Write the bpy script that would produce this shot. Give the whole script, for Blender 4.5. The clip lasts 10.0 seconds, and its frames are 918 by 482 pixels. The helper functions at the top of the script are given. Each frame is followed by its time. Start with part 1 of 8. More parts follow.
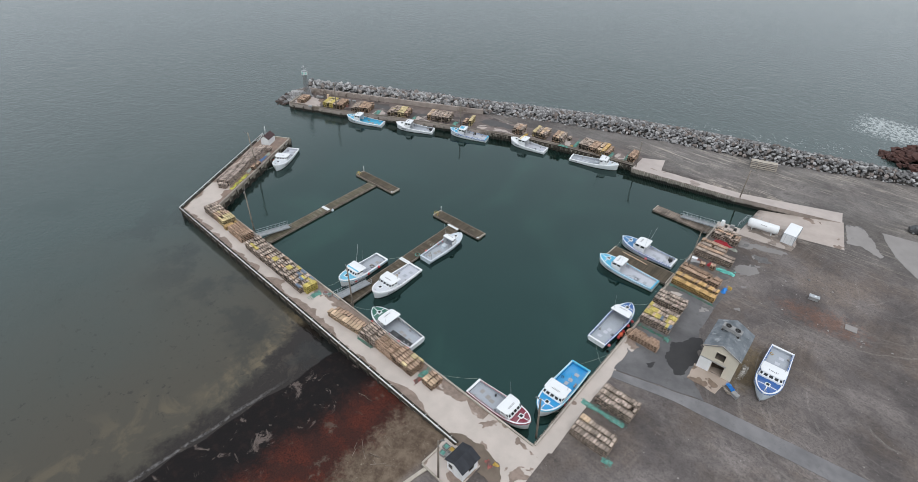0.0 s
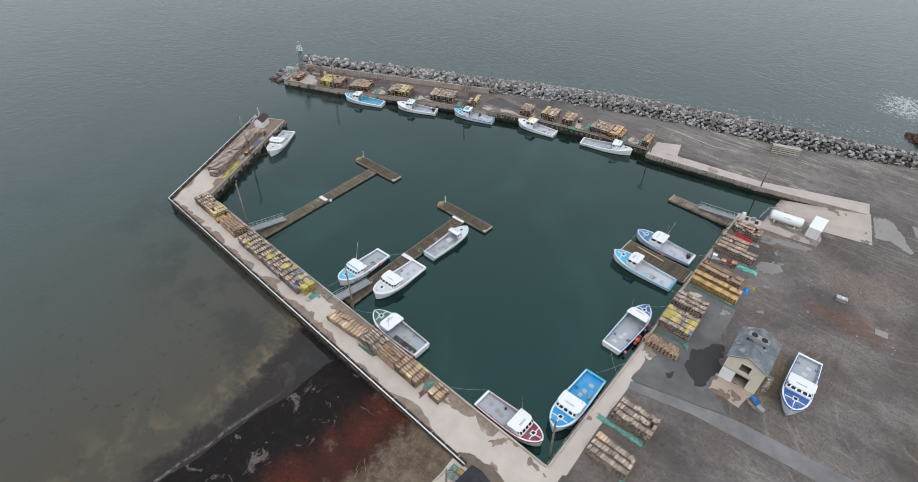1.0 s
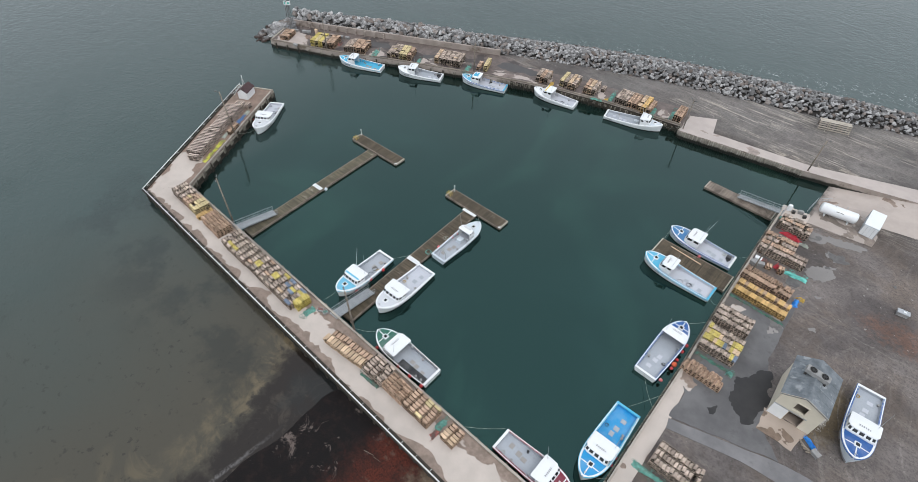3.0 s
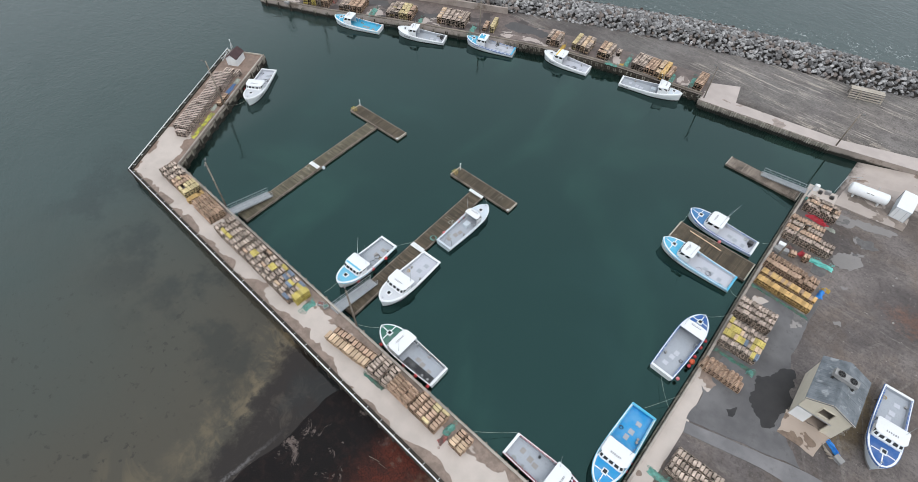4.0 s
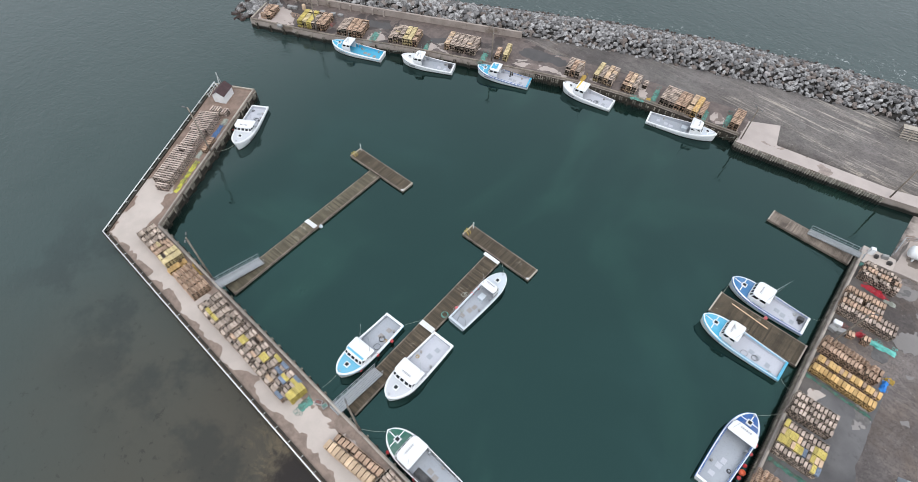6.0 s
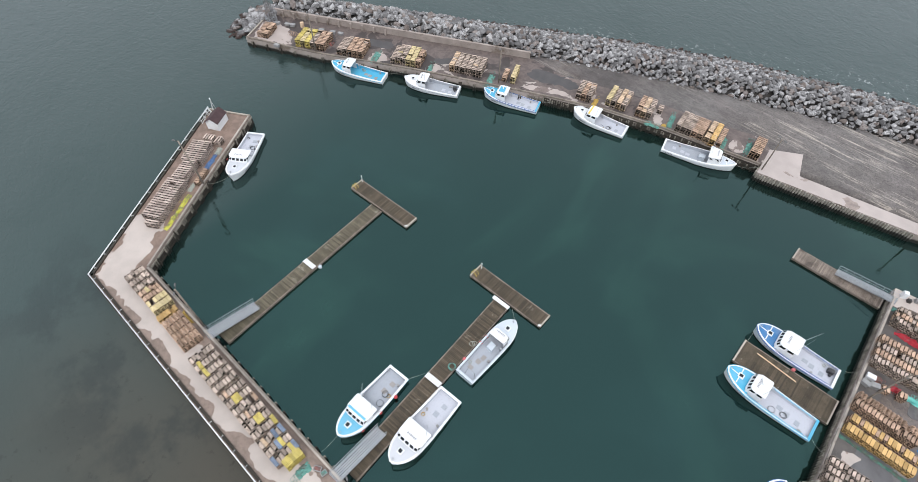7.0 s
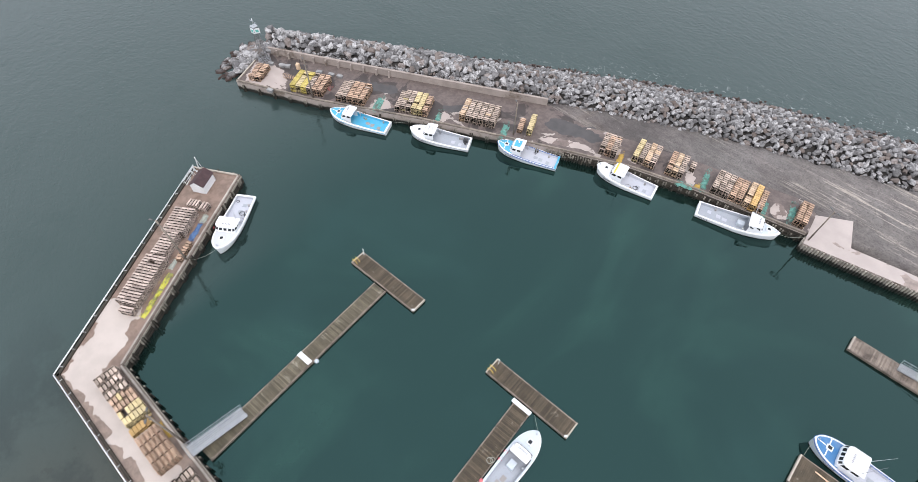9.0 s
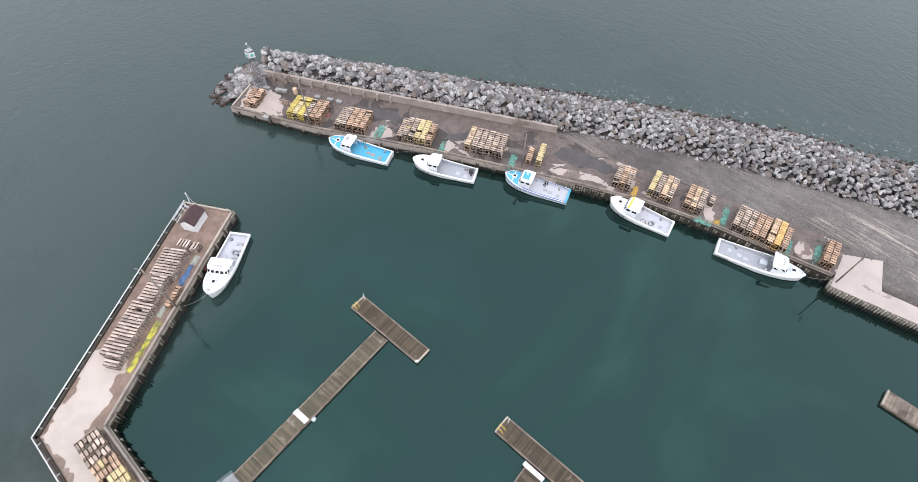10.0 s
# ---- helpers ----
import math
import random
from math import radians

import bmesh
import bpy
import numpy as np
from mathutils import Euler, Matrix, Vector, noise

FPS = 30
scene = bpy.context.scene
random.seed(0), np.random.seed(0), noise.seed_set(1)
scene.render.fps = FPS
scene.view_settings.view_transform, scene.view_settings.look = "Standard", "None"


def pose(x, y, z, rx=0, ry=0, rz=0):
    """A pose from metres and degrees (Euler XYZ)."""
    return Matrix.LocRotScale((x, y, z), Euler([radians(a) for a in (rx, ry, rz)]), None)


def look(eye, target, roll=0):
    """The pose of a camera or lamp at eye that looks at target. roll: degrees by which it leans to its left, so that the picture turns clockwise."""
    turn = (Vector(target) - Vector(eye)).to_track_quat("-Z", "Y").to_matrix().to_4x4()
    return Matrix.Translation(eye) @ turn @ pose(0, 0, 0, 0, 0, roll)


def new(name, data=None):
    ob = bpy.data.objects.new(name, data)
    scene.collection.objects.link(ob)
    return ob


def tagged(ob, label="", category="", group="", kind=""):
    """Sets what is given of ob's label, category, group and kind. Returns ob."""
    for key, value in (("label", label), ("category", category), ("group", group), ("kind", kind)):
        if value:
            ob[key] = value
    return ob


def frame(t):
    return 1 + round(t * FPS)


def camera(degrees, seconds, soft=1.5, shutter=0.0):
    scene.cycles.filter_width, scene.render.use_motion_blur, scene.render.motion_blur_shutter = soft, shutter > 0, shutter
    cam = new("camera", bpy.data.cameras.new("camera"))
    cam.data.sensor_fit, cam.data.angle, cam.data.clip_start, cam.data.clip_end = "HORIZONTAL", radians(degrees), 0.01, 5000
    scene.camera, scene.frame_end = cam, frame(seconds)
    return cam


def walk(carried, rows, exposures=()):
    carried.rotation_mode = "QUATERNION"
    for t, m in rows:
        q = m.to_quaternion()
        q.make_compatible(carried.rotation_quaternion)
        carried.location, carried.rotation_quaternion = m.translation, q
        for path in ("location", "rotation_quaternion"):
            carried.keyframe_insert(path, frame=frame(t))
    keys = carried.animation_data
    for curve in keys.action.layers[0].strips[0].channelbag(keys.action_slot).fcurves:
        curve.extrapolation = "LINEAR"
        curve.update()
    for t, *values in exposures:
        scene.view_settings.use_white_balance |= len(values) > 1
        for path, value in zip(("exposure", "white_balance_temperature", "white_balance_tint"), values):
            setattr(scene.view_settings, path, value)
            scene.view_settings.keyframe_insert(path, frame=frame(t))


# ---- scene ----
cam = camera(81.1, 10.0, soft=0.35)
PATH = [
    (0, (-0.171, 0.636, 67.56), (-1.253, 1.813, 66.358), 1.6),
    (0.5, (-3.181, 3.147, 67.678), (-4.236, 4.294, 66.424), 1.6),
    (1, (-6.398, 5.614, 67.797), (-7.429, 6.739, 66.504), 1.7),
    (1.5, (-9.53, 8.214, 67.824), (-10.545, 9.323, 66.506), 1.7),
    (2, (-12.516, 10.619, 67.715), (-13.51, 11.705, 66.361), 1.7),
    (2.5, (-15.622, 13.086, 67.674), (-16.589, 14.146, 66.281), 1.8),
    (4, (-24.661, 20.399, 67.806), (-25.486, 21.314, 66.23), 1.9),
    (4.5, (-27.891, 23.152, 67.919), (-28.693, 24.041, 66.317), 1.9),
    (5, (-31.164, 25.636, 67.922), (-31.963, 26.525, 66.318), 2.0),
    (5.5, (-34.257, 28.205, 68.05), (-35.053, 29.091, 66.444), 1.9),
    (7, (-43.859, 36.055, 68.304), (-44.645, 36.93, 66.686), 1.9),
    (7.5, (-47.068, 38.621, 68.27), (-47.849, 39.493, 66.649), 2.0),
    (8, (-50.105, 41.052, 68.378), (-50.882, 41.92, 66.752), 2.1),
    (8.5, (-53.269, 43.655, 68.33), (-54.044, 44.521, 66.702), 2.0),
    (9, (-56.106, 46.284, 68.244), (-56.884, 47.148, 66.616), 1.9),
    (9.5, (-59.056, 48.966, 68.148), (-59.835, 49.827, 66.519), 1.8),
    (10, (-62.14, 51.58, 68.132), (-62.917, 52.437, 66.501), 1.7),
]
walk(cam, [(t, look(eye, target, roll)) for t, eye, target, roll in PATH],
     exposures=[(0.0, 0.34, 6500, 10), (2.5, 0.42, 6500, 10), (4.5, 0.5, 6500, 10), (5.5, 0.55, 6500, 11), (7.5, 0.70, 6500, 13), (10.0, 0.91, 6580, 16)])

# ---- world and sun: bright overcast ----
SUN_EL, SUN_AZ = 58.0, 135.0
world = bpy.data.worlds.new("overcast_sky")
scene.world = world
world.use_nodes = True
wn, wl = world.node_tree.nodes, world.node_tree.links
wn.clear()
w_out = wn.new("ShaderNodeOutputWorld")
w_bg = wn.new("ShaderNodeBackground")
w_sky = wn.new("ShaderNodeTexSky")
w_sky.sky_type = "NISHITA"
w_sky.sun_disc = False
w_sky.sun_elevation, w_sky.sun_rotation = radians(SUN_EL), radians(SUN_AZ)
w_gray = wn.new("ShaderNodeMix")
w_gray.data_type = "RGBA"
w_gray.inputs[0].default_value = 0.86
w_gray.inputs[7].default_value = (6.4, 6.75, 7.2, 1)
wl.new(w_sky.outputs[0], w_gray.inputs[6])
# an overcast sky is brighter overhead than at the horizon
w_dir = wn.new("ShaderNodeTexCoord")
w_sep = wn.new("ShaderNodeSeparateXYZ")
w_up = wn.new("ShaderNodeMapRange")
w_up.inputs[1].default_value, w_up.inputs[2].default_value = 0.0, 1.0
w_up.inputs[3].default_value, w_up.inputs[4].default_value = 0.9, 1.12
w_lit = wn.new("ShaderNodeVectorMath")
w_lit.operation = "SCALE"
wl.new(w_dir.outputs["Generated"], w_sep.inputs[0])
wl.new(w_sep.outputs[2], w_up.inputs[0])
wl.new(w_gray.outputs[2], w_lit.inputs[0])
wl.new(w_up.outputs[0], w_lit.inputs["Scale"])
wl.new(w_lit.outputs[0], w_bg.inputs[0])
w_bg.inputs[1].default_value = 0.12
wl.new(w_bg.outputs[0], w_out.inputs[0])
sun = new("sun", bpy.data.lights.new("sun", "SUN"))
sun.data.energy, sun.data.angle, sun.data.color = 0.9, radians(40), (1.0, 0.97, 0.93)
sun.rotation_euler = (radians(90 - SUN_EL), 0, radians(180 - SUN_AZ))

# ---- materials ----
class Tree:
    """A short hand for shader nodes."""

    def __init__(self, name):
        self.mat = bpy.data.materials.new(name)
        self.mat.use_nodes = True
        self.n, self.l = self.mat.node_tree.nodes, self.mat.node_tree.links
        self.b = self.n["Principled BSDF"]
        self.pos = self.n.new("ShaderNodeNewGeometry").outputs["Position"]

    def put(self, sock, v):
        if isinstance(v, bpy.types.NodeSocket):
            self.l.new(v, sock)
        else:
            sock.default_value = v if not isinstance(v, tuple) or len(v) != 3 or sock.type != "RGBA" else (*v, 1)

    def noise(self, scale, detail=4, rough=0.55, co=None, dist=0.0):
        t = self.n.new("ShaderNodeTexNoise")
        t.inputs["Scale"].default_value, t.inputs["Detail"].default_value = scale, detail
        t.inputs["Roughness"].default_value, t.inputs["Distortion"].default_value = rough, dist
        self.l.new(co or self.pos, t.inputs["Vector"])
        return t.outputs[0]

    def stretch(self, scale, turn=0.0, co=None):
        m = self.n.new("ShaderNodeMapping")
        m.inputs["Scale"].default_value, m.inputs["Rotation"].default_value = scale, (0, 0, radians(turn))
        self.l.new(co or self.pos, m.inputs["Vector"])
        return m.outputs[0]

    def math(self, op, a, b=0.0, clamp=False):
        m = self.n.new("ShaderNodeMath")
        m.operation, m.use_clamp = op, clamp
        self.put(m.inputs[0], a), self.put(m.inputs[1], b)
        return m.outputs[0]

    def ramp(self, v, lo, hi, a=0.0, b=1.0):
        m = self.n.new("ShaderNodeMapRange")
        m.interpolation_type = "SMOOTHSTEP"
        self.put(m.inputs[0], v)
        for i, x in zip((1, 2, 3, 4), (lo, hi, a, b)):
            m.inputs[i].default_value = x
        return m.outputs[0]

    def mix(self, f, a, b, kind="MIX"):
        m = self.n.new("ShaderNodeMix")
        m.data_type, m.blend_type = "RGBA", kind
        self.put(m.inputs[0], f), self.put(m.inputs[6], a), self.put(m.inputs[7], b)
        return m.outputs[2]

    def xyz(self, co=None):
        s = self.n.new("ShaderNodeSeparateXYZ")
        self.l.new(co or self.pos, s.inputs[0])
        return s.outputs

    def random(self):
        return self.n.new("ShaderNodeObjectInfo").outputs["Random"]

    def value(self, c, f):
        h = self.n.new("ShaderNodeHueSaturation")
        self.put(h.inputs["Value"], f), self.put(h.inputs["Color"], c)
        return h.outputs[0]

    def bump(self, h, strength, distance):
        m = self.n.new("ShaderNodeBump")
        m.inputs["Strength"].default_value, m.inputs["Distance"].default_value = strength, distance
        self.l.new(h, m.inputs["Height"])
        self.l.new(m.outputs[0], self.b.inputs["Normal"])

    def done(self, colour, rough=0.8, metal=0.0, spec=0.5):
        self.put(self.b.inputs["Base Color"], colour)
        self.put(self.b.inputs["Roughness"], rough)
        self.b.inputs["Metallic"].default_value = metal
        self.b.inputs["Specular IOR Level"].default_value = spec
        return self.mat


def surface(name, a, b, scale=1.5, fine=14.0, rough=0.8, metal=0.0, bump=0.15, rnd=0.0, dirt=None, dirt_at=(0.58, 0.75), spec=0.4, tide=None):
    """A worn surface: two tones at a large and a fine scale, stains, relief, and a tone of its own for each object."""
    t = Tree(name)
    big, small = t.noise(scale), t.noise(fine, 3)
    f = t.math("ADD", t.math("MULTIPLY", t.ramp(big, 0.3, 0.7), 0.6), t.math("MULTIPLY", small, 0.4))
    c = t.mix(f, a, b)
    if dirt:
        c = t.mix(t.math("MULTIPLY", t.ramp(t.noise(scale * 0.7, 6, 0.65), *dirt_at), 0.8), c, dirt)
    if rnd:
        c = t.value(c, t.math("ADD", t.math("MULTIPLY", t.random(), 2 * rnd), 1 - rnd))
    if tide:      # weed and slime below the tide mark
        mark = t.math("ADD", t.xyz()[2], t.math("MULTIPLY", t.math("SUBTRACT", t.noise(0.7, 5), 0.5), 0.7))
        c = t.mix(t.ramp(mark, tide + 0.2, tide - 0.25), c, (0.017, 0.017, 0.013))
    t.bump(small, bump, 0.02)
    return t.done(c, t.ramp(big, 0.2, 0.8, rough - 0.08, rough + 0.08), metal, spec)


def painted(name, c, rough=0.35, dirt=(0.35, 0.33, 0.3), amount=0.18):
    """Gel coat or paint, a little chalky, with faint runs of dirt."""
    t = Tree(name)
    runs = t.noise(1.0, 5, 0.6, t.stretch((5.0, 5.0, 0.6)))
    f = t.math("MULTIPLY", t.ramp(runs, 0.5, 0.8), amount)
    col = t.mix(f, t.mix(t.ramp(t.noise(0.8), 0.35, 0.7, 0, 0.12), c, (0.55, 0.56, 0.56)), dirt)
    return t.done(col, t.ramp(t.noise(6), 0.3, 0.7, rough - 0.06, rough + 0.12), 0, 0.45)


WHITE = painted("white_gelcoat", (0.72, 0.74, 0.75))
OFF_WHITE = painted("grey_white_gelcoat", (0.52, 0.58, 0.63))
CYAN = painted("cyan_deck_paint", (0.05, 0.38, 0.58), 0.45)
SKY_BLUE = painted("bright_blue_deck_paint", (0.014, 0.27, 0.56), 0.4)
PALE_CYAN = painted("pale_blue_deck_paint", (0.12, 0.43, 0.60), 0.45)
DECK_GREY = painted("pale_grey_deck_paint", (0.55, 0.57, 0.60), 0.6)
NAVY = painted("navy_deck_paint", (0.015, 0.09, 0.30), 0.4)
MID_BLUE = painted("mid_blue_deck_paint", (0.035, 0.165, 0.36), 0.4)
GREEN = painted("dark_green_deck_paint", (0.012, 0.11, 0.075), 0.45)
MAROON = painted("maroon_deck_paint", (0.19, 0.012, 0.035), 0.4)
FLOOR_GREY = painted("grey_cockpit_sole", (0.34, 0.37, 0.41), 0.55, (0.18, 0.17, 0.16), 0.35)
FLOOR_PALE = painted("pale_cockpit_sole", (0.48, 0.50, 0.55), 0.5, (0.25, 0.24, 0.23), 0.3)
YELLOW_PAINT = painted("yellow_paint", (0.70, 0.50, 0.04), 0.5)
BLACK_PAINT = painted("black_paint", (0.012, 0.013, 0.016), 0.4)
TAN_HATCH = painted("tan_hatch", (0.29, 0.275, 0.26), 0.6)
BOTTOM = painted("dark_bottom_paint", (0.03, 0.018, 0.018), 0.6)
BUOY_RED = painted("red_buoy", (0.55, 0.03, 0.035), 0.35)
BUOY_ORANGE = painted("orange_buoy", (0.65, 0.09, 0.02), 0.35)
BUOY_PINK = painted("pink_buoy", (0.65, 0.16, 0.17), 0.4)
PALE_STEEL = surface("galvanised_steel", (0.34, 0.36, 0.38), (0.5, 0.52, 0.53), 2, 20, 0.45, 0.6, 0.05)
DARK_STEEL = surface("dark_steel", (0.05, 0.05, 0.052), (0.09, 0.085, 0.08), 2, 20, 0.5, 0.5, 0.05)
GLASS = Tree("dark_window_glass").done((0.012, 0.016, 0.02), 0.06, 0, 0.6)
RAIL_WHITE = painted("white_rail_paint", (0.66, 0.68, 0.68), 0.4, (0.25, 0.16, 0.1), 0.3)
CREAM_WALL = surface("cream_wall_boards", (0.56, 0.515, 0.42), (0.63, 0.585, 0.48), 0.6, 9, 0.75, 0, 0.05, 0, (0.40, 0.35, 0.28), (0.64, 0.8))
WHITE_WALL = surface("white_wall_boards", (0.66, 0.67, 0.67), (0.76, 0.77, 0.77), 0.8, 9, 0.7, 0, 0.05)
ROOF_GREY = surface("grey_roof_sheet", (0.075, 0.088, 0.10), (0.20, 0.222, 0.24), 0.9, 5, 0.7, 0, 0.1, 0.05, (0.30, 0.32, 0.33), (0.56, 0.66))
ROOF_BROWN = surface("brown_roof_shingle", (0.045, 0.026, 0.028), (0.085, 0.052, 0.053), 1.5, 12, 0.85, 0, 0.2, 0.15)
ROOF_BLACK = surface("black_roof_shingle", (0.018, 0.020, 0.025), (0.04, 0.043, 0.05), 1.5, 12, 0.85, 0, 0.2, 0.15)
TIMBER_GREY = surface("weathered_timber", (0.15, 0.125, 0.10), (0.30, 0.26, 0.215), 1.2, 16, 0.85, 0, 0.3, 0.22, (0.08, 0.07, 0.055), tide=1.0)
TIMBER_OLD = surface("old_float_timber", (0.13, 0.105, 0.085), (0.27, 0.225, 0.185), 0.9, 14, 0.85, 0, 0.3, 0.25, (0.07, 0.055, 0.045), (0.5, 0.66))
TIMBER_PALE = surface("pale_kerb_timber", (0.34, 0.30, 0.25), (0.46, 0.42, 0.36), 1.0, 14, 0.85, 0, 0.2, 0.12, (0.17, 0.14, 0.11))
KERB_QUAY = surface("weathered_kerb_timber", (0.29, 0.255, 0.22), (0.43, 0.39, 0.34), 1.0, 14, 0.85, 0, 0.2, 0.16, (0.13, 0.11, 0.09))
TIMBER_DARK = surface("dark_creosoted_timber", (0.025, 0.021, 0.017), (0.065, 0.055, 0.042), 1.2, 12, 0.85, 0, 0.4, 0.25, (0.022, 0.03, 0.02))
TIMBER_FENDER = surface("fender_timber", (0.13, 0.118, 0.095), (0.27, 0.245, 0.205), 1.2, 16, 0.85, 0, 0.3, 0.3, (0.06, 0.055, 0.042), tide=0.85)
TIMBER_WALE = surface("pale_wale_timber", (0.20, 0.185, 0.15), (0.34, 0.31, 0.26), 0.9, 12, 0.85, 0, 0.3, 0.15, (0.08, 0.07, 0.055), tide=0.7)
PILE_PALE = surface("bleached_pile_timber", (0.24, 0.22, 0.185), (0.40, 0.37, 0.32), 1.4, 16, 0.85, 0, 0.3, 0.3, (0.09, 0.08, 0.06), tide=0.8)
PLANK = surface("float_deck_plank", (0.052, 0.042, 0.028), (0.108, 0.086, 0.060), 0.9, 12, 0.85, 0, 0.25, 0.34, (0.23, 0.21, 0.165), (0.62, 0.70))
PLANK_MOSS = surface("pale_float_deck_plank", (0.068, 0.060, 0.040), (0.145, 0.126, 0.088), 0.8, 12, 0.85, 0, 0.25, 0.32, (0.27, 0.25, 0.20), (0.56, 0.68))
LATH_GREY = surface("grey_trap_lath", (0.25, 0.20, 0.162), (0.56, 0.455, 0.38), 1.6, 25, 0.9, 0, 0.2, 0.36)
LATH_ARM = surface("silvered_trap_lath", (0.27, 0.21, 0.178), (0.60, 0.50, 0.435), 0.9, 25, 0.9, 0, 0.2, 0.3)
LATH_BROWN = surface("brown_trap_lath", (0.30, 0.20, 0.14), (0.58, 0.41, 0.295), 1.6, 25, 0.9, 0, 0.2, 0.25)
LATH_FRESH = surface("fresh_trap_lath", (0.44, 0.31, 0.20), (0.62, 0.47, 0.33), 1.2, 25, 0.85, 0, 0.2, 0.26)
LATH_PINK = surface("pinkish_trap_lath", (0.40, 0.275, 0.20), (0.58, 0.425, 0.32), 1.2, 25, 0.85, 0, 0.2, 0.26)
LATH_YELLOW = surface("yellow_tan_trap_lath", (0.48, 0.385, 0.19), (0.66, 0.55, 0.33), 1.2, 25, 0.85, 0, 0.2, 0.22)
LATH_ORANGE = surface("orange_trap_lath", (0.46, 0.28, 0.10), (0.64, 0.44, 0.20), 1.2, 25, 0.85, 0, 0.2, 0.28)
WIRE_YELLOW = surface("yellow_wire_mesh", (0.42, 0.33, 0.07), (0.58, 0.48, 0.16), 1.5, 30, 0.6, 0, 0.2, 0.25)
WIRE_BLUE = surface("blue_grey_wire_mesh", (0.12, 0.16, 0.23), (0.22, 0.27, 0.34), 1.5, 30, 0.6, 0, 0.2, 0.18)
# netting coloured near black: the shade inside the traps is painted in
TRAP_NET_SHADE = surface("shaded_trap_netting", (0.004, 0.0042, 0.0035), (0.014, 0.0135, 0.011), 3, 30, 0.95, 0, 0.3, spec=0.05)
NET_TEAL = surface("teal_netting", (0.05, 0.175, 0.145), (0.18, 0.39, 0.33), 2.0, 9, 0.9, 0, 0.4, 0, (0.12, 0.13, 0.11), (0.46, 0.6))
NET_GREEN = surface("dark_green_netting", (0.03, 0.09, 0.07), (0.10, 0.22, 0.17), 2.0, 9, 0.9, 0, 0.4, 0, (0.10, 0.10, 0.085), (0.46, 0.6))
NET_YELLOW = surface("yellow_rope", (0.40, 0.38, 0.04), (0.62, 0.60, 0.12), 2.0, 9, 0.9, 0, 0.4, 0, (0.16, 0.17, 0.10), (0.45, 0.58))
NET_BLUE = surface("blue_tarpaulin", (0.02, 0.17, 0.58), (0.06, 0.33, 0.78), 2.0, 18, 0.6, 0, 0.4)
TARP_DULL = surface("faded_blue_tarpaulin", (0.05, 0.10, 0.22), (0.11, 0.20, 0.36), 2.0, 18, 0.7, 0, 0.4)
NET_RED = surface("red_rope", (0.27, 0.06, 0.06), (0.38, 0.17, 0.14), 2.0, 9, 0.9, 0, 0.4, 0, (0.10, 0.09, 0.08), (0.42, 0.55))
NET_CRIMSON = surface("crimson_rope", (0.36, 0.02, 0.035), (0.58, 0.06, 0.08), 2.0, 9, 0.9, 0, 0.4, 0, (0.30, 0.10, 0.10), (0.5, 0.64))
NET_AQUA = surface("turquoise_netting", (0.08, 0.38, 0.33), (0.22, 0.62, 0.55), 2.0, 9, 0.9, 0, 0.4)
NET_OCHRE = surface("ochre_rope", (0.34, 0.22, 0.05), (0.50, 0.34, 0.09), 2.0, 18, 0.9, 0, 0.4)
ROPE = surface("pale_rope", (0.25, 0.27, 0.24), (0.40, 0.42, 0.36), 3, 30, 0.9)
RED_ROCK = surface("red_sandstone", (0.045, 0.021, 0.018), (0.115, 0.056, 0.045), 0.6, 5, 0.9, 0, 0.6, 0.25)
# rubble core, coloured near black for the shade in gaps between boulders
CORE = surface("shaded_breakwater_rubble", (0.025, 0.023, 0.022), (0.07, 0.065, 0.06), 0.8, 4, 0.95, 0, 0.8)
CONC_OUTER = surface("weed_dark_pier_face", (0.15, 0.128, 0.108), (0.30, 0.265, 0.23), 0.5, 5, 0.85, 0, 0.2, 0.06, (0.05, 0.04, 0.03), (0.5, 0.66), tide=0.95)
CONC_WALL = surface("stained_concrete_wall", (0.25, 0.212, 0.185), (0.38, 0.33, 0.295), 0.4, 5, 0.85, 0, 0.2, 0.06, (0.12, 0.09, 0.065), (0.52, 0.68), tide=0.75)
GREY_BOX = surface("grey_fish_box", (0.20, 0.20, 0.20), (0.33, 0.33, 0.32), 1.5, 12, 0.6, 0, 0.05)


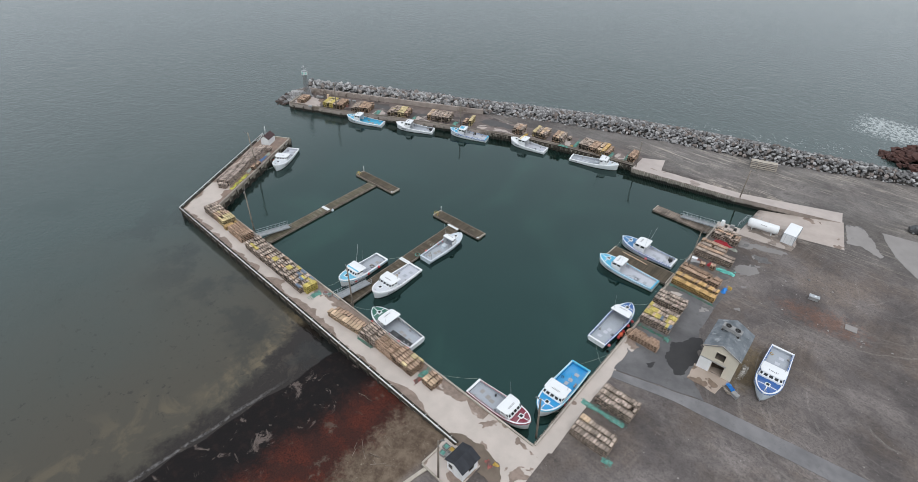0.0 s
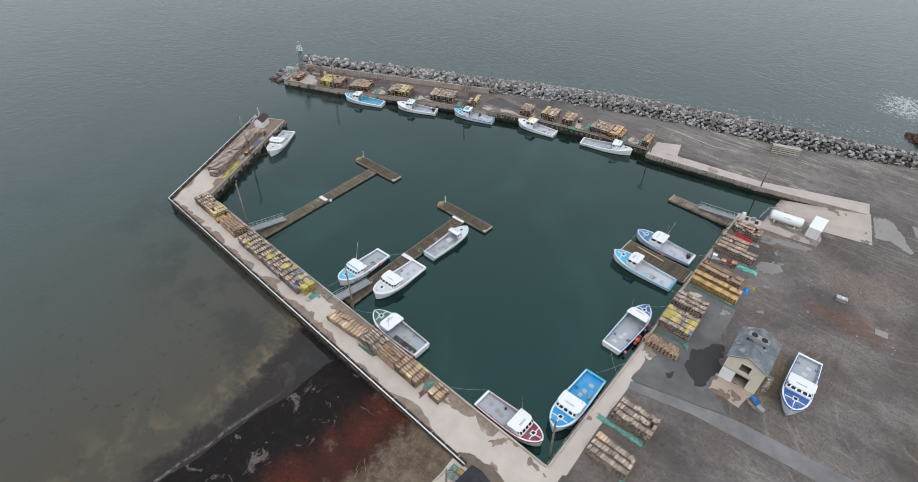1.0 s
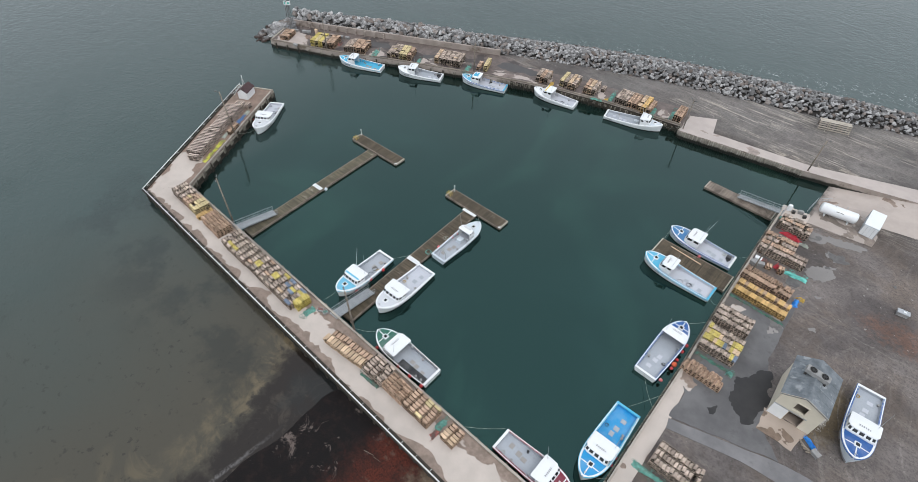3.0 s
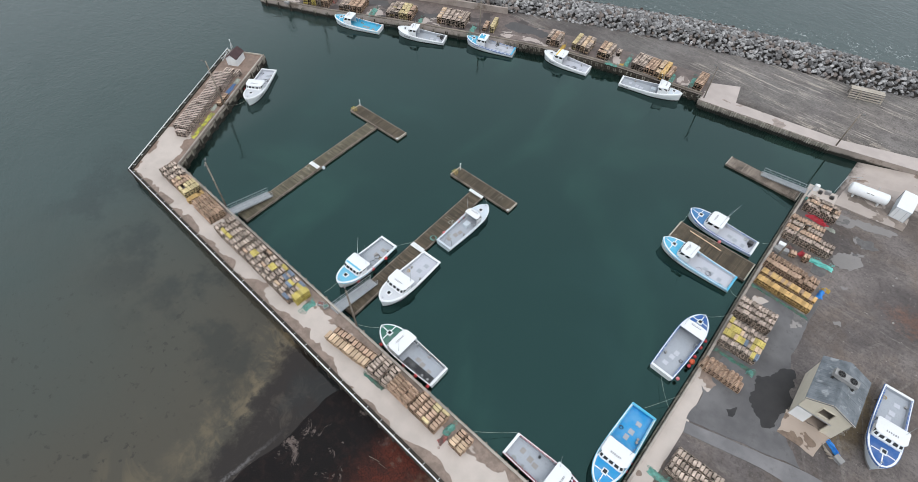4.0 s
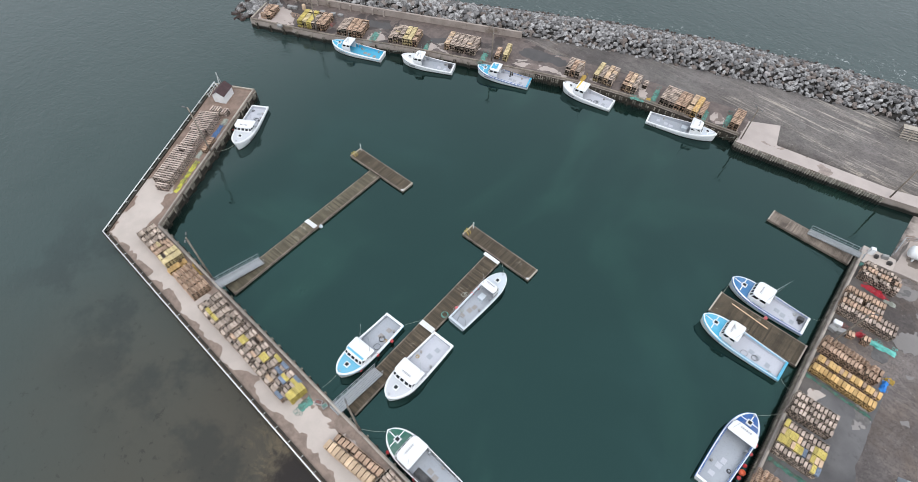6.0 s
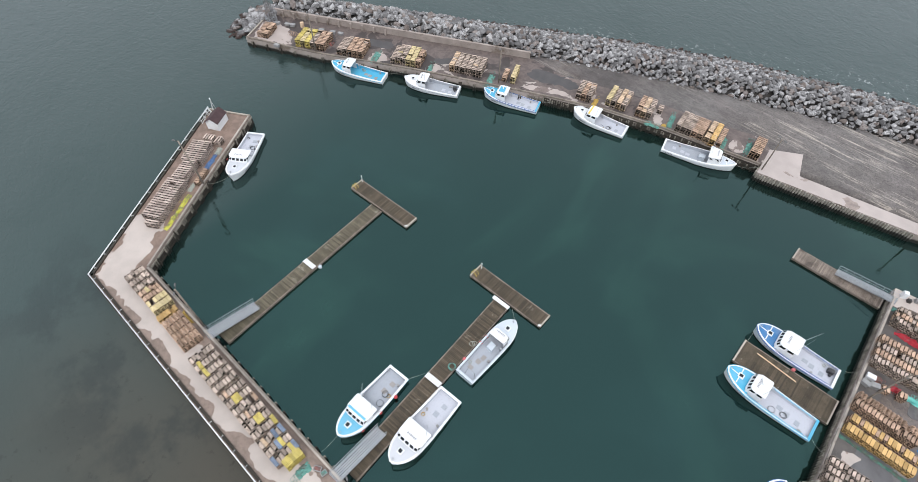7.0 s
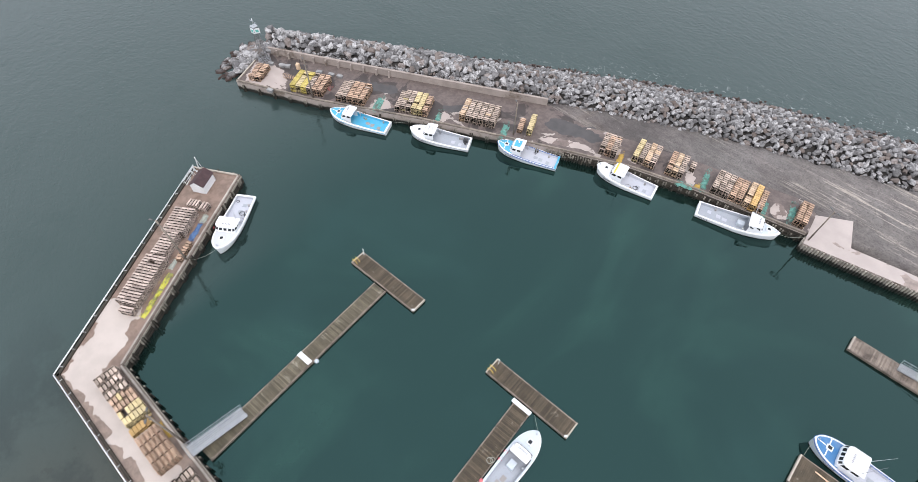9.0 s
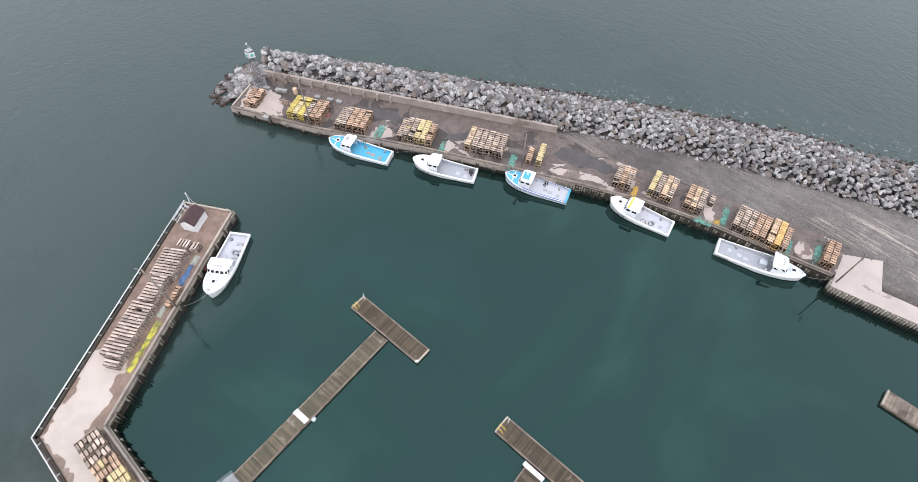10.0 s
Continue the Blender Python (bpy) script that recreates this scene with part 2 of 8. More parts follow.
def concrete_mat(name, width=0.0, clean=(0.53, 0.466, 0.418), wet=(0.215, 0.165, 0.135), bias=0.0, pale_end=None, tide=None, damp=None, pale_root=None):
    """Pale slab concrete with wavy wet, muddy stains; with a width, the stains keep to both sides of a lane (uv in metres)."""
    t = Tree(name)
    tone = t.mix(t.ramp(t.noise(0.35, 5), 0.3, 0.7), clean, tuple(0.84 * c for c in clean))
    tone = t.mix(t.math("MULTIPLY", t.noise(9, 3), 0.35), tone, (0.36, 0.33, 0.30))
    blot = t.noise(0.24, 3, 0.5, dist=0.4)
    if width:
        uv = t.n.new("ShaderNodeUVMap").outputs[0]
        v = t.xyz(uv)[1]
        off = t.math("ABSOLUTE", t.math("SUBTRACT", v, width * 0.40))
        edge = t.math("ADD", t.math("MULTIPLY", blot, 6.0), t.math("MULTIPLY", t.noise(0.9, 2), 0.35))
        if pale_end is not None:
            u = t.xyz(uv)[0]
            off = t.math("ADD", off, t.ramp(u, pale_end, pale_end - 2.5, -0.9, 4.5))
        if pale_root is not None:
            off = t.math("ADD", off, t.ramp(t.xyz(uv)[0], pale_root, pale_root + 4.0, 0.0, -1.15))
        f = t.ramp(t.math("ADD", off, edge), 4.72 + bias, 4.86 + bias)
    else:
        f = t.ramp(t.math("ADD", blot, t.math("MULTIPLY", t.noise(1.3, 3), 0.12)), 0.64 + bias, 0.655 + bias)
    dark = t.mix(t.ramp(t.noise(0.9, 8, 0.72), 0.38, 0.62), tuple(0.86 * c for c in wet), tuple(1.24 * c for c in wet))
    col = t.mix(f, tone, dark)
    if damp:
        pool = t.ramp(t.math("ADD", t.noise(0.16, 4, 0.55, dist=0.8), t.math("MULTIPLY", t.noise(2.0, 5, 0.7), 0.14)), 0.60, 0.64)
        col = t.mix(t.math("MULTIPLY", pool, 0.85), col, damp)
    if tide:
        col = t.mix(t.ramp(t.math("ADD", t.xyz()[2], t.math("MULTIPLY", t.noise(0.6, 6, 0.7), 0.5)), tide, tide - 0.3), col, (0.035, 0.031, 0.026))
    t.bump(t.noise(12, 4), 0.15, 0.02)
    return t.done(col, t.ramp(f, 0, 1, 0.88, 0.6), 0, 0.35)


PIER_TOP = concrete_mat("pier_deck_concrete", 6.8, pale_root=71.0)
ARM_TOP = concrete_mat("pier_arm_concrete", 8.2, bias=-0.2, pale_end=-11.0, wet=(0.198, 0.142, 0.112))
PAD_TOP = concrete_mat("quay_apron_concrete", bias=0.02)
WHARF_PATCH = concrete_mat("bare_wharf_concrete", bias=-0.01, clean=(0.45, 0.385, 0.35), wet=(0.17, 0.135, 0.12))
WHARF_PALE = concrete_mat("pale_wharf_concrete", bias=0.06, clean=(0.475, 0.415, 0.385), wet=(0.26, 0.215, 0.19))
DIRTY_SLAB = concrete_mat("dirty_slab_concrete", bias=-0.06, clean=(0.40, 0.32, 0.26), wet=(0.17, 0.125, 0.095))
STAIN = surface("damp_concrete_stain", (0.12, 0.10, 0.085), (0.22, 0.185, 0.16), 1.2, 9, 0.6, 0, 0.1)
TANK_TOP = concrete_mat("tank_slab_concrete", bias=-0.01, clean=(0.40, 0.345, 0.31), wet=(0.20, 0.165, 0.14))
RAMP_TOP = concrete_mat("ramp_concrete", bias=0.04, tide=0.45, clean=(0.46, 0.395, 0.355))
WHARF_TOP = concrete_mat("muddy_wharf_top", bias=-0.24, clean=(0.42, 0.37, 0.335), wet=(0.122, 0.098, 0.089), damp=(0.050, 0.043, 0.041))
PATCH_DIM = concrete_mat("broken_grey_concrete", bias=-0.03, clean=(0.195, 0.187, 0.183), wet=(0.105, 0.10, 0.098))
PATCH = concrete_mat("worn_concrete_patch", bias=0.03, clean=(0.25, 0.237, 0.23), wet=(0.12, 0.114, 0.111))


def asphalt_mat(name, lift=1.0):
    t = Tree(name)
    c = t.mix(t.ramp(t.noise(0.25, 6), 0.3, 0.7), (0.090, 0.088, 0.091), (0.155, 0.151, 0.153))
    c = t.mix(t.math("MULTIPLY", t.ramp(t.noise(0.6, 8, 0.74), 0.54, 0.66), 0.5), c, (0.075, 0.073, 0.073))
    c = t.mix(t.math("MULTIPLY", t.noise(14, 3), 0.4), c, (0.11, 0.108, 0.108))
    c = t.value(c, lift)
    t.bump(t.noise(16, 3), 0.2, 0.02)
    return t.done(c, 0.8, 0, 0.35)


ASPHALT = asphalt_mat("smooth_grey_asphalt")
ASPHALT_PALE = asphalt_mat("pale_grey_asphalt", 1.45)
WET_ASPHALT = surface("wet_dark_asphalt", (0.015, 0.0145, 0.015), (0.034, 0.0325, 0.0325), 0.6, 12, 0.55, 0, 0.1)
DARK_WET = surface("dark_wet_tarmac", (0.052, 0.050, 0.050), (0.092, 0.087, 0.085), 0.6, 8, 0.6, 0, 0.15)
MUD_BROWN = surface("brown_mud", (0.115, 0.088, 0.066), (0.175, 0.138, 0.108), 0.7, 6, 0.75, 0, 0.3)
MUD = surface("muddy_quay_top", (0.060, 0.055, 0.052), (0.135, 0.122, 0.112), 0.7, 6, 0.8, 0, 0.3, 0, (0.20, 0.18, 0.165), (0.60, 0.68))


def ground_mat():
    """Gravel yard, with red-brown earth, wheel tracks and, to seaward, the beach with its bands of weed."""
    t = Tree("yard_gravel_and_beach")
    x, y, z = t.xyz()
    c = t.mix(t.ramp(t.noise(0.09, 7, 0.62), 0.36, 0.64), (0.102, 0.090, 0.087), (0.186, 0.164, 0.155))
    c = t.mix(t.math("MULTIPLY", t.ramp(y, 112.0, 126.0), t.ramp(t.noise(0.12, 6, 0.65), 0.35, 0.6, 0.35, 0.8)), c, (0.160, 0.153, 0.145))
    earth = t.math("MULTIPLY", t.math("MULTIPLY", t.ramp(t.noise(0.06, 6, 0.65), 0.46, 0.62), 0.65), t.ramp(y, 112.0, 128.0, 1.0, 0.3))
    c = t.mix(earth, c, (0.150, 0.118, 0.096))
    c = t.mix(t.math("MULTIPLY", t.ramp(t.noise(0.35, 7, 0.7), 0.52, 0.66), 0.5), c, (0.082, 0.073, 0.070))
    tracks = t.noise(1.0, 8, 0.72, t.stretch((0.07, 1.3, 1), -20), 1.1)
    north = t.ramp(y, 108.0, 128.0)
    worn = t.ramp(t.noise(0.11, 4, 0.55, t.stretch((0.3, 1.2, 1), -20), 0.8), 0.46, 0.58, 0.12, 1.0)
    c = t.mix(t.math("MULTIPLY", t.math("MULTIPLY", t.ramp(tracks, 0.50, 0.61), worn), t.math("ADD", t.math("MULTIPLY", north, 0.8), 0.10)), c, (0.40, 0.36, 0.31))
    warp = t.n.new("ShaderNodeVectorMath")
    warp.operation = "MULTIPLY_ADD"
    bend = t.n.new("ShaderNodeTexNoise")
    bend.inputs["Scale"].default_value, bend.inputs["Detail"].default_value = 0.035, 2
    t.l.new(t.pos, bend.inputs["Vector"])
    t.l.new(bend.outputs["Color"], warp.inputs[0])
    warp.inputs[1].default_value = (26, 26, 0)
    t.l.new(t.pos, warp.inputs[2])
    for scale, turn, tone, amount in (((1.0, 0.03, 1), 32, (0.25, 0.225, 0.208), 0.20), ((1.3, 0.04, 1), -35, (0.235, 0.21, 0.192), 0.14), ((1.1, 0.035, 1), 70, (0.06, 0.054, 0.052), 0.2)):
        lines = t.noise(1.0, 3, 0.55, t.stretch(scale, turn, warp.outputs[0]))
        patch = t.ramp(t.noise(0.06, 4), 0.42, 0.6)
        c = t.mix(t.math("MULTIPLY", t.math("MULTIPLY", t.ramp(lines, 0.58, 0.66), patch), amount), c, tone)
    red = t.math("ADD", t.math("POWER", t.math("MULTIPLY", t.math("SUBTRACT", x, 1.0), 0.09), 2), t.math("POWER", t.math("MULTIPLY", t.math("SUBTRACT", y, 93.5), 0.2), 2))
    red = t.ramp(t.math("ADD", red, t.math("MULTIPLY", t.noise(0.8, 7, 0.75), 2.6)), 1.1, 1.9, 0.75, 0)
    c = t.mix(red, c, (0.18, 0.10, 0.073))
    brown = t.math("ADD", t.math("POWER", t.math("MULTIPLY", t.math("ADD", x, 5.0), 0.26), 2), t.math("POWER", t.math("MULTIPLY", t.math("SUBTRACT", y, 73.0), 0.15), 2))
    brown = t.ramp(t.math("ADD", brown, t.math("MULTIPLY", t.noise(0.9, 7, 0.75), 1.6)), 1.0, 1.9, 0.85, 0)
    c = t.mix(brown, c, (0.14, 0.105, 0.06))
    c = t.value(c, t.ramp(t.noise(0.045, 5, 0.6, dist=0.5), 0.35, 0.65, 0.78, 1.25))
    # curved wheel tracks where vehicles turn
    for cx, cy, size, seed in ((16.0, 78.0, 1.25, 3.0), (-2.0, 112.0, 1.1, 9.0), (34.0, 104.0, 1.3, 21.0)):
        far = t.math("SQRT", t.math("ADD", t.math("POWER", t.math("SUBTRACT", x, cx), 2), t.math("POWER", t.math("SUBTRACT", y, cy), 2)))
        wob = t.math("ADD", t.math("MULTIPLY", far, size), t.math("MULTIPLY", t.noise(0.07, 3), 4.0))
        ring = t.n.new("ShaderNodeCombineXYZ")
        t.l.new(wob, ring.inputs[0])
        ring.inputs[1].default_value = seed
        lines = t.ramp(t.noise(1.0, 4, 0.6, ring.outputs[0]), 0.54, 0.64)
        here = t.math("MULTIPLY", t.ramp(t.noise(0.055, 5, 0.6, t.stretch((1, 1, 1), seed * 7)), 0.46, 0.58), t.ramp(far, 36.0, 14.0))
        c = t.mix(t.math("MULTIPLY", t.math("MULTIPLY", lines, here), t.ramp(t.noise(2.0, 5, 0.7), 0.3, 0.6, 0.15, 0.75)), c, (0.27, 0.245, 0.225))
    swirl = t.noise(0.5, 9, 0.74, t.stretch((0.5, 1.3, 1), 40), 1.4)
    c = t.mix(t.math("MULTIPLY", t.ramp(swirl, 0.40, 0.56, 1, 0), 0.22), c, (0.060, 0.054, 0.052))
    c = t.mix(t.math("MULTIPLY", t.ramp(swirl, 0.55, 0.68), 0.16), c, (0.26, 0.235, 0.215))
    c = t.mix(t.math("MULTIPLY", t.ramp(t.noise(3.2, 7, 0.78), 0.45, 0.66), 0.55), c, (0.050, 0.045, 0.043))
    c = t.mix(t.math("MULTIPLY", t.ramp(t.noise(7, 4, 0.7), 0.62, 0.72), 0.35), c, (0.32, 0.30, 0.28))
    c = t.mix(t.math("MULTIPLY", t.ramp(t.noise(2.6, 3, 0.6), 0.70, 0.73), 0.6), c, (0.42, 0.39, 0.36))
    # beach: u runs inland from the water's edge
    u = t.math("ADD", t.math("ADD", x, 56.0), t.math("MULTIPLY", t.math("SUBTRACT", t.noise(0.11, 7, 0.7), 0.5), 11.0))
    sand = t.mix(t.ramp(t.noise(0.6, 7, 0.75), 0.35, 0.65), (0.080, 0.056, 0.040), (0.165, 0.126, 0.092))
    sand = t.mix(t.math("MULTIPLY", t.ramp(t.noise(2.2, 6, 0.75), 0.6, 0.68), 0.6), sand, (0.30, 0.26, 0.20))
    weed = t.mix(t.ramp(t.noise(5.0, 7, 0.8), 0.36, 0.60), (0.022, 0.009, 0.007), (0.094, 0.023, 0.014))
    weed = t.mix(t.math("MULTIPLY", t.ramp(t.noise(0.28, 6, 0.7), 0.42, 0.58, 1, 0), 0.6), weed, (0.024, 0.013, 0.011))
    weed = t.mix(t.math("MULTIPLY", t.ramp(t.noise(0.45, 7, 0.75), 0.58, 0.66), 0.7), weed, (0.10, 0.075, 0.058))
    wet = t.mix(t.ramp(t.noise(0.33, 7, 0.72, dist=0.8), 0.585, 0.64), (0.0085, 0.0072, 0.0072), (0.115, 0.092, 0.082))
    wet = t.mix(t.math("MULTIPLY", t.ramp(t.noise(0.7, 7, 0.75), 0.48, 0.66), 0.5), wet, (0.026, 0.016, 0.014))
    shore = t.mix(t.ramp(t.math("ADD", u, t.math("MULTIPLY", t.noise(1.1, 7, 0.8), 7)), 11.5, 17.5), wet, weed)
    shore = t.mix(t.ramp(t.math("ADD", u, t.math("MULTIPLY", t.noise(0.9, 7, 0.75), 6)), 21.0, 24.0), shore, sand)
    bed = t.mix(t.ramp(t.noise(0.08, 5), 0.4, 0.6), (0.10, 0.085, 0.062), (0.065, 0.058, 0.045))
    shore = t.mix(t.ramp(z, -0.35, 0.02), bed, shore)
    on_beach = t.math("MULTIPLY", t.ramp(x, -28.5, -30.5), t.ramp(y, 33.5, 32.5))
    c = t.mix(on_beach, c, shore)
    t.bump(t.noise(5, 6, 0.75), 0.6, 0.08)
    return t.done(c, 0.9, 0, 0.2)


GROUND = ground_mat()


def water_mat():
    """Harbour water: green in the basin, grey at sea, brown and shallow over the beach."""
    t = Tree("sea_water")
    x, y, z = t.xyz()
    sway = t.math("MULTIPLY", t.math("SUBTRACT", t.noise(0.03, 4), 0.5), 40.0)
    basin = t.math("MULTIPLY", t.ramp(x, -150.0, -104.0), t.ramp(t.math("SUBTRACT", y, t.math("MULTIPLY", t.math("ADD", x, 100.0), 0.2)), 128.0, 104.0))
    west = t.ramp(x, -105.5, -111.0)
    lee = t.math("ADD", t.math("MULTIPLY", t.ramp(y, 33.0, 35.0), t.math("SUBTRACT", 1.0, west)), t.math("MULTIPLY", t.ramp(t.math("ADD", y, t.math("MULTIPLY", sway, 0.5)), 18.0, 78.0), west))
    basin = t.math("MULTIPLY", basin, lee)
    c = t.mix(basin, (0.028, 0.045, 0.043), (0.0035, 0.0095, 0.0078))
    c = t.mix(t.math("MULTIPLY", t.ramp(t.noise(0.045, 5, 0.55, dist=0.6), 0.48, 0.72), 0.4), c, (0.010, 0.026, 0.024))
    c = t.mix(t.math("MULTIPLY", t.math("MULTIPLY", t.ramp(t.noise(0.028, 6, 0.6, t.stretch((1, 0.6, 1), 30), 1.2), 0.52, 0.70), basin), 0.6), c, (0.013, 0.036, 0.026))
    # shallows over sand, dark weed beds along the shore
    south = t.ramp(y, 34.0, 32.0)
    near = t.math("ADD", t.math("SUBTRACT", -54.0, x), sway)
    shallow = t.math("MULTIPLY", t.ramp(near, 72.0, 4.0), south)
    c = t.mix(t.math("MULTIPLY", shallow, 0.9), c, (0.058, 0.050, 0.037))
    sand = t.math("MULTIPLY", t.ramp(t.noise(0.14, 6, 0.65, dist=0.7), 0.52, 0.66), t.ramp(t.math("SUBTRACT", -54.0, x), 18.0, 4.0))
    c = t.mix(t.math("MULTIPLY", t.math("MULTIPLY", sand, south), 0.6), c, (0.135, 0.108, 0.066))
    spots = t.math("MULTIPLY", t.ramp(t.noise(0.75, 5, 0.7), 0.585, 0.64), t.math("MULTIPLY", t.ramp(t.noise(0.09, 3), 0.38, 0.58), t.ramp(t.math("SUBTRACT", -54.0, x), 78.0, 14.0)))
    c = t.mix(t.math("MULTIPLY", t.math("MULTIPLY", spots, south), 0.6), c, (0.018, 0.017, 0.015))
    reach = t.math("ADD", t.ramp(y, 12.0, 30.0, 2.5, 9.0), t.math("MULTIPLY", t.math("SUBTRACT", t.noise(0.22, 7, 0.7), 0.5), 13.0))
    edge = t.math("SUBTRACT", t.math("SUBTRACT", -54.0, x), reach)
    bank = t.math("MULTIPLY", t.ramp(edge, 2.5, -1.0), south)
    dim = t.mix(t.ramp(t.noise(0.3, 7, 0.7, dist=0.9), 0.52, 0.68), (0.0105, 0.0082, 0.0075), (0.040, 0.033, 0.026))
    c = t.mix(t.math("MULTIPLY", bank, 0.93), c, dim)
    fringe = t.math("MULTIPLY", t.math("MULTIPLY", t.ramp(edge, 0.5, 2.2), t.ramp(edge, 7.0, 2.2)), t.math("MULTIPLY", t.ramp(t.noise(0.2, 6, 0.68, dist=0.8), 0.44, 0.62), t.math("MULTIPLY", south, t.ramp(y, 6.0, 18.0))))
    c = t.mix(t.math("MULTIPLY", fringe, 0.7), c, (0.150, 0.118, 0.072))
    outer_weed = t.math("MULTIPLY", t.ramp(t.noise(0.075, 6, 0.65), 0.47, 0.60), t.math("MULTIPLY", t.ramp(y, 12.0, 24.0), south))
    c = t.mix(t.math("MULTIPLY", outer_weed, t.ramp(x, -128.0, -108.0, 0.0, 0.55)), c, (0.012, 0.017, 0.018))
    lap = t.math("MULTIPLY", t.ramp(t.math("ABSOLUTE", t.math("SUBTRACT", t.math("SUBTRACT", -54.6, x), t.math("MULTIPLY", t.noise(0.16, 5, 0.6), 1.2))), 0.4, 0.05), t.math("MULTIPLY", t.ramp(t.noise(1.5, 6, 0.75), 0.4, 0.6), t.ramp(y, 24.0, 14.0)))
    c = t.mix(t.math("MULTIPLY", lap, 0.35), c, (0.30, 0.29, 0.29))
    # broken water along the rocks
    off = t.math("SUBTRACT", y, t.math("MULTIPLY", t.math("ADD", x, 147.0), 0.53))
    zone = t.math("MULTIPLY", t.math("MULTIPLY", t.ramp(off, 96.0, 104.0), t.ramp(off, 116.0, 101.0)), t.ramp(x, -150.0, -80.0))
    surf = t.math("MULTIPLY", t.ramp(x, -22.0, -11.0), t.math("MULTIPLY", t.ramp(y, 186.0, 196.0), t.ramp(y, 213.0, 203.0)))
    foam = t.math("MULTIPLY", t.ramp(t.math("ADD", t.noise(0.8, 8, 0.78, dist=1.2), t.math("MULTIPLY", surf, 0.11)), 0.57, 0.64), t.math("ADD", t.math("MULTIPLY", zone, 0.9), t.math("MULTIPLY", surf, 1.4), True))
    c = t.mix(t.math("MULTIPLY", foam, 0.75), c, (0.5, 0.53, 0.53))
    open_sea = t.math("SUBTRACT", 1.0, basin)
    open_sea = t.math("MULTIPLY", open_sea, t.math("SUBTRACT", 1.0, t.math("MULTIPLY", t.math("MULTIPLY", t.math("SUBTRACT", 1.0, lee), t.ramp(x, -165.0, -108.0)), 0.45)))
    calm = t.math("MULTIPLY", open_sea, t.ramp(t.math("MULTIPLY", shallow, 1.0), 0.0, 0.6, 1.0, 0.35))
    chop = t.noise(0.42, 6, 0.62, t.stretch((0.75, 1.25, 1), 40), 0.6)
    ripple = t.noise(1.15, 2, 0.5, t.stretch((0.8, 1.25, 1), 30), 0.5)
    fine = t.noise(2.4, 1, 0.5, t.stretch((0.8, 1.2, 1), 55), 0.4)
    h = t.math("ADD", t.math("MULTIPLY", chop, t.math("ADD", t.math("MULTIPLY", calm, 0.50), 0.05)), t.math("MULTIPLY", ripple, t.math("ADD", t.math("MULTIPLY", calm, 0.26), 0.075)))
    h = t.math("ADD", h, t.math("MULTIPLY", fine, t.math("ADD", t.math("MULTIPLY", calm, 0.10), 0.022)))
    t.bump(h, 0.5, 0.35)
    t.b.inputs["IOR"].default_value = 1.39
    # green water gives a green cast to what it mirrors when looked into from above
    cast = t.mix(basin, (0.72, 0.90, 0.85), (0.47, 1.0, 0.95))
    cast = t.mix(t.math("MULTIPLY", shallow, 0.9), cast, (0.54, 0.49, 0.44))
    cast = t.mix(t.math("MULTIPLY", bank, 0.9), cast, (0.56, 0.52, 0.50))
    t.put(t.b.inputs["Specular Tint"], cast)
    return t.done(c, t.ramp(foam, 0, 1, 0.02, 0.6), 0, 1.0)


WATER = water_mat()

# ---- building helpers ----
DECK = 1.8          # quay and pier tops above the water


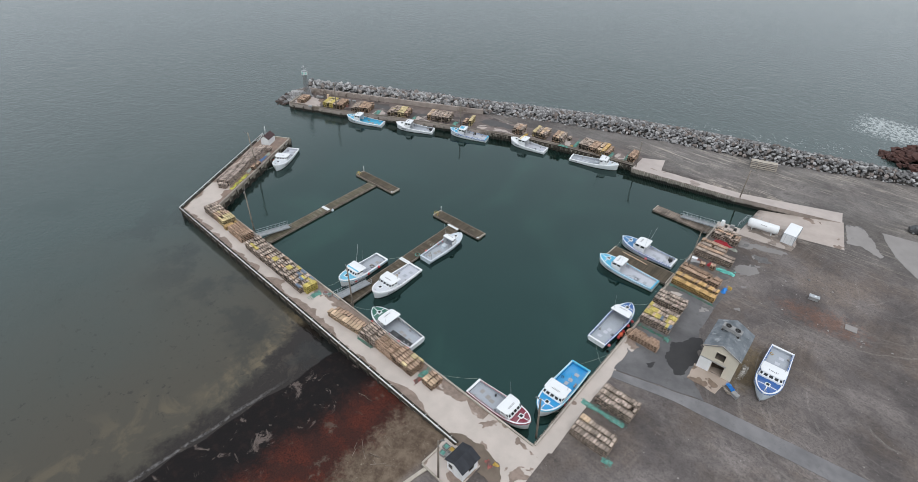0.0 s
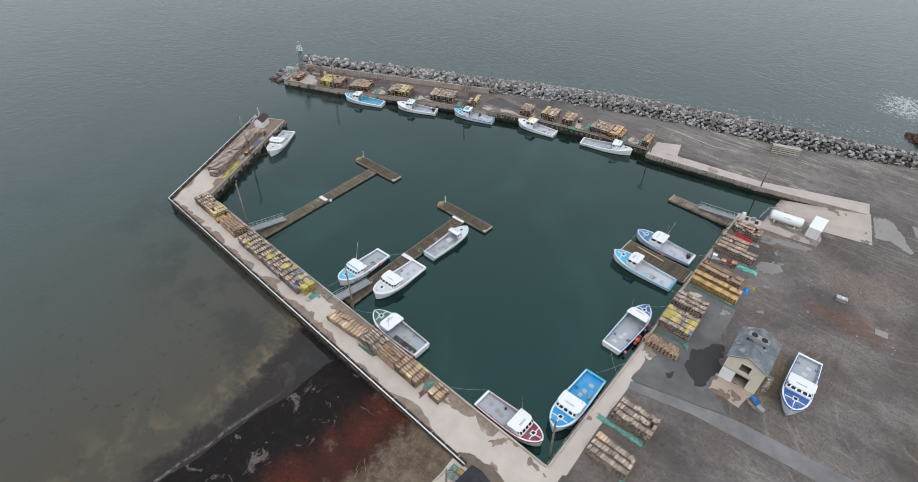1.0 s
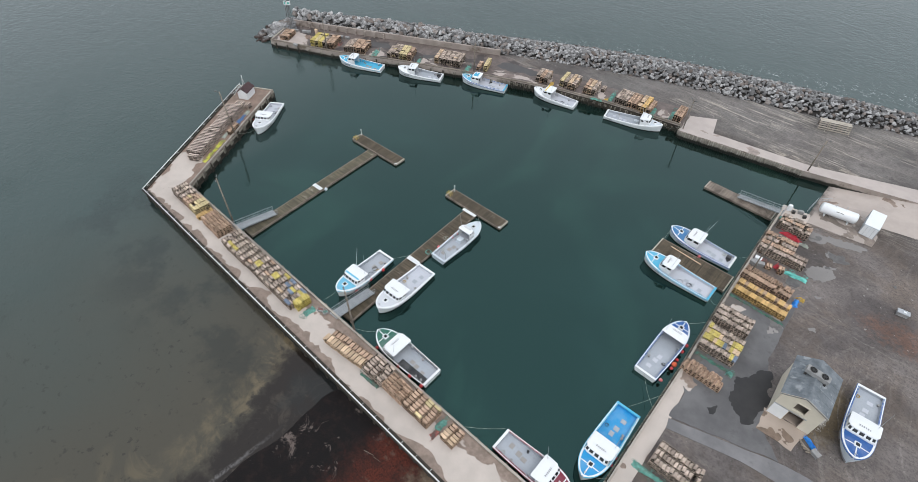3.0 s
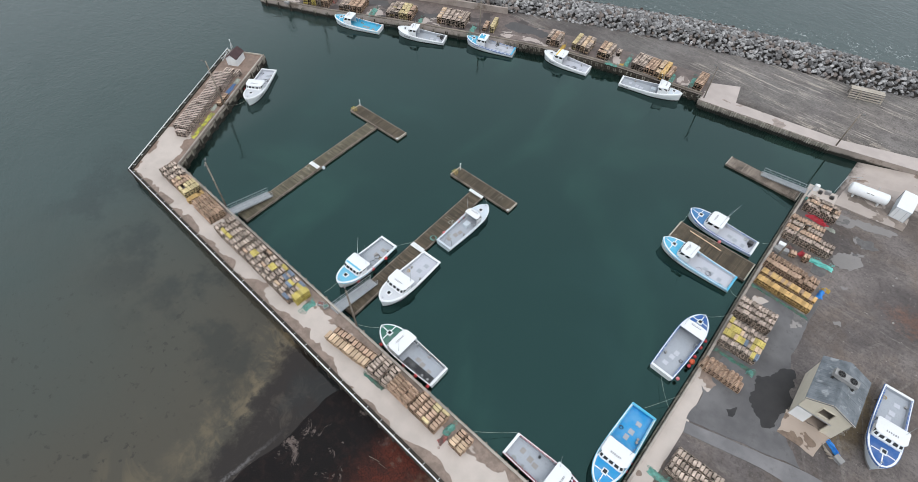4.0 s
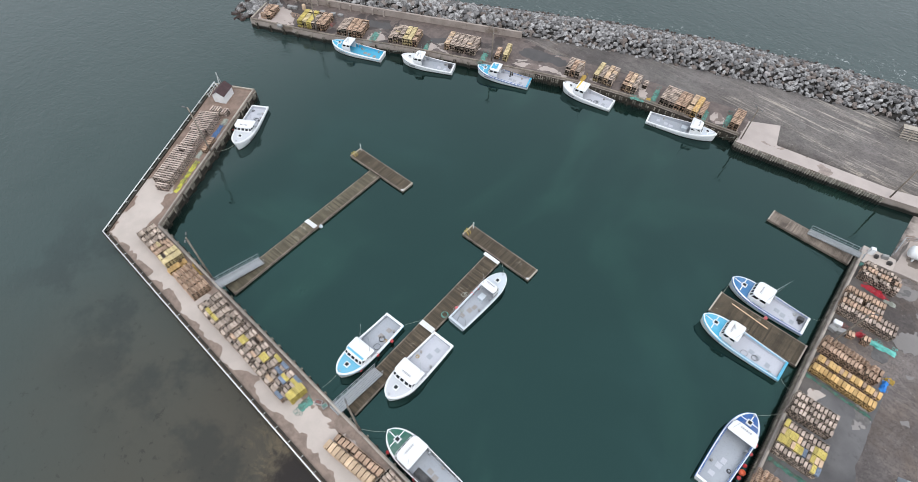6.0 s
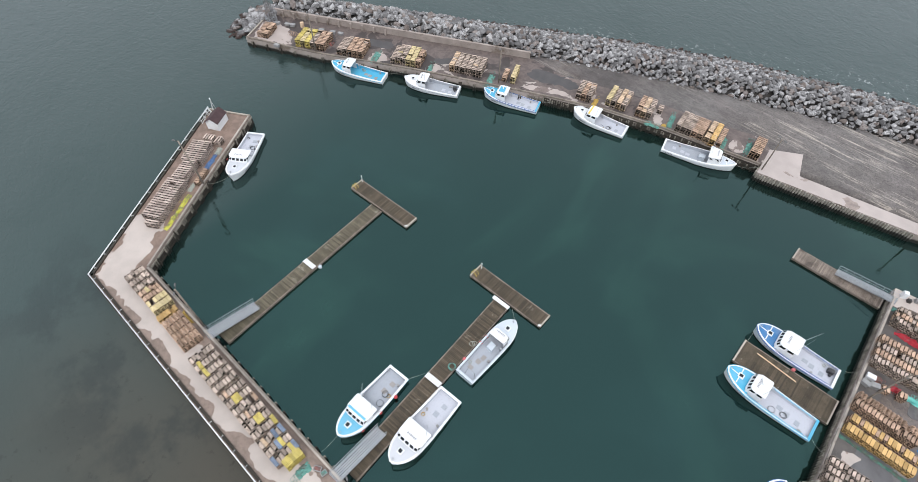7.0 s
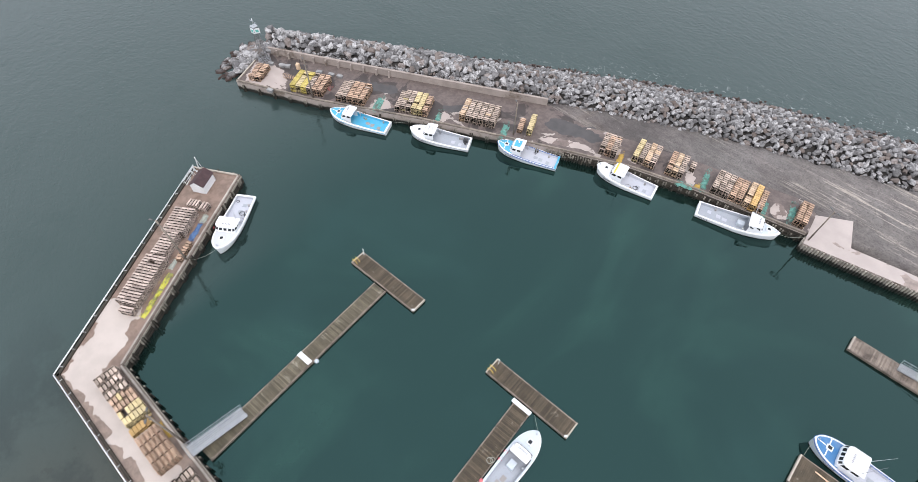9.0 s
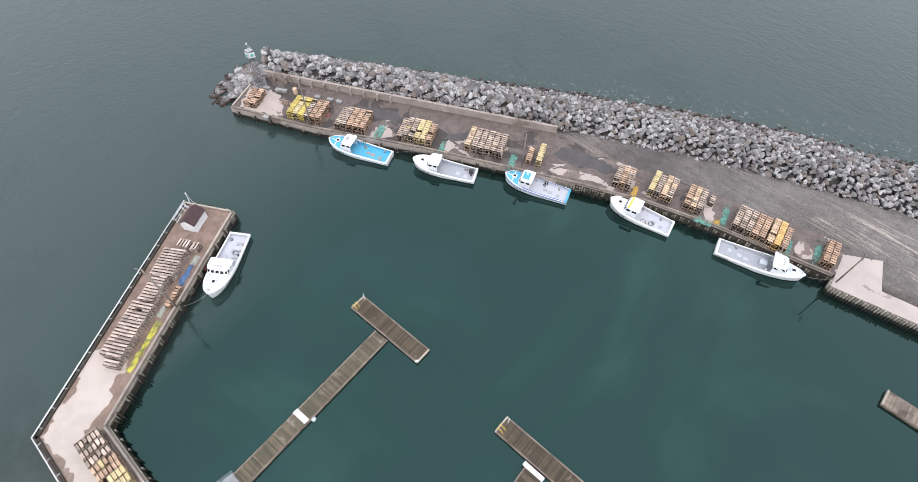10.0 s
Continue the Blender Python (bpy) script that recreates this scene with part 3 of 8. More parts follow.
class Shape:
    """Gathers faces for one mesh."""

    def __init__(self):
        self.v, self.f, self.m = [], [], []

    def add(self, verts, faces, mat=0):
        o = len(self.v)
        self.v += [tuple(p) for p in verts]
        self.f += [tuple(i + o for i in f) for f in faces]
        self.m += [mat] * len(faces)
        return self

    def box(self, cx, cy, cz, sx, sy, sz, turn=0.0, mat=0, taper=1.0):
        c, s = math.cos(radians(turn)), math.sin(radians(turn))
        pts = []
        for z, k in ((-0.5, 1.0), (0.5, taper)):
            for x, y in ((-0.5, -0.5), (0.5, -0.5), (0.5, 0.5), (-0.5, 0.5)):
                px, py = x * sx * k, y * sy * k
                pts.append((cx + c * px - s * py, cy + s * px + c * py, cz + z * sz))
        return self.add(pts, [(3, 2, 1, 0), (4, 5, 6, 7), (0, 1, 5, 4), (1, 2, 6, 5), (2, 3, 7, 6), (3, 0, 4, 7)], mat)

    def rod(self, a, b, ra, rb=None, n=8, mat=0):
        rb = ra if rb is None else rb
        a, b = Vector(a), Vector(b)
        q = (b - a).to_track_quat("Z", "Y")
        pts = []
        for p, r in ((a, ra), (b, rb)):
            for i in range(n):
                w = 2 * math.pi * i / n
                pts.append(p + q @ Vector((r * math.cos(w), r * math.sin(w), 0)))
        faces = [(i, (i + 1) % n, n + (i + 1) % n, n + i) for i in range(n)]
        return self.add(pts, faces + [tuple(range(n - 1, -1, -1)), tuple(range(n, 2 * n))], mat)

    def beam(self, a, b, w, h, mat=0):
        """A square timber from a to b."""
        a, b = Vector(a), Vector(b)
        d = (b - a).normalized()
        side = Vector((-d.y, d.x, 0)).normalized() if abs(d.z) < 0.99 else Vector((1, 0, 0))
        up = d.cross(side)
        pts = [p + side * sx * w / 2 + up * sz * h / 2 for p in (a, b) for sx, sz in ((-1, -1), (1, -1), (1, 1), (-1, 1))]
        return self.add(pts, [(3, 2, 1, 0), (4, 5, 6, 7), (0, 1, 5, 4), (1, 2, 6, 5), (2, 3, 7, 6), (3, 0, 4, 7)], mat)

    def tube(self, pts, r, n=5, mat=0):
        """A bent round bar through some points."""
        pts = [Vector(p) for p in pts]
        ring = []
        for i, p in enumerate(pts):
            d = (pts[min(i + 1, len(pts) - 1)] - pts[max(i - 1, 0)]).normalized()
            q = d.to_track_quat("Z", "Y")
            ring += [p + q @ Vector((r * math.cos(2 * math.pi * k / n), r * math.sin(2 * math.pi * k / n), 0)) for k in range(n)]
        m = len(pts)
        return self.add(ring, [(i * n + k, i * n + (k + 1) % n, (i + 1) * n + (k + 1) % n, (i + 1) * n + k) for i in range(m - 1) for k in range(n)] + [tuple(range(n - 1, -1, -1)), tuple(range((m - 1) * n, m * n))], mat)

    def prism(self, poly, z0, z1, side=0, top=0):
        n = len(poly)
        self.add([(x, y, z0) for x, y in poly] + [(x, y, z1) for x, y in poly],
                 [(i, (i + 1) % n, n + (i + 1) % n, n + i) for i in range(n)] + [tuple(range(n - 1, -1, -1))], side)
        return self.add([(x, y, z1) for x, y in poly], [tuple(range(n))], top)

    def ball(self, c, r, n=8, squash=1.0, mat=0):
        rings = n // 2
        pts = [(c[0], c[1], c[2] - r * squash)]
        for j in range(1, rings):
            a = -math.pi / 2 + math.pi * j / rings
            pts += [(c[0] + r * math.cos(a) * math.cos(2 * math.pi * i / n), c[1] + r * math.cos(a) * math.sin(2 * math.pi * i / n), c[2] + r * squash * math.sin(a)) for i in range(n)]
        pts.append((c[0], c[1], c[2] + r * squash))
        last = len(pts) - 1
        faces = [(0, 1 + (i + 1) % n, 1 + i) for i in range(n)]
        for j in range(rings - 2):
            faces += [(1 + j * n + i, 1 + j * n + (i + 1) % n, 1 + (j + 1) * n + (i + 1) % n, 1 + (j + 1) * n + i) for i in range(n)]
        faces += [(last, last - n + i, last - n + (i + 1) % n) for i in range(n)]
        return self.add(pts, faces, mat)

    def ring(self, c, r, t, n=14, k=5, mat=0, normal=(0, 0, 1)):
        q = Vector(normal).to_track_quat("Z", "Y")
        pts = []
        for i in range(n):
            a = 2 * math.pi * i / n
            for j in range(k):
                b = 2 * math.pi * j / k
                d = r + t * math.cos(b)
                pts.append(Vector(c) + q @ Vector((d * math.cos(a), d * math.sin(a), t * math.sin(b))))
        return self.add(pts, [(i * k + j, ((i + 1) % n) * k + j, ((i + 1) % n) * k + (j + 1) % k, i * k + (j + 1) % k) for i in range(n) for j in range(k)], mat)

    def mesh(self, name, *mats, smooth=False):
        me = bpy.data.meshes.new(name)
        me.from_pydata(self.v, [], self.f)
        for m in mats:
            me.materials.append(m)
        me.polygons.foreach_set("material_index", self.m)
        if smooth:
            me.polygons.foreach_set("use_smooth", [True] * len(me.polygons))
        me.update()
        return me


def part(name, shape, mat, parent=None, label="", smooth=False, at=None):
    """One mesh object, under a thing or a part."""
    mats = mat if isinstance(mat, (list, tuple)) else (mat,)
    me = shape if isinstance(shape, bpy.types.Mesh) else shape.mesh(name, *mats, smooth=smooth)
    ob = new(name, me)
    if at is not None:
        ob.matrix_basis = at
    if parent:
        ob.parent = parent
    return tagged(ob, label) if label else ob


def thing(name, at, label, category, group="", kind=""):
    ob = new(name)
    ob.matrix_basis = at
    return tagged(ob, label, category, group, kind)


def structure(name, shape, mat, label, category, smooth=False):
    return tagged(part(name, shape, mat, smooth=smooth), label, category, "", "structure")


def along(a, b, step):
    """Places from a to b, about step apart, with the heading in degrees."""
    a, b = Vector(a), Vector(b)
    n = max(1, round((b - a).length / step))
    head = math.degrees(math.atan2(b.y - a.y, b.x - a.x))
    return [(a.lerp(b, (i + 0.5) / n), head) for i in range(n)]


def inside(x, y, poly):
    hit = False
    for (x0, y0), (x1, y1) in zip(poly, poly[1:] + poly[:1]):
        if (y0 > y) != (y1 > y) and x < (x1 - x0) * (y - y0) / (y1 - y0) + x0:
            hit = not hit
    return hit


def ragged(poly, rng, step=0.8, off=0.35):
    """The polygon with an uneven, worn edge."""
    out = []
    for (x0, y0), (x1, y1) in zip(poly, poly[1:] + poly[:1]):
        n = max(1, int(math.hypot(x1 - x0, y1 - y0) / step))
        for i in range(n):
            k = i / n
            out.append((x0 + (x1 - x0) * k + rng.uniform(-off, off), y0 + (y1 - y0) * k + rng.uniform(-off, off)))
    return out


# ---- plan ----
PIER_OUT = [(-110.0, 30.4), (-28.0, 31.5)]
QUAY_EDGE = [(-20.4, 38.8), (-21.1, 52.0), (-21.7, 66.0), (-22.9, 84.0), (-23.5, 95.0), (-24.2, 108.8)]
WHARF_EDGE = [(-144.1, 79.0), (-129.5, 85.9), (-112.0, 96.0), (-99.0, 102.7), (-88.0, 108.2), (-77.4, 113.1), (-67.3, 116.3), (-50.1, 120.2)]
APRON_EDGE = [(-49.6, 118.3), (-25.3, 123.4)]
WALL_LINE = [(-147.3, 88.4), (-97.6, 115.7)]
ROCK_IN = [(-146.6, 89.2), (-97.6, 116.6), (-77.0, 127.0), (-51.4, 138.1), (-27.4, 147.0), (-9.4, 154.2), (12.0, 164.0), (40.0, 178.0)]
ROCK_OUT = [(-158.0, 95.0), (-129.3, 114.0), (-101.0, 132.7), (-73.4, 148.6), (-45.0, 159.5), (-19.0, 166.0), (6.0, 172.5), (40.0, 190.0)]
LAND = [(-26.0, 33.5), (-19.3, 37.5), (-19.4, 39.6), (-20.0, 52.0), (-20.7, 66.0), (-21.8, 84.0), (-22.4, 95.0), (-23.0, 107.0), (-13.0, 110.5), (-9.0, 113.5), (-7.0, 117.0), (-2.0, 118.0),
        (-3.2, 129.5), (-4.6, 133.5), (-26.0, 127.0), (-48.0, 122.5), (-66.0, 119.0), (-77.0, 116.0), (-88.0, 111.0), (-112.0, 99.0), (-142.0, 83.0), (-144.5, 87.0),
        (-101.0, 112.0), (-97.0, 118.2), (-77.0, 129.0), (-51.0, 138.9), (-27.0, 147.2), (-9.0, 155.0), (12.0, 165.0), (40.0, 179.0), (300.0, 300.0), (3500.0, 900.0),
        (3500.0, -3500.0), (-27.0, -3500.0), (-27.0, 30.0)]


def seg_dist(x, y, poly):
    best = 1e9
    for (x0, y0), (x1, y1) in zip(poly, poly[1:] + poly[:1]):
        dx, dy = x1 - x0, y1 - y0
        k = min(1.0, max(0.0, ((x - x0) * dx + (y - y0) * dy) / (dx * dx + dy * dy)))
        best = min(best, math.hypot(x - x0 - k * dx, y - y0 - k * dy))
    return best


def terrain(x, y):
    """The height of the ground: yard, beach and sea bed."""
    n = noise.noise((x * 0.15, y * 0.15, 0.0)) * 0.05
    bed = -3.5
    if y < 34.0 and x < -20.0:
        u = (x + 54.4 + 0.5 * noise.noise((x * 0.05, y * 0.07, 2.0)) + 0.3 * noise.noise((x * 0.25, y * 0.25, 7.0))) / 26.0
        swell = 0.05 * noise.noise((x * 0.07, y * 0.07, 5.0)) + 0.04 * noise.noise((x * 0.3, y * 0.3, 9.0))
        shelf = (1.65 * u if u > 0 else max(-3.5, 0.9 * u)) + swell * max(0.0, 1 - abs(u - 0.1) * 1.5)
        bed = max(bed, min(1.7, shelf + n * min(1, max(0, u * 4))))
        if y > 31.0:
            bed = min(bed, 1.5) if x > -50 else bed
    # slipway
    if -40.0 < x < 0.0 and 108.0 < y < 135.0:
        foot = -1.6 - 0.252 * (y - 118.8)
        bed = max(bed, 0.107 * (x + 20.5) - 0.3 if x < -12.0 else min(DECK - 0.04, 0.9095 * (1 + (x + 12.0) / (foot + 12.0)) - 0.07))
    if inside(x, y, LAND):
        return DECK - 0.03 + 0.4 * n if seg_dist(x, y, LAND) > 3 else DECK - 0.03
    return bed


# ---- ground and water ----
def build_ground():
    def axis(lo, hi, step, far):
        fine = list(np.arange(lo, hi + 0.01, step))
        out = [hi + d for d in (20, 60, 150, 400, 1000, far)]
        return [lo - d for d in (far, 1000, 400, 150, 60, 20)] + fine + out
    xs, ys = axis(-170, 50, 1.25, 3300), axis(-30, 185, 1.25, 3300)
    nx = len(xs)
    s = Shape()
    s.v = [(x, y, terrain(x, y)) for y in ys for x in xs]
    s.f = [(j * nx + i, j * nx + i + 1, (j + 1) * nx + i + 1, (j + 1) * nx + i) for j in range(len(ys) - 1) for i in range(nx - 1)]
    s.m = [0] * len(s.f)
    structure("ground", s, GROUND, "dark gravel yard running down to a brown weed-strewn beach", "ground", smooth=True)
    w = Shape().add([(-4200, -4200, 0), (4200, -4200, 0), (4200, 4200, 0), (-4200, 4200, 0)], [(0, 1, 2, 3)])
    structure("water", w, WATER, "calm dark green harbour water and grey open sea", "water")


build_ground()


def uv_metres(ob, origin, head):
    """UVs in metres: along and across a heading from an origin."""
    me = ob.data
    layer = me.uv_layers.new(name="metres")
    c, s = math.cos(radians(head)), math.sin(radians(head))
    for loop in me.loops:
        p = me.vertices[loop.vertex_index].co
        dx, dy = p.x - origin[0], p.y - origin[1]
        layer.data[loop.index].uv = (c * dx + s * dy, -s * dx + c * dy)


# ---- pier, arm, quay and wharf bodies ----
def build_bodies():
    pier = structure("pier", Shape().prism([(-110.0, 30.4), (-28.0, 31.5), (-28.0, 38.64), (-105.3, 37.0)], -3.6, DECK, 0, 1), (CONC_OUTER, PIER_TOP),
                     "long concrete pier with a pale, mud-stained deck", "pier")
    uv_metres(pier, (-110.0, 30.4), 0.9)
    a = [(-110.0, 30.4), (-105.3, 37.0), (-122.9, 66.0), (-129.9, 61.7)]
    arm = structure("pier_arm", Shape().prism(a, -3.6, DECK + 0.004, 0, 1), (CONC_OUTER, ARM_TOP), "angled outer arm of the pier with muddy concrete deck", "pier")
    uv_metres(arm, (-110.0, 30.4), 122.4 - 180)
    pad = [(-28.0, 31.5), (-23.6, 31.6), (-21.6, 32.5), (-20.4, 31.6), (-19.8, 29.5), (-16.6, 30.2), (-18.0, 34.0), (-18.3, 39.2), (-17.9, 39.5), (-18.6, 48.0), (-19.0, 57.6), (-19.7, 63.0), (-20.0, 63.4),
           (-20.4, 84.0), (-21.2, 95.0), (-21.8, 108.2), (-19.4, 108.6), (-19.8, 111.2), (-24.4, 110.6)] + QUAY_EDGE[::-1] + [(-28.0, 38.64)]
    structure("quay", Shape().prism(pad, -3.6, DECK + 0.008, 0, 1), (CONC_WALL, PAD_TOP), "pale concrete quay apron along the harbour basin", "quay")
    wharf = WHARF_EDGE + [(-49.4, 124.8), (-53.0, 127.0), (-66.0, 123.4), (-77.0, 120.5), (-88.0, 116.0), (-97.0, 115.9), (-147.0, 88.6), (-147.6, 86.3)]
    structure("wharf", Shape().prism(wharf, -3.6, DECK + 0.004, 0, 1), (CONC_WALL, WHARF_TOP), "muddy concrete wharf along the breakwater", "wharf")
    apron = [(-49.6, 118.3), (-25.3, 123.4), (-24.9, 126.1), (-43.9, 122.6), (-45.6, 128.2), (-50.4, 125.2)]
    structure("wharf_apron", Shape().prism(apron, -3.6, DECK + 0.012, 0, 1), (CONC_WALL, WHARF_PALE), "clean pale concrete wharf apron", "wharf")
    kerb = [(-25.3, 123.4), (-4.6, 129.6), (-5.6, 134.0), (-24.9, 126.1)]
    structure("slipway_wall", Shape().prism(kerb, -2.0, DECK + 0.016, 0, 1), (CONC_WALL, WHARF_PALE), "concrete side wall of the slipway", "wall")
    ramp = Shape()
    grid = [[(-27.5 + 15.5 * i / 8, (110.9 if i < 5 else 117.3) * (1 - j) + (122.5 + 0.85 * i) * j, (0.107 if i > 3 else 0.214) * (-7.0 + 15.5 * i / 8)) for j in (0, 1)] for i in range(9)]
    grid.append([(-1.6, 118.8, DECK + 0.02), (-4.4, 129.9, DECK + 0.02)])
    ramp.add([p for row in grid for p in row], [(2 * i, 2 * i + 2, 2 * i + 3, 2 * i + 1) for i in range(9)])
    structure("slipway", ramp, RAMP_TOP, "concrete boat slipway running into the water", "slipway")


build_bodies()


def rounded(poly, turns=2):
    """The polygon with its corners cut, twice over."""
    for _ in range(turns):
        poly = [p for (x0, y0), (x1, y1) in zip(poly, poly[1:] + poly[:1]) for p in ((0.75 * x0 + 0.25 * x1, 0.75 * y0 + 0.25 * y1), (0.25 * x0 + 0.75 * x1, 0.25 * y0 + 0.75 * y1))]
    return poly


def frayed(poly, seed, size):
    """The polygon with a finely uneven edge that never crosses itself."""
    out = []
    for (x0, y0), (x1, y1) in zip(poly, poly[1:] + poly[:1]):
        n = max(1, round(math.hypot(x1 - x0, y1 - y0) / 0.15))
        for i in range(n):
            x, y = x0 + (x1 - x0) * i / n, y0 + (y1 - y0) * i / n
            dx, dy = [sum(noise.noise((x * f, y * f, seed + k)) / f for f in (1.7, 4.0)) * size * 1.7 for k in (0.3, 7.7)]
            out.append((x + dx, y + dy))
    return out


def slab(name, poly, lift, mat, label, seed, step=0.9, off=0.3):
    pts = ragged(poly, random.Random(seed), step, off)
    if off > 0.14 and name != "tank_slab":
        pts = frayed(rounded(pts), seed, min(0.3, off))
    structure(name, Shape().prism(pts, DECK - 0.12 if name != "tank_slab" else -1.0, DECK + lift, 0, 0), mat, label, "pavement")


slab("asphalt_strip", [(-19.3, 57.9), (-5.7, 62.4), (13.4, 65.2), (45.0, 69.8), (45.0, 66.0), (10.3, 61.7), (-10.2, 59.0), (-18.9, 56.4)], 0.016, ASPHALT_PALE, "pale smooth asphalt strip across the yard", 1, 1.5, 0.05)
slab("asphalt_lane", [(-19.6, 58.1), (-12.0, 60.5), (-6.6, 62.3), (-9.6, 64.6), (-10.9, 68.0), (-13.4, 76.0), (-14.0, 88.0), (-21.2, 86.0), (-20.9, 84.0), (-20.4, 64.0), (-19.4, 62.6)], 0.012, ASPHALT, "smooth grey asphalt lane beside the quay", 2, 0.9, 0.12)
slab("wet_patch", [(-14.8, 66.2), (-15.2, 69.6), (-14.0, 73.0), (-12.2, 73.9), (-10.9, 70.0), (-10.9, 66.6), (-11.9, 64.0), (-13.4, 64.8)], 0.024, WET_ASPHALT, "dark wet patch on the asphalt", 3, 0.9, 0.6)
slab("shed_slab", [(-10.5, 64.7), (-6.1, 64.7), (-5.5, 68.4), (-10.9, 68.3)], 0.032, DIRTY_SLAB, "stained concrete slab before the shed door", 4, 0.8, 0.12)
slab("tank_slab", [(-19.6, 108.6), (-9.4, 110.4), (-9.2, 113.6), (-11.9, 119.8), (-19.4, 116.6)], 0.04, TANK_TOP, "concrete slab under the fuel tank", 5, 1.0, 0.1)
slab("worn_slab", [(-3.8, 129.3), (-1.8, 121.7), (0.4, 122.8), (2.0, 121.9), (4.4, 121.2), (4.7, 122.4), (2.9, 124.6), (2.4, 126.4), (0.3, 128.7), (-1.1, 131.0)], 0.016, PATCH, "worn pale concrete slab in the yard", 6, 0.6, 0.22)
slab("yard_slab", [(2.7, 131.6), (4.4, 127.5), (6.5, 123.7), (12.0, 117.6), (24.0, 120.0), (24.0, 137.0), (8.9, 133.0)], 0.016, PATCH, "pale concrete slab in the yard", 7, 0.7, 0.13)
slab("worn_patch", [(-18.2, 106.9), (-9.6, 109.4), (-9.9, 108.2), (-12.2, 106.6), (-15.0, 106.2), (-15.8, 104.6), (-18.0, 104.8)], 0.012, PATCH_DIM, "broken remains of concrete in the gravel", 8, 0.5, 0.35)
slab("worn_patch", [(-14.6, 103.6), (-12.0, 104.6), (-10.8, 103.2), (-12.4, 102.2), (-14.2, 102.4)], 0.012, PATCH_DIM, "broken remains of concrete in the gravel", 9, 0.4, 0.3)
slab("worn_patch", [(-15.2, 98.6), (-13.0, 100.6), (-11.6, 98.8), (-12.6, 96.2), (-14.8, 95.6), (-15.8, 96.6)], 0.012, PATCH_DIM, "broken remains of concrete in the gravel", 10, 0.4, 0.35)
slab("worn_patch", [(-17.4, 93.9), (-15.4, 94.4), (-15.2, 92.2), (-17.0, 91.6)], 0.012, PATCH_DIM, "broken remains of concrete in the gravel", 11, 0.4, 0.2)
slab("worn_patch", [(-21.2, 81.9), (-19.4, 82.2), (-20.0, 79.9), (-21.2, 79.6)], 0.02, PAD_TOP, "bare concrete patch on the quay", 12, 0.4, 0.15)
slab("worn_patch", [(-20.6, 63.6), (-19.2, 63.2), (-18.9, 65.0), (-20.7, 65.9)], 0.02, PAD_TOP, "bare concrete patch on the quay", 13, 0.4, 0.15)
slab("worn_patch", [(-13.1, 100.3), (-12.2, 101.0), (-12.0, 100.3), (-12.9, 100.0)], 0.012, PATCH_DIM, "broken remains of concrete in the gravel", 14, 0.3, 0.18)
slab("worn_patch", [(-12.9, 92.4), (-11.9, 92.9), (-11.8, 92.3), (-12.7, 92.0)], 0.012, PATCH_DIM, "broken remains of concrete in the gravel", 15, 0.3, 0.18)
slab("worn_patch", [(-11.3, 85.3), (-10.3, 86.2), (-10.1, 85.4), (-10.9, 84.9)], 0.012, PATCH_DIM, "broken remains of concrete in the gravel", 16, 0.3, 0.18)
slab("worn_patch", [(-4.7, 103.4), (-3.8, 104.0), (-3.6, 103.4), (-4.3, 103.0)], 0.012, PATCH_DIM, "broken remains of concrete in the gravel", 17, 0.3, 0.18)
slab("worn_patch", [(-16.2, 84.0), (-14.6, 84.5), (-13.9, 81.4), (-15.2, 80.0)], 0.02, PATCH, "worn grey concrete on the lane", 18, 0.5, 0.25)
slab("muddy_strip", [(-21.35, 66.2), (-22.55, 84.0), (-23.15, 95.0), (-23.75, 107.2), (-20.2, 107.4), (-20.2, 66.0)], 0.0145, MUD, "dark muddy strip along the quay kerb", 19, 1.2, 0.12)
slab("pale_wharf_patch", [(-143.6, 80.0), (-146.6, 85.3), (-145.0, 86.9), (-140.6, 87.2), (-136.8, 85.6), (-135.2, 83.9), (-137.8, 82.6), (-142.2, 80.4)], 0.012, WHARF_PATCH, "pale bare concrete at the wharf's end", 20, 0.8, 0.4)
slab("pale_wharf_patch", [(-121.6, 93.9), (-119.8, 95.6), (-117.2, 95.4), (-118.9, 92.4)], 0.012, WHARF_PATCH, "pale bare concrete on the wharf", 21, 0.8, 0.15)
slab("pale_wharf_patch", [(-110.5, 98.9), (-109.8, 101.0), (-108.6, 100.9), (-108.0, 98.6)], 0.012, WHARF_PATCH, "pale bare concrete on the wharf", 22, 0.6, 0.2)
slab("pale_wharf_patch", [(-93.6, 107.2), (-91.7, 109.3), (-88.0, 111.6), (-85.1, 112.3), (-84.9, 111.3), (-88.6, 109.4), (-91.0, 107.7)], 0.012, WHARF_PATCH, "pale bare concrete on the wharf", 23, 0.5, 0.2)
slab("wet_patch", [(-94.5, 113.6), (-87.4, 116.6), (-84.8, 115.6), (-85.1, 113.6), (-88.0, 112.7), (-91.2, 111.1), (-94.6, 110.8)], 0.010, DARK_WET, "dark wet tarmac on the wharf road", 32, 0.8, 0.4)
slab("wet_patch", [(-128.2, 95.4), (-121.6, 99.4), (-119.4, 98.4), (-121.0, 96.9), (-126.4, 94.2)], 0.010, DARK_WET, "dark wet concrete below the breakwater wall", 33, 0.7, 0.35)
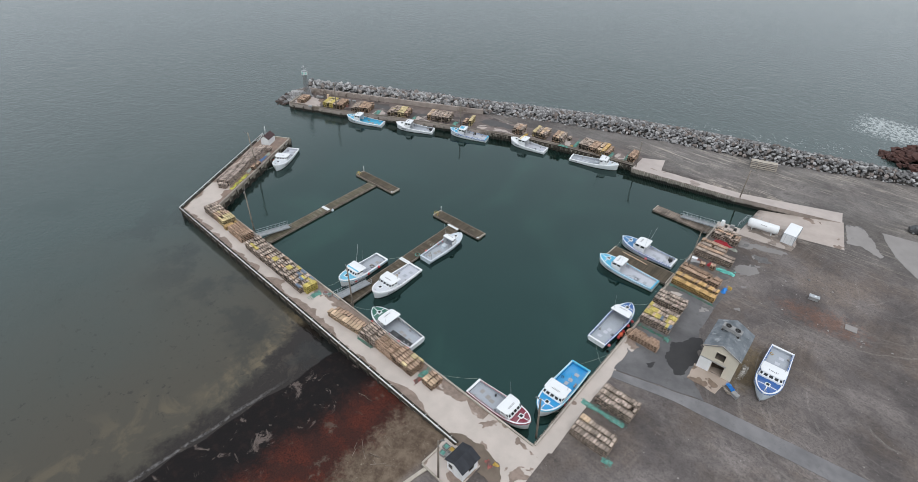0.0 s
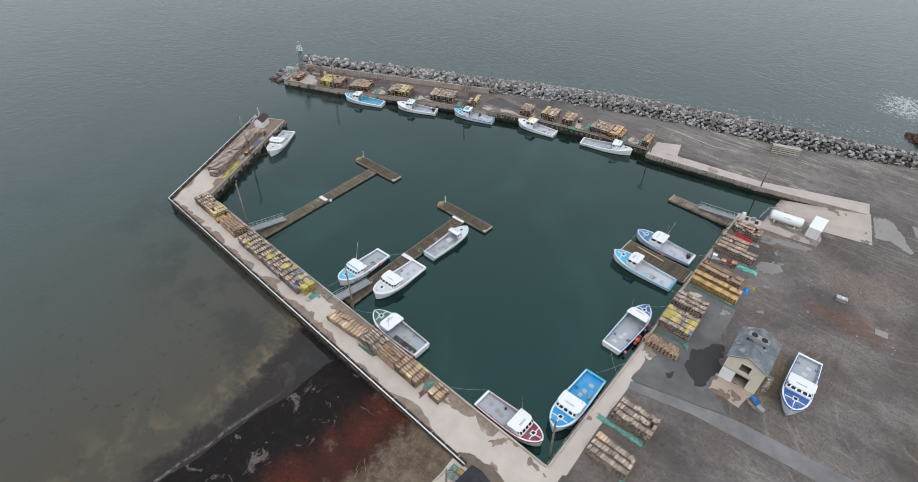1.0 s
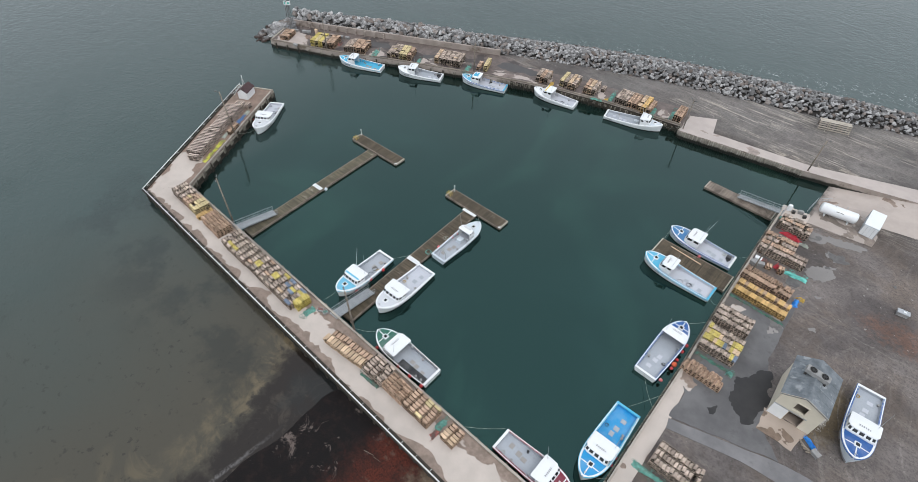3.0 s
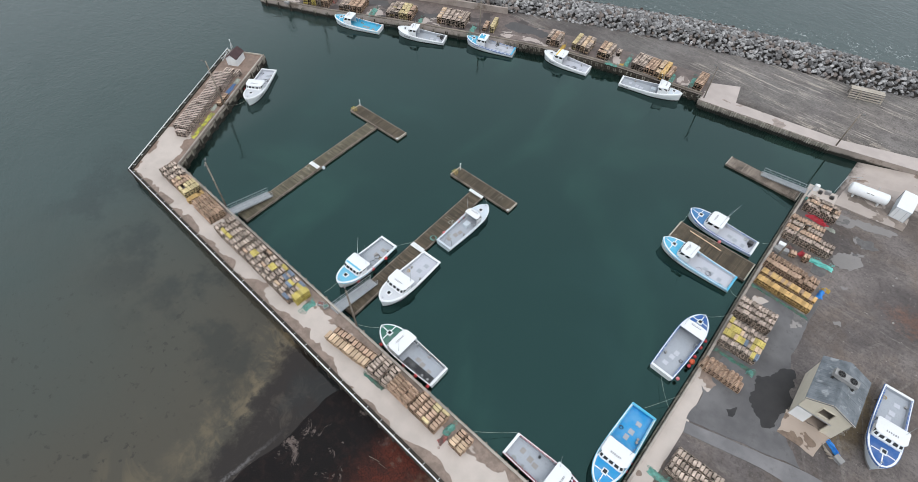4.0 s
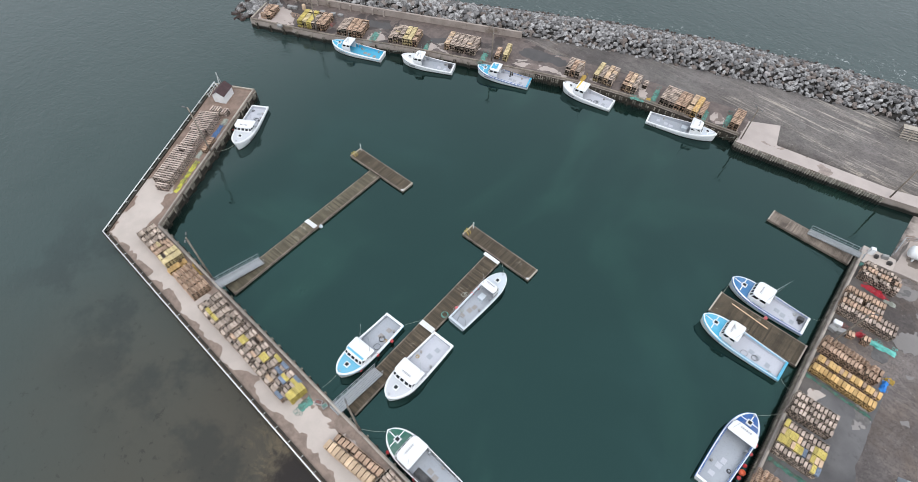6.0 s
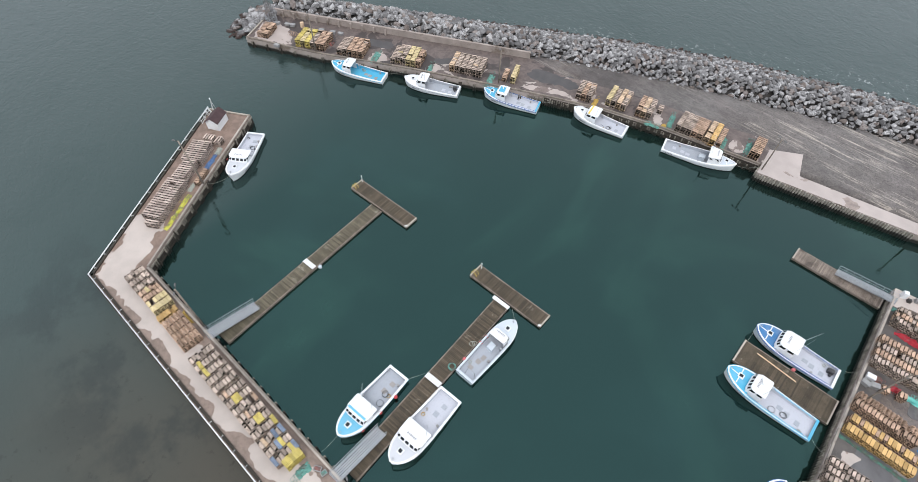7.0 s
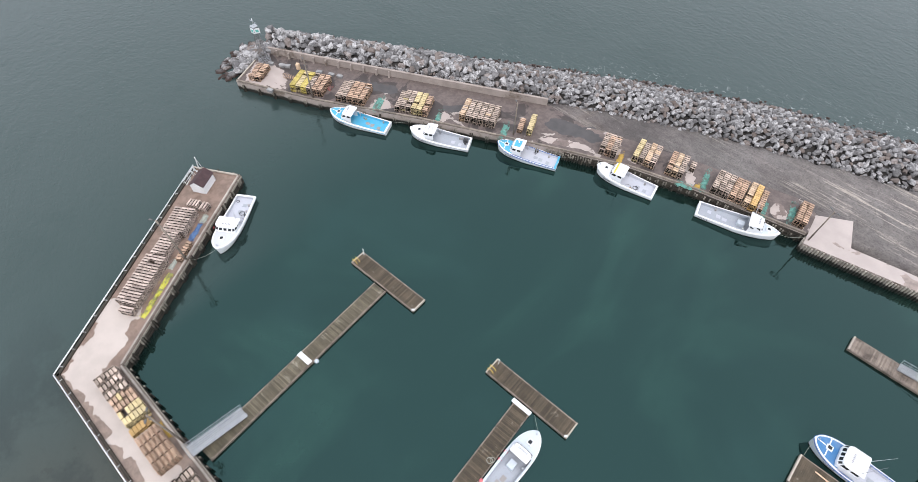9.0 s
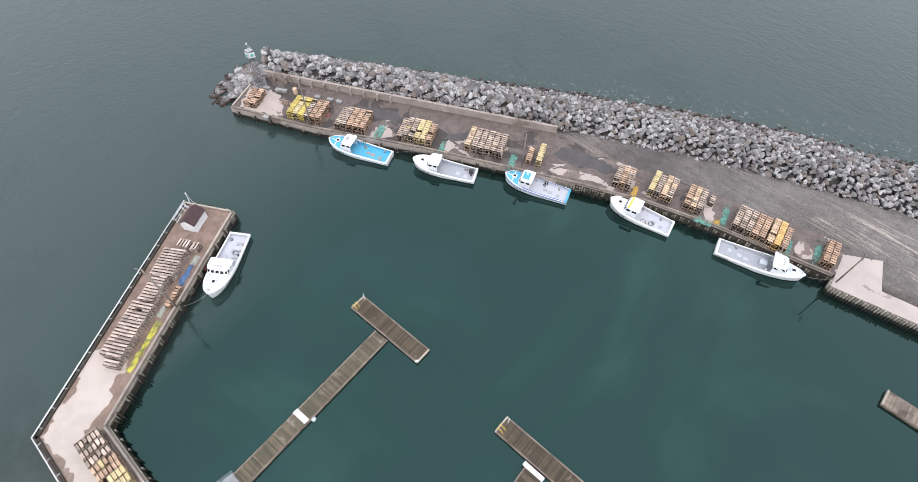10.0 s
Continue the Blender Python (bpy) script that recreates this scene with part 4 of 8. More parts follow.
slab("wet_patch", [(-111.4, 101.6), (-108.4, 105.2), (-107.8, 103.6), (-109.2, 100.9)], 0.010, DARK_WET, "dark wet concrete beside the traps", 34, 0.6, 0.3)
slab("pale_wharf_patch", [(-83.9, 116.4), (-81.8, 116.8), (-80.5, 114.4), (-81.5, 113.4)], 0.012, WHARF_PATCH, "pale bare concrete on the wharf", 24, 0.6, 0.3)
slab("pale_wharf_patch", [(-70.2, 118.4), (-69.0, 119.8), (-67.8, 117.4), (-68.2, 115.8)], 0.012, WHARF_PATCH, "pale bare concrete on the wharf", 25, 0.6, 0.3)
slab("pale_wharf_patch", [(-56.4, 121.6), (-56.0, 123.3), (-55.2, 123.5), (-54.6, 122.6), (-53.6, 121.9), (-53.3, 120.8), (-54.8, 120.0), (-56.0, 120.5)], 0.012, WHARF_PATCH, "pale bare concrete on the wharf", 30, 0.6, 0.2)
slab("pale_wharf_patch", [(-88.6, 115.2), (-86.8, 115.9), (-84.8, 116.7), (-82.6, 117.2), (-83.2, 117.9), (-86.2, 117.2), (-88.2, 116.4)], 0.014, WHARF_PATCH, "worn concrete beside the road", 26, 0.5, 0.25)
slab("wet_patch", [(-19.0, 112.6), (-17.4, 113.4), (-14.0, 112.4), (-13.6, 111.4), (-16.0, 111.8), (-18.4, 111.4)], 0.046, STAIN, "dark damp stain beneath the fuel tank", 27, 0.5, 0.3)
slab("wet_patch", [(-16.6, 62.9), (-15.4, 63.9), (-15.0, 62.9), (-15.8, 62.2)], 0.02, WET_ASPHALT, "small dark wet patch on the asphalt", 29, 0.4, 0.3)


slab("mud_patch", [(-30.2, 31.2), (-29.5, 32.6), (-28.3, 33.2), (-25.2, 33.9), (-21.9, 33.3), (-21.1, 32.7), (-20.3, 31.9), (-20.5, 30.4), (-23.3, 30.5), (-23.3, 31.3), (-27.0, 31.6)], 0.016, MUD_BROWN, "brown mud washed over the concrete beside the shack", 31, 0.7, 0.2)


# ---- kerbs, rails, fenders ----
def kerb_line(pts, inset, z, mat, label, w=0.26, h=0.24, step=4.2):
    """Kerb timbers end to end along an edge; they stand on short blocks."""
    base = thing("kerb", pose(0, 0, 0), label, "kerb", "quay kerbs", "structure")
    for a, b in zip(pts, pts[1:]):
        for p, head in along((*a, z), (*b, z), step):
            c, s = math.cos(radians(head)), math.sin(radians(head))
            n = max(1, round(math.dist(a, b) / step))
            length = math.dist(a, b) / n - 0.03
            part("timber", Shape().box(p.x - s * inset, p.y + c * inset, z + h / 2 + 0.02, length, w, h, head), mat, base)
    return base


def rail(pts, z, inset, label):
    """A white pipe rail on low brackets with a dark kerb before it."""
    base = thing("pipe_rail", pose(0, 0, 0), label, "railing", "pier rails", "structure")
    for a, b in zip(pts, pts[1:]):
        d = Vector((b[0] - a[0], b[1] - a[1], 0)).normalized()
        out = Vector((d.y, -d.x, 0))
        p, q = Vector((*a, z + 0.44)) + out * inset, Vector((*b, z + 0.44)) + out * inset
        part("pipe", Shape().rod(p, q, 0.09, n=10), RAIL_WHITE, base, smooth=True)
        for o, w, h in ((0.14, 0.20, 0.16), (-0.36, 0.32, 0.2)):
            part("kerb_timber", Shape().beam(Vector((*a, z + h / 2 + 0.01)) + out * (inset + o), Vector((*b, z + h / 2 + 0.01)) + out * (inset + o), w, h), TIMBER_DARK, base)
        for p, head in along((*a, z), (*b, z), 2.45):
            s = Shape().beam(p + out * (inset - 0.46) + Vector((0, 0, 0.30)), p + out * (inset + 0.1) + Vector((0, 0, 0.30)), 0.055, 0.05)
            s.box(*(p + out * (inset - 0.05) + Vector((0, 0, 0.14))), 0.1, 0.1, 0.34, head)
            part("bracket", s, RAIL_WHITE, base)


rail([PIER_OUT[0], PIER_OUT[1]], DECK, 0.02, "white pipe rail on brackets along the pier's outer edge")
rail([(-129.9, 61.7), PIER_OUT[0]], DECK, 0.02, "white pipe rail on brackets along the arm's outer edge")
kerb_line([(-28.0, 38.64), (-105.3, 37.0)], 0.2, DECK, KERB_QUAY, "weathered timber kerb along the pier's inner edge")
kerb_line([(-105.3, 37.0), (-122.9, 66.0)], 0.2, DECK, KERB_QUAY, "weathered timber kerb along the arm's inner edge")
kerb_line([(-122.9, 66.0), (-129.9, 61.7)], 0.2, DECK, TIMBER_PALE, "pale timber kerb at the arm's end")
kerb_line(QUAY_EDGE[::-1] + [(-28.0, 38.64)], 0.2, DECK + 0.008, KERB_QUAY, "weathered timber kerb along the quay")
kerb_line(WHARF_EDGE[::-1], -0.2, DECK + 0.004, TIMBER_GREY, "grey timber kerb along the wharf")
kerb_line([(-147.6, 86.3), (-144.1, 79.0)], 0.2, DECK + 0.004, TIMBER_PALE, "pale timber kerb at the wharf's end")


def pile_row(pts, step, out, label, r=0.15, top=0.0, mat=None, lean=0.02, z0=-3.4, seed=1):
    """Close-set fender piles before a quay face, each a little out of true."""
    rng = random.Random(seed)
    base = thing("fender_piles", pose(0, 0, 0), label, "piles", "fender piles", "structure")
    count = sum(max(1, round(math.dist(a, b) / step)) for a, b in zip(pts, pts[1:]))
    for a, b in zip(pts, pts[1:]):
        d = Vector((b[0] - a[0], b[1] - a[1], 0)).normalized()
        o = Vector((-d.y, d.x, 0)) * out
        for p, head in along((*a, 0), (*b, 0), step):
            q = p + o
            t = DECK + top + rng.uniform(-0.28, 0.06)
            part("pile", Shape().rod((q.x, q.y, z0), (q.x + rng.uniform(-lean, lean), q.y + rng.uniform(-lean, lean), t), r, r * rng.uniform(0.82, 1.0), 7), mat or TIMBER_FENDER, base, smooth=False)
    return base


pile_row(QUAY_EDGE, 0.42, 0.18, "close row of weathered timber fender piles on the quay face", 0.14, -0.22, seed=2)
pile_row([(-49.7, 120.0), (-49.6, 118.3)], 0.42, -0.18, "timber fender piles at the apron's end", 0.15, 0.0, PILE_PALE, seed=3)
pile_row(APRON_EDGE, 0.42, -0.18, "close row of pale timber fender piles on the wharf apron", 0.15, 0.02, PILE_PALE, seed=4)
pile_row([(-91.0, 106.7), (-83.4, 110.3)], 0.45, -0.2, "close row of timber piles on the wharf face", 0.15, -0.15, seed=5)


def fender_group(p, head, parent, rng, n=3, gap=0.38, top=0.35, r=0.15):
    c, s = math.cos(radians(head)), math.sin(radians(head))
    for i in range(n):
        k = (i - (n - 1) / 2) * gap
        x, y = p.x + c * k, p.y + s * k
        part("pile", Shape().rod((x, y, -3.4), (x, y, DECK + top + rng.uniform(-0.2, 0.15)), r, r * 0.9, 7), TIMBER_FENDER if rng.random() < 0.7 else TIMBER_DARK, parent)


def crib_face(a, b, out, label, step=2.7, n=3, seed=1, top=0.3, planks=True, pale=False):
    """A dark timber crib face with long wales and groups of fender piles."""
    rng = random.Random(seed)
    base = thing("timber_face", pose(0, 0, 0), label, "timber facing", "pier facings", "structure")
    d = Vector((b[0] - a[0], b[1] - a[1], 0)).normalized()
    o = Vector((-d.y, d.x, 0)) * (1 if out > 0 else -1)
    if planks:
        for z in (1.45, 1.05, 0.65, 0.25):
            part("wale", Shape().beam(Vector((*a, z)) + o * 0.07, Vector((*b, z)) + o * 0.07, 0.14, 0.3), TIMBER_WALE if pale and z > 1.3 else TIMBER_DARK, base)
    for p, head in along((*a, 0), (*b, 0), step):
        fender_group(p + o * 0.3, head, base, rng, n, top=top)


crib_face((-122.9, 66.0), (-105.3, 37.0), 1, "dark timber crib face of the arm with groups of fender piles", 2.6, 3, 11, 0.12, pale=True)
crib_face((-105.3, 37.0), (-22.0, 38.76), 1, "timber facing of the pier with single fender piles", 1.6, 1, 12, -0.55, pale=True)
crib_face((-122.9, 66.0), (-129.9, 61.7), -1, "timber facing at the arm's end", 2.4, 1, 13, 0.0)
for i, (a, b) in enumerate(zip(WHARF_EDGE, WHARF_EDGE[1:])):
    crib_face(a, b, -1, "timber fenders along the concrete wharf face", 3.0 if i < 4 else 1.3, 2 if i < 4 else 2, 20 + i, -0.42, i >= 4)


# outer face of the pier: dark posts under the rail
def outer_posts():
    base = thing("outer_face_posts", pose(0, 0, 0), "dark posts on the pier's outer concrete face", "posts", "", "structure")
    for a, b in ((PIER_OUT[0], PIER_OUT[1]), ((-129.9, 61.7), PIER_OUT[0])):
        for p, head in along((*a, 0), (*b, 0), 2.45):
            c, s = math.cos(radians(head)), math.sin(radians(head))
            part("post", Shape().box(p.x + s * 0.1, p.y - c * 0.1, 0.2, 0.3, 0.2, 2.9, head), TIMBER_DARK, base)


outer_posts()


# ---- breakwater wall and rock armour ----
def build_sea_wall():
    a, b = (Vector((*p, DECK)) for p in WALL_LINE)
    d = (b - a).normalized()
    head = math.degrees(math.atan2(d.y, d.x))
    base = thing("breakwater_wall", pose(0, 0, 0), "low weathered concrete wall with buttresses behind the wharf", "wall", "", "structure")
    n = 14
    for i in range(n):
        p = a.lerp(b, (i + 0.5) / n)
        part("panel", Shape().box(p.x, p.y, DECK + 0.7, (b - a).length / n - 0.03, 0.45, 1.4, head), CONC_WALL, base)
        if i > 9:
            continue
        q = a.lerp(b, (i + 0.9) * 0.046) + Vector((d.y, -d.x, 0)) * 0.45
        part("buttress", Shape().box(q.x, q.y, DECK + 0.62, 0.35, 0.6, 1.24, head, 0, 0.8), CONC_WALL, base)


build_sea_wall()


def line_at(line, k):
    """The place at share k of a polyline's parts."""
    f = k * (len(line) - 1)
    i = min(int(f), len(line) - 2)
    a, b = line[i], line[i + 1]
    return a[0] + (b[0] - a[0]) * (f - i), a[1] + (b[1] - a[1]) * (f - i)


def rock_height(w, k=1.0):
    """Height across the armour, from the land side (0) to the sea (1); behind the wall it starts higher."""
    low, crest = (DECK + 0.45, 4.0) if k < 0.145 else (DECK - 0.15, 3.5)
    return low + (crest - low) * min(1, w / 0.2) if w < 0.42 else crest - (crest + 1.0) * (w - 0.42) / 0.58


def boulder_mesh(rng, name, mat):
    """An angular quarried block: the hull of some points on a rounded box."""
    bm = bmesh.new()
    for _ in range(14):
        v = Vector((rng.gauss(0, 1), rng.gauss(0, 1), rng.gauss(0, 1))).normalized()
        r = rng.uniform(0.88, 1.14) / max(abs(v.x), abs(v.y), abs(v.z)) ** 0.5 * 0.88
        bm.verts.new((v.x * r, v.y * r * 0.82, v.z * r * 0.74))
    out = bmesh.ops.convex_hull(bm, input=bm.verts)
    bmesh.ops.delete(bm, geom=[g for g in out["geom_interior"] if isinstance(g, bmesh.types.BMVert)], context="VERTS")
    me = bpy.data.meshes.new(name)
    bm.to_mesh(me)
    bm.free()
    me.materials.append(mat)
    return me


def granite(name, islands):
    """Quarried granite: each block of its own grey, with veins, rust and a wet dark foot."""
    t = Tree(name)
    r = t.n.new("ShaderNodeNewGeometry").outputs["Random Per Island"] if islands else t.random()
    tone = t.math("FRACT", t.math("MULTIPLY", r, 7.31))
    c = t.mix(t.math("POWER", tone, 1.25), (0.135, 0.132, 0.131), (0.50, 0.495, 0.49))
    c = t.mix(t.math("MULTIPLY", t.ramp(t.noise(1.6, 7, 0.7, dist=1.0), 0.46, 0.56), 0.68), c, (0.092, 0.09, 0.09))
    c = t.mix(t.math("MULTIPLY", t.ramp(t.noise(1.1, 5, 0.65), 0.56, 0.66), 0.22), c, (0.52, 0.51, 0.50))
    c = t.mix(t.math("MULTIPLY", t.ramp(r, 0.80, 0.84), 0.5), c, (0.17, 0.12, 0.092))
    c = t.mix(t.math("MULTIPLY", t.ramp(t.noise(7, 4, 0.7), 0.56, 0.68), 0.5), c, (0.07, 0.066, 0.064))
    z = t.math("ADD", t.xyz()[2], t.math("MULTIPLY", t.noise(0.5, 4), 0.8))
    c = t.mix(t.ramp(z, 1.15, 0.55), c, (0.048, 0.033, 0.028))
    t.bump(t.noise(2.2, 6, 0.7), 0.9, 0.12)
    return t.done(c, 0.9, 0, 0.3)


BOULDER, BOULDER_FAR = granite("granite_boulder", False), granite("granite_boulders", True)


def build_breakwater():
    rng = random.Random(5)
    core = Shape()
    n, m = 90, 8
    pts = []
    for i in range(n + 1):
        a, b = line_at(ROCK_IN, i / n), line_at(ROCK_OUT, i / n)
        for j in range(m + 1):
            w = j / m * 1.12
            x, y = a[0] + (b[0] - a[0]) * w, a[1] + (b[1] - a[1]) * w
            pts.append((x, y, rock_height(w, i / n) - 0.9 + 0.4 * noise.noise((x * 0.5, y * 0.5, 3))))
    core.add(pts, [(i * (m + 1) + j, (i + 1) * (m + 1) + j, (i + 1) * (m + 1) + j + 1, i * (m + 1) + j + 1) for i in range(n) for j in range(m)])
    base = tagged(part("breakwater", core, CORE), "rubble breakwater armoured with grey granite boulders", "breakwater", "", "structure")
    kinds = [boulder_mesh(rng, "boulder", BOULDER) for _ in range(18)]
    rest = Shape()
    made = 0

    def lay(x, y, z, r, as_part=False, tip=0.45):
        nonlocal made
        me = kinds[rng.randrange(len(kinds))]
        at = Matrix.LocRotScale((x, y, z), Euler((rng.uniform(-tip, tip), rng.uniform(-tip, tip), rng.uniform(0, 6.3))), (r * rng.uniform(0.9, 1.25), r * rng.uniform(0.85, 1.1), r * rng.uniform(0.8, 1.1)))
        if as_part and made < 300:
            made += 1
            part("boulder", me, None, base, at=at)
        else:
            rest.add([at @ v.co for v in me.vertices], [tuple(p.vertices) for p in me.polygons])

    # blocks in staggered rows, larger out at the wharf's end, with small stones in the joints
    k, row = 0.0, 0
    while k < 1.0:
        a, b = line_at(ROCK_IN, k), line_at(ROCK_OUT, k)
        far = line_at(ROCK_IN, min(1.0, k + 0.01))
        pace = max(1.0, math.dist(a, far) / 0.01) if k < 0.985 else 30.0
        big = 1.0 if k < 0.13 else max(0.69, 1.0 - (k - 0.13) * 6)
        gap = 1.55 * big
        wide = math.dist(a, b)
        count = int(wide / gap)
        for j in range(count + 1):
            w = (j + 0.5 * (row % 2) + rng.uniform(-0.2, 0.2)) * gap / wide
            if k < 0.145 and w < 0.09:
                continue
            kk = min(1.0, max(0.0, k + rng.uniform(-0.22, 0.22) * gap / pace))
            a1, b1 = line_at(ROCK_IN, kk), line_at(ROCK_OUT, kk)
            x, y = a1[0] + (b1[0] - a1[0]) * w, a1[1] + (b1[1] - a1[1]) * w
            r = gap * rng.uniform(0.51, 0.73) * (0.75 if j == 0 else 1.0)
            lay(x, y, rock_height(w, kk) - 0.34 * gap + rng.uniform(-0.18, 0.22) * gap, r, -110 < x < -40 and w < 0.6)
        k += 0.86 * gap / pace
        row += 1
    for i in range(1500):
        k, w = rng.random(), rng.random() ** 1.25
        a, b = line_at(ROCK_IN, k), line_at(ROCK_OUT, k)
        x, y = a[0] + (b[0] - a[0]) * w, a[1] + (b[1] - a[1]) * w
        lay(x, y, rock_height(w, k) - 0.25 + rng.uniform(-0.3, 0.2), rng.uniform(0.2, 0.45))
    # small rubble between the wall and the large blocks
    for i in range(420):
        k, w = rng.random() * 0.145, rng.uniform(0.0, 0.12)
        a, b = line_at(ROCK_IN, k), line_at(ROCK_OUT, k)
        lay(a[0] + (b[0] - a[0]) * w, a[1] + (b[1] - a[1]) * w, DECK + 0.5 + 4 * w + rng.uniform(-0.2, 0.15), rng.uniform(0.2, 0.42))
    # round the wharf's outer end
    for i in range(210):
        ang = radians(rng.uniform(115, 262))
        d = rng.uniform(0.5, 9.5)
        x, y = -147.0 + d * math.cos(ang) * 0.9, 88.0 + d * math.sin(ang) * 1.1
        if y < 79.5 and x > -147.5:
            continue
        lay(x, y, max(-0.6, 2.7 - d * 0.36) + rng.uniform(-0.3, 0.3), rng.uniform(0.7, 1.4))
    tagged(part("boulders", rest, BOULDER_FAR, base), "", "", "", "stuff")


build_breakwater()


def build_red_rocks():
    rng = random.Random(8)
    s = Shape()
    kinds = [boulder_mesh(rng, "rock", RED_ROCK) for _ in range(5)]
    for i in range(620):
        d = rng.uniform(0.0, 36.0)
        half = min(10.5, 1.5 + 1.15 * d)
        side = rng.uniform(-1, 1)
        x, y = -6.5 + d, 179.0 + 0.5 * d + side * half
        k = min(1.0, d / 8.0) * (1 - 0.75 * abs(side) ** 2)
        me = kinds[i % 5]
        r = rng.uniform(0.5, 1.5) * (0.55 + 0.6 * k)
        at = Matrix.LocRotScale((x, y, rng.uniform(-0.4, 0.3) + 2.0 * k), Euler((0, 0, rng.uniform(0, 6.3))), (r * 1.2, r, r * 0.85))
        s.add([at @ v.co for v in me.vertices], [tuple(p.vertices) for p in me.polygons])
    tagged(part("red_rocks", s, RED_ROCK), "reddish sandstone ledges standing in the shallow sea", "rocks", "", "stuff")


build_red_rocks()


# ---- floating docks and gangways ----
def float_dock(at, length, width, mat, label, caps=True, pitch=0.215):
    """A floating dock along its own x from 0: body, side timbers, cross planks."""
    base = thing("floating_dock", at, label, "floating dock", "floating docks")
    part("pontoon", Shape().box(length / 2, 0, 0.1, length - 0.06, width - 0.3, 0.55), TIMBER_DARK, base)
    for y in (-1, 1):
        part("side_timber", Shape().box(length / 2, y * (width / 2 - 0.08), 0.27, length, 0.16, 0.40), TIMBER_OLD, base)
    n = int((length - 0.1) / pitch)
    plank = Shape().box(0, 0, 0, pitch - 0.022, width - 0.36, 0.05).mesh("plank", mat)
    for i in range(n):
        part("plank", plank, None, base, at=pose(0.08 + (i + 0.5) * (length - 0.16) / n, 0, 0.475, 0, 0, random.uniform(-0.3, 0.3)))
    if caps:
        for x in (0.1, length - 0.1):
            part("end_timber", Shape().box(x, 0, 0.32, 0.2, width, 0.40), TIMBER_PALE, base)
    return base


def gangway(a, b, width, label):
    """An aluminium gangway from a on the quay to b on the float, with hand rails on both sides."""
    a, b = Vector(a), Vector(b)
    d = b - a
    head = math.degrees(math.atan2(d.y, d.x))
    tilt = -math.degrees(math.asin(d.z / d.length))
    base = thing("gangway", pose(*a, 0, tilt, head), label, "gangway", "gangways")
    L = d.length
    for i in range(6):
        part("walk_bar", Shape().box(L / 2, (i - 2.5) * width / 6, 0.03, L, width / 6 - 0.07, 0.06), PALE_STEEL, base)
    n = int(L / 0.9)
    for i in range(n):
        part("tread", Shape().box((i + 0.5) * L / n, 0, 0.075, 0.05, width - 0.1, 0.03), PALE_STEEL, base)
    for y in (-width / 2, width / 2):
        s = Shape().rod((0, y, 1.0), (L, y, 1.0), 0.035, n=6).rod((0, y, 0.52), (L, y, 0.52), 0.025, n=6).box(L / 2, y, 0.1, L, 0.06, 0.2)
        for i in range(9):
            s.rod((L * i / 8, y, 0.0), (L * i / 8, y, 1.0), 0.028, n=6)
        part("handrail", s, PALE_STEEL, base)


float_dock(pose(-97.46, 69.35, 0, 0, 0, 3.3), 12.75, 2.5, PLANK, "brown planked cross float at the end of a dock")
float_dock(pose(-71.38, 70.55, 0, 0, 0, 2.2), 13.0, 2.5, PLANK, "brown planked cross float with pale end timbers")
F1A, F1B = (-88.6, 38.2), (-91.1, 68.3)


def long_float(a, b, width, joints, mats, label):
    """A row of floats end to end between two places."""
    d = Vector((b[0] - a[0], b[1] - a[1]))
    head = math.degrees(math.atan2(d.y, d.x))
    edges = [0.0] + joints + [1.0]
    for i, (k0, k1) in enumerate(zip(edges, edges[1:])):
        p = Vector(a) + d * k0
        float_dock(pose(p.x, p.y, -0.002 * i, 0, 0, head), d.length * (k1 - k0) - 0.03, width, mats[i % len(mats)], label, False)


long_float(F1A, F1B, 2.3, [0.52], [PLANK_MOSS, PLANK_MOSS], "weathered pale planked floating dock")
long_float((-62.6, 38.9), (-64.8, 69.2), 2.5, [0.5], [PLANK, PLANK], "brown planked floating dock")
float_dock(pose(-36.45, 86.25, 0, 0, 0, 1.2), 12.9, 4.1, PLANK, "broad brown planked float beside the quay")
float_dock(pose(-37.6, 107.8, 0, 0, 0, 0.8), 13.0, 2.6, TIMBER_OLD, "old grey planked float by the slipway")
gangway((-89.5, 36.9, DECK + 0.05), (-89.5, 44.3, 0.58), 1.5, "pale aluminium gangway with hand rails")
gangway((-63.1, 37.3, DECK + 0.05), (-63.6, 44.9, 0.58), 1.5, "pale aluminium gangway with hand rails")
gangway((-23.6, 108.1, DECK + 0.05), (-31.6, 108.5, 0.58), 1.2, "pale aluminium gangway by the slipway")


def white_plate(x, y, head, w, d):
    tagged(part("bridge_plate", Shape().box(0, 0, 0, w, d, 0.05), RAIL_WHITE, at=pose(x, y, 0.535, 0, 0, head)), "white bridging plate over a dock joint", "plate", "bridging plates")


white_plate(-90.0, 53.9, 95, 0.75, 2.2)
white_plate(-64.9, 69.0, 2, 2.9, 0.6)
white_plate(-63.7, 54.0, 94, 0.8, 2.4)


# ---- fishing boats ----
def half_beam(s, B, fine):
    """Half the beam at the gunwale: broad aft, drawn in to the stem."""
    aft = 0.86 + 0.14 * math.sin(math.pi * min(1.0, s / 0.9) * 0.55)
    if s <= 0.5:
        return B / 2 * aft
    k = (s - 0.5) / 0.5
    return B / 2 * aft * max(0.0, 1 - k ** fine) ** 0.7


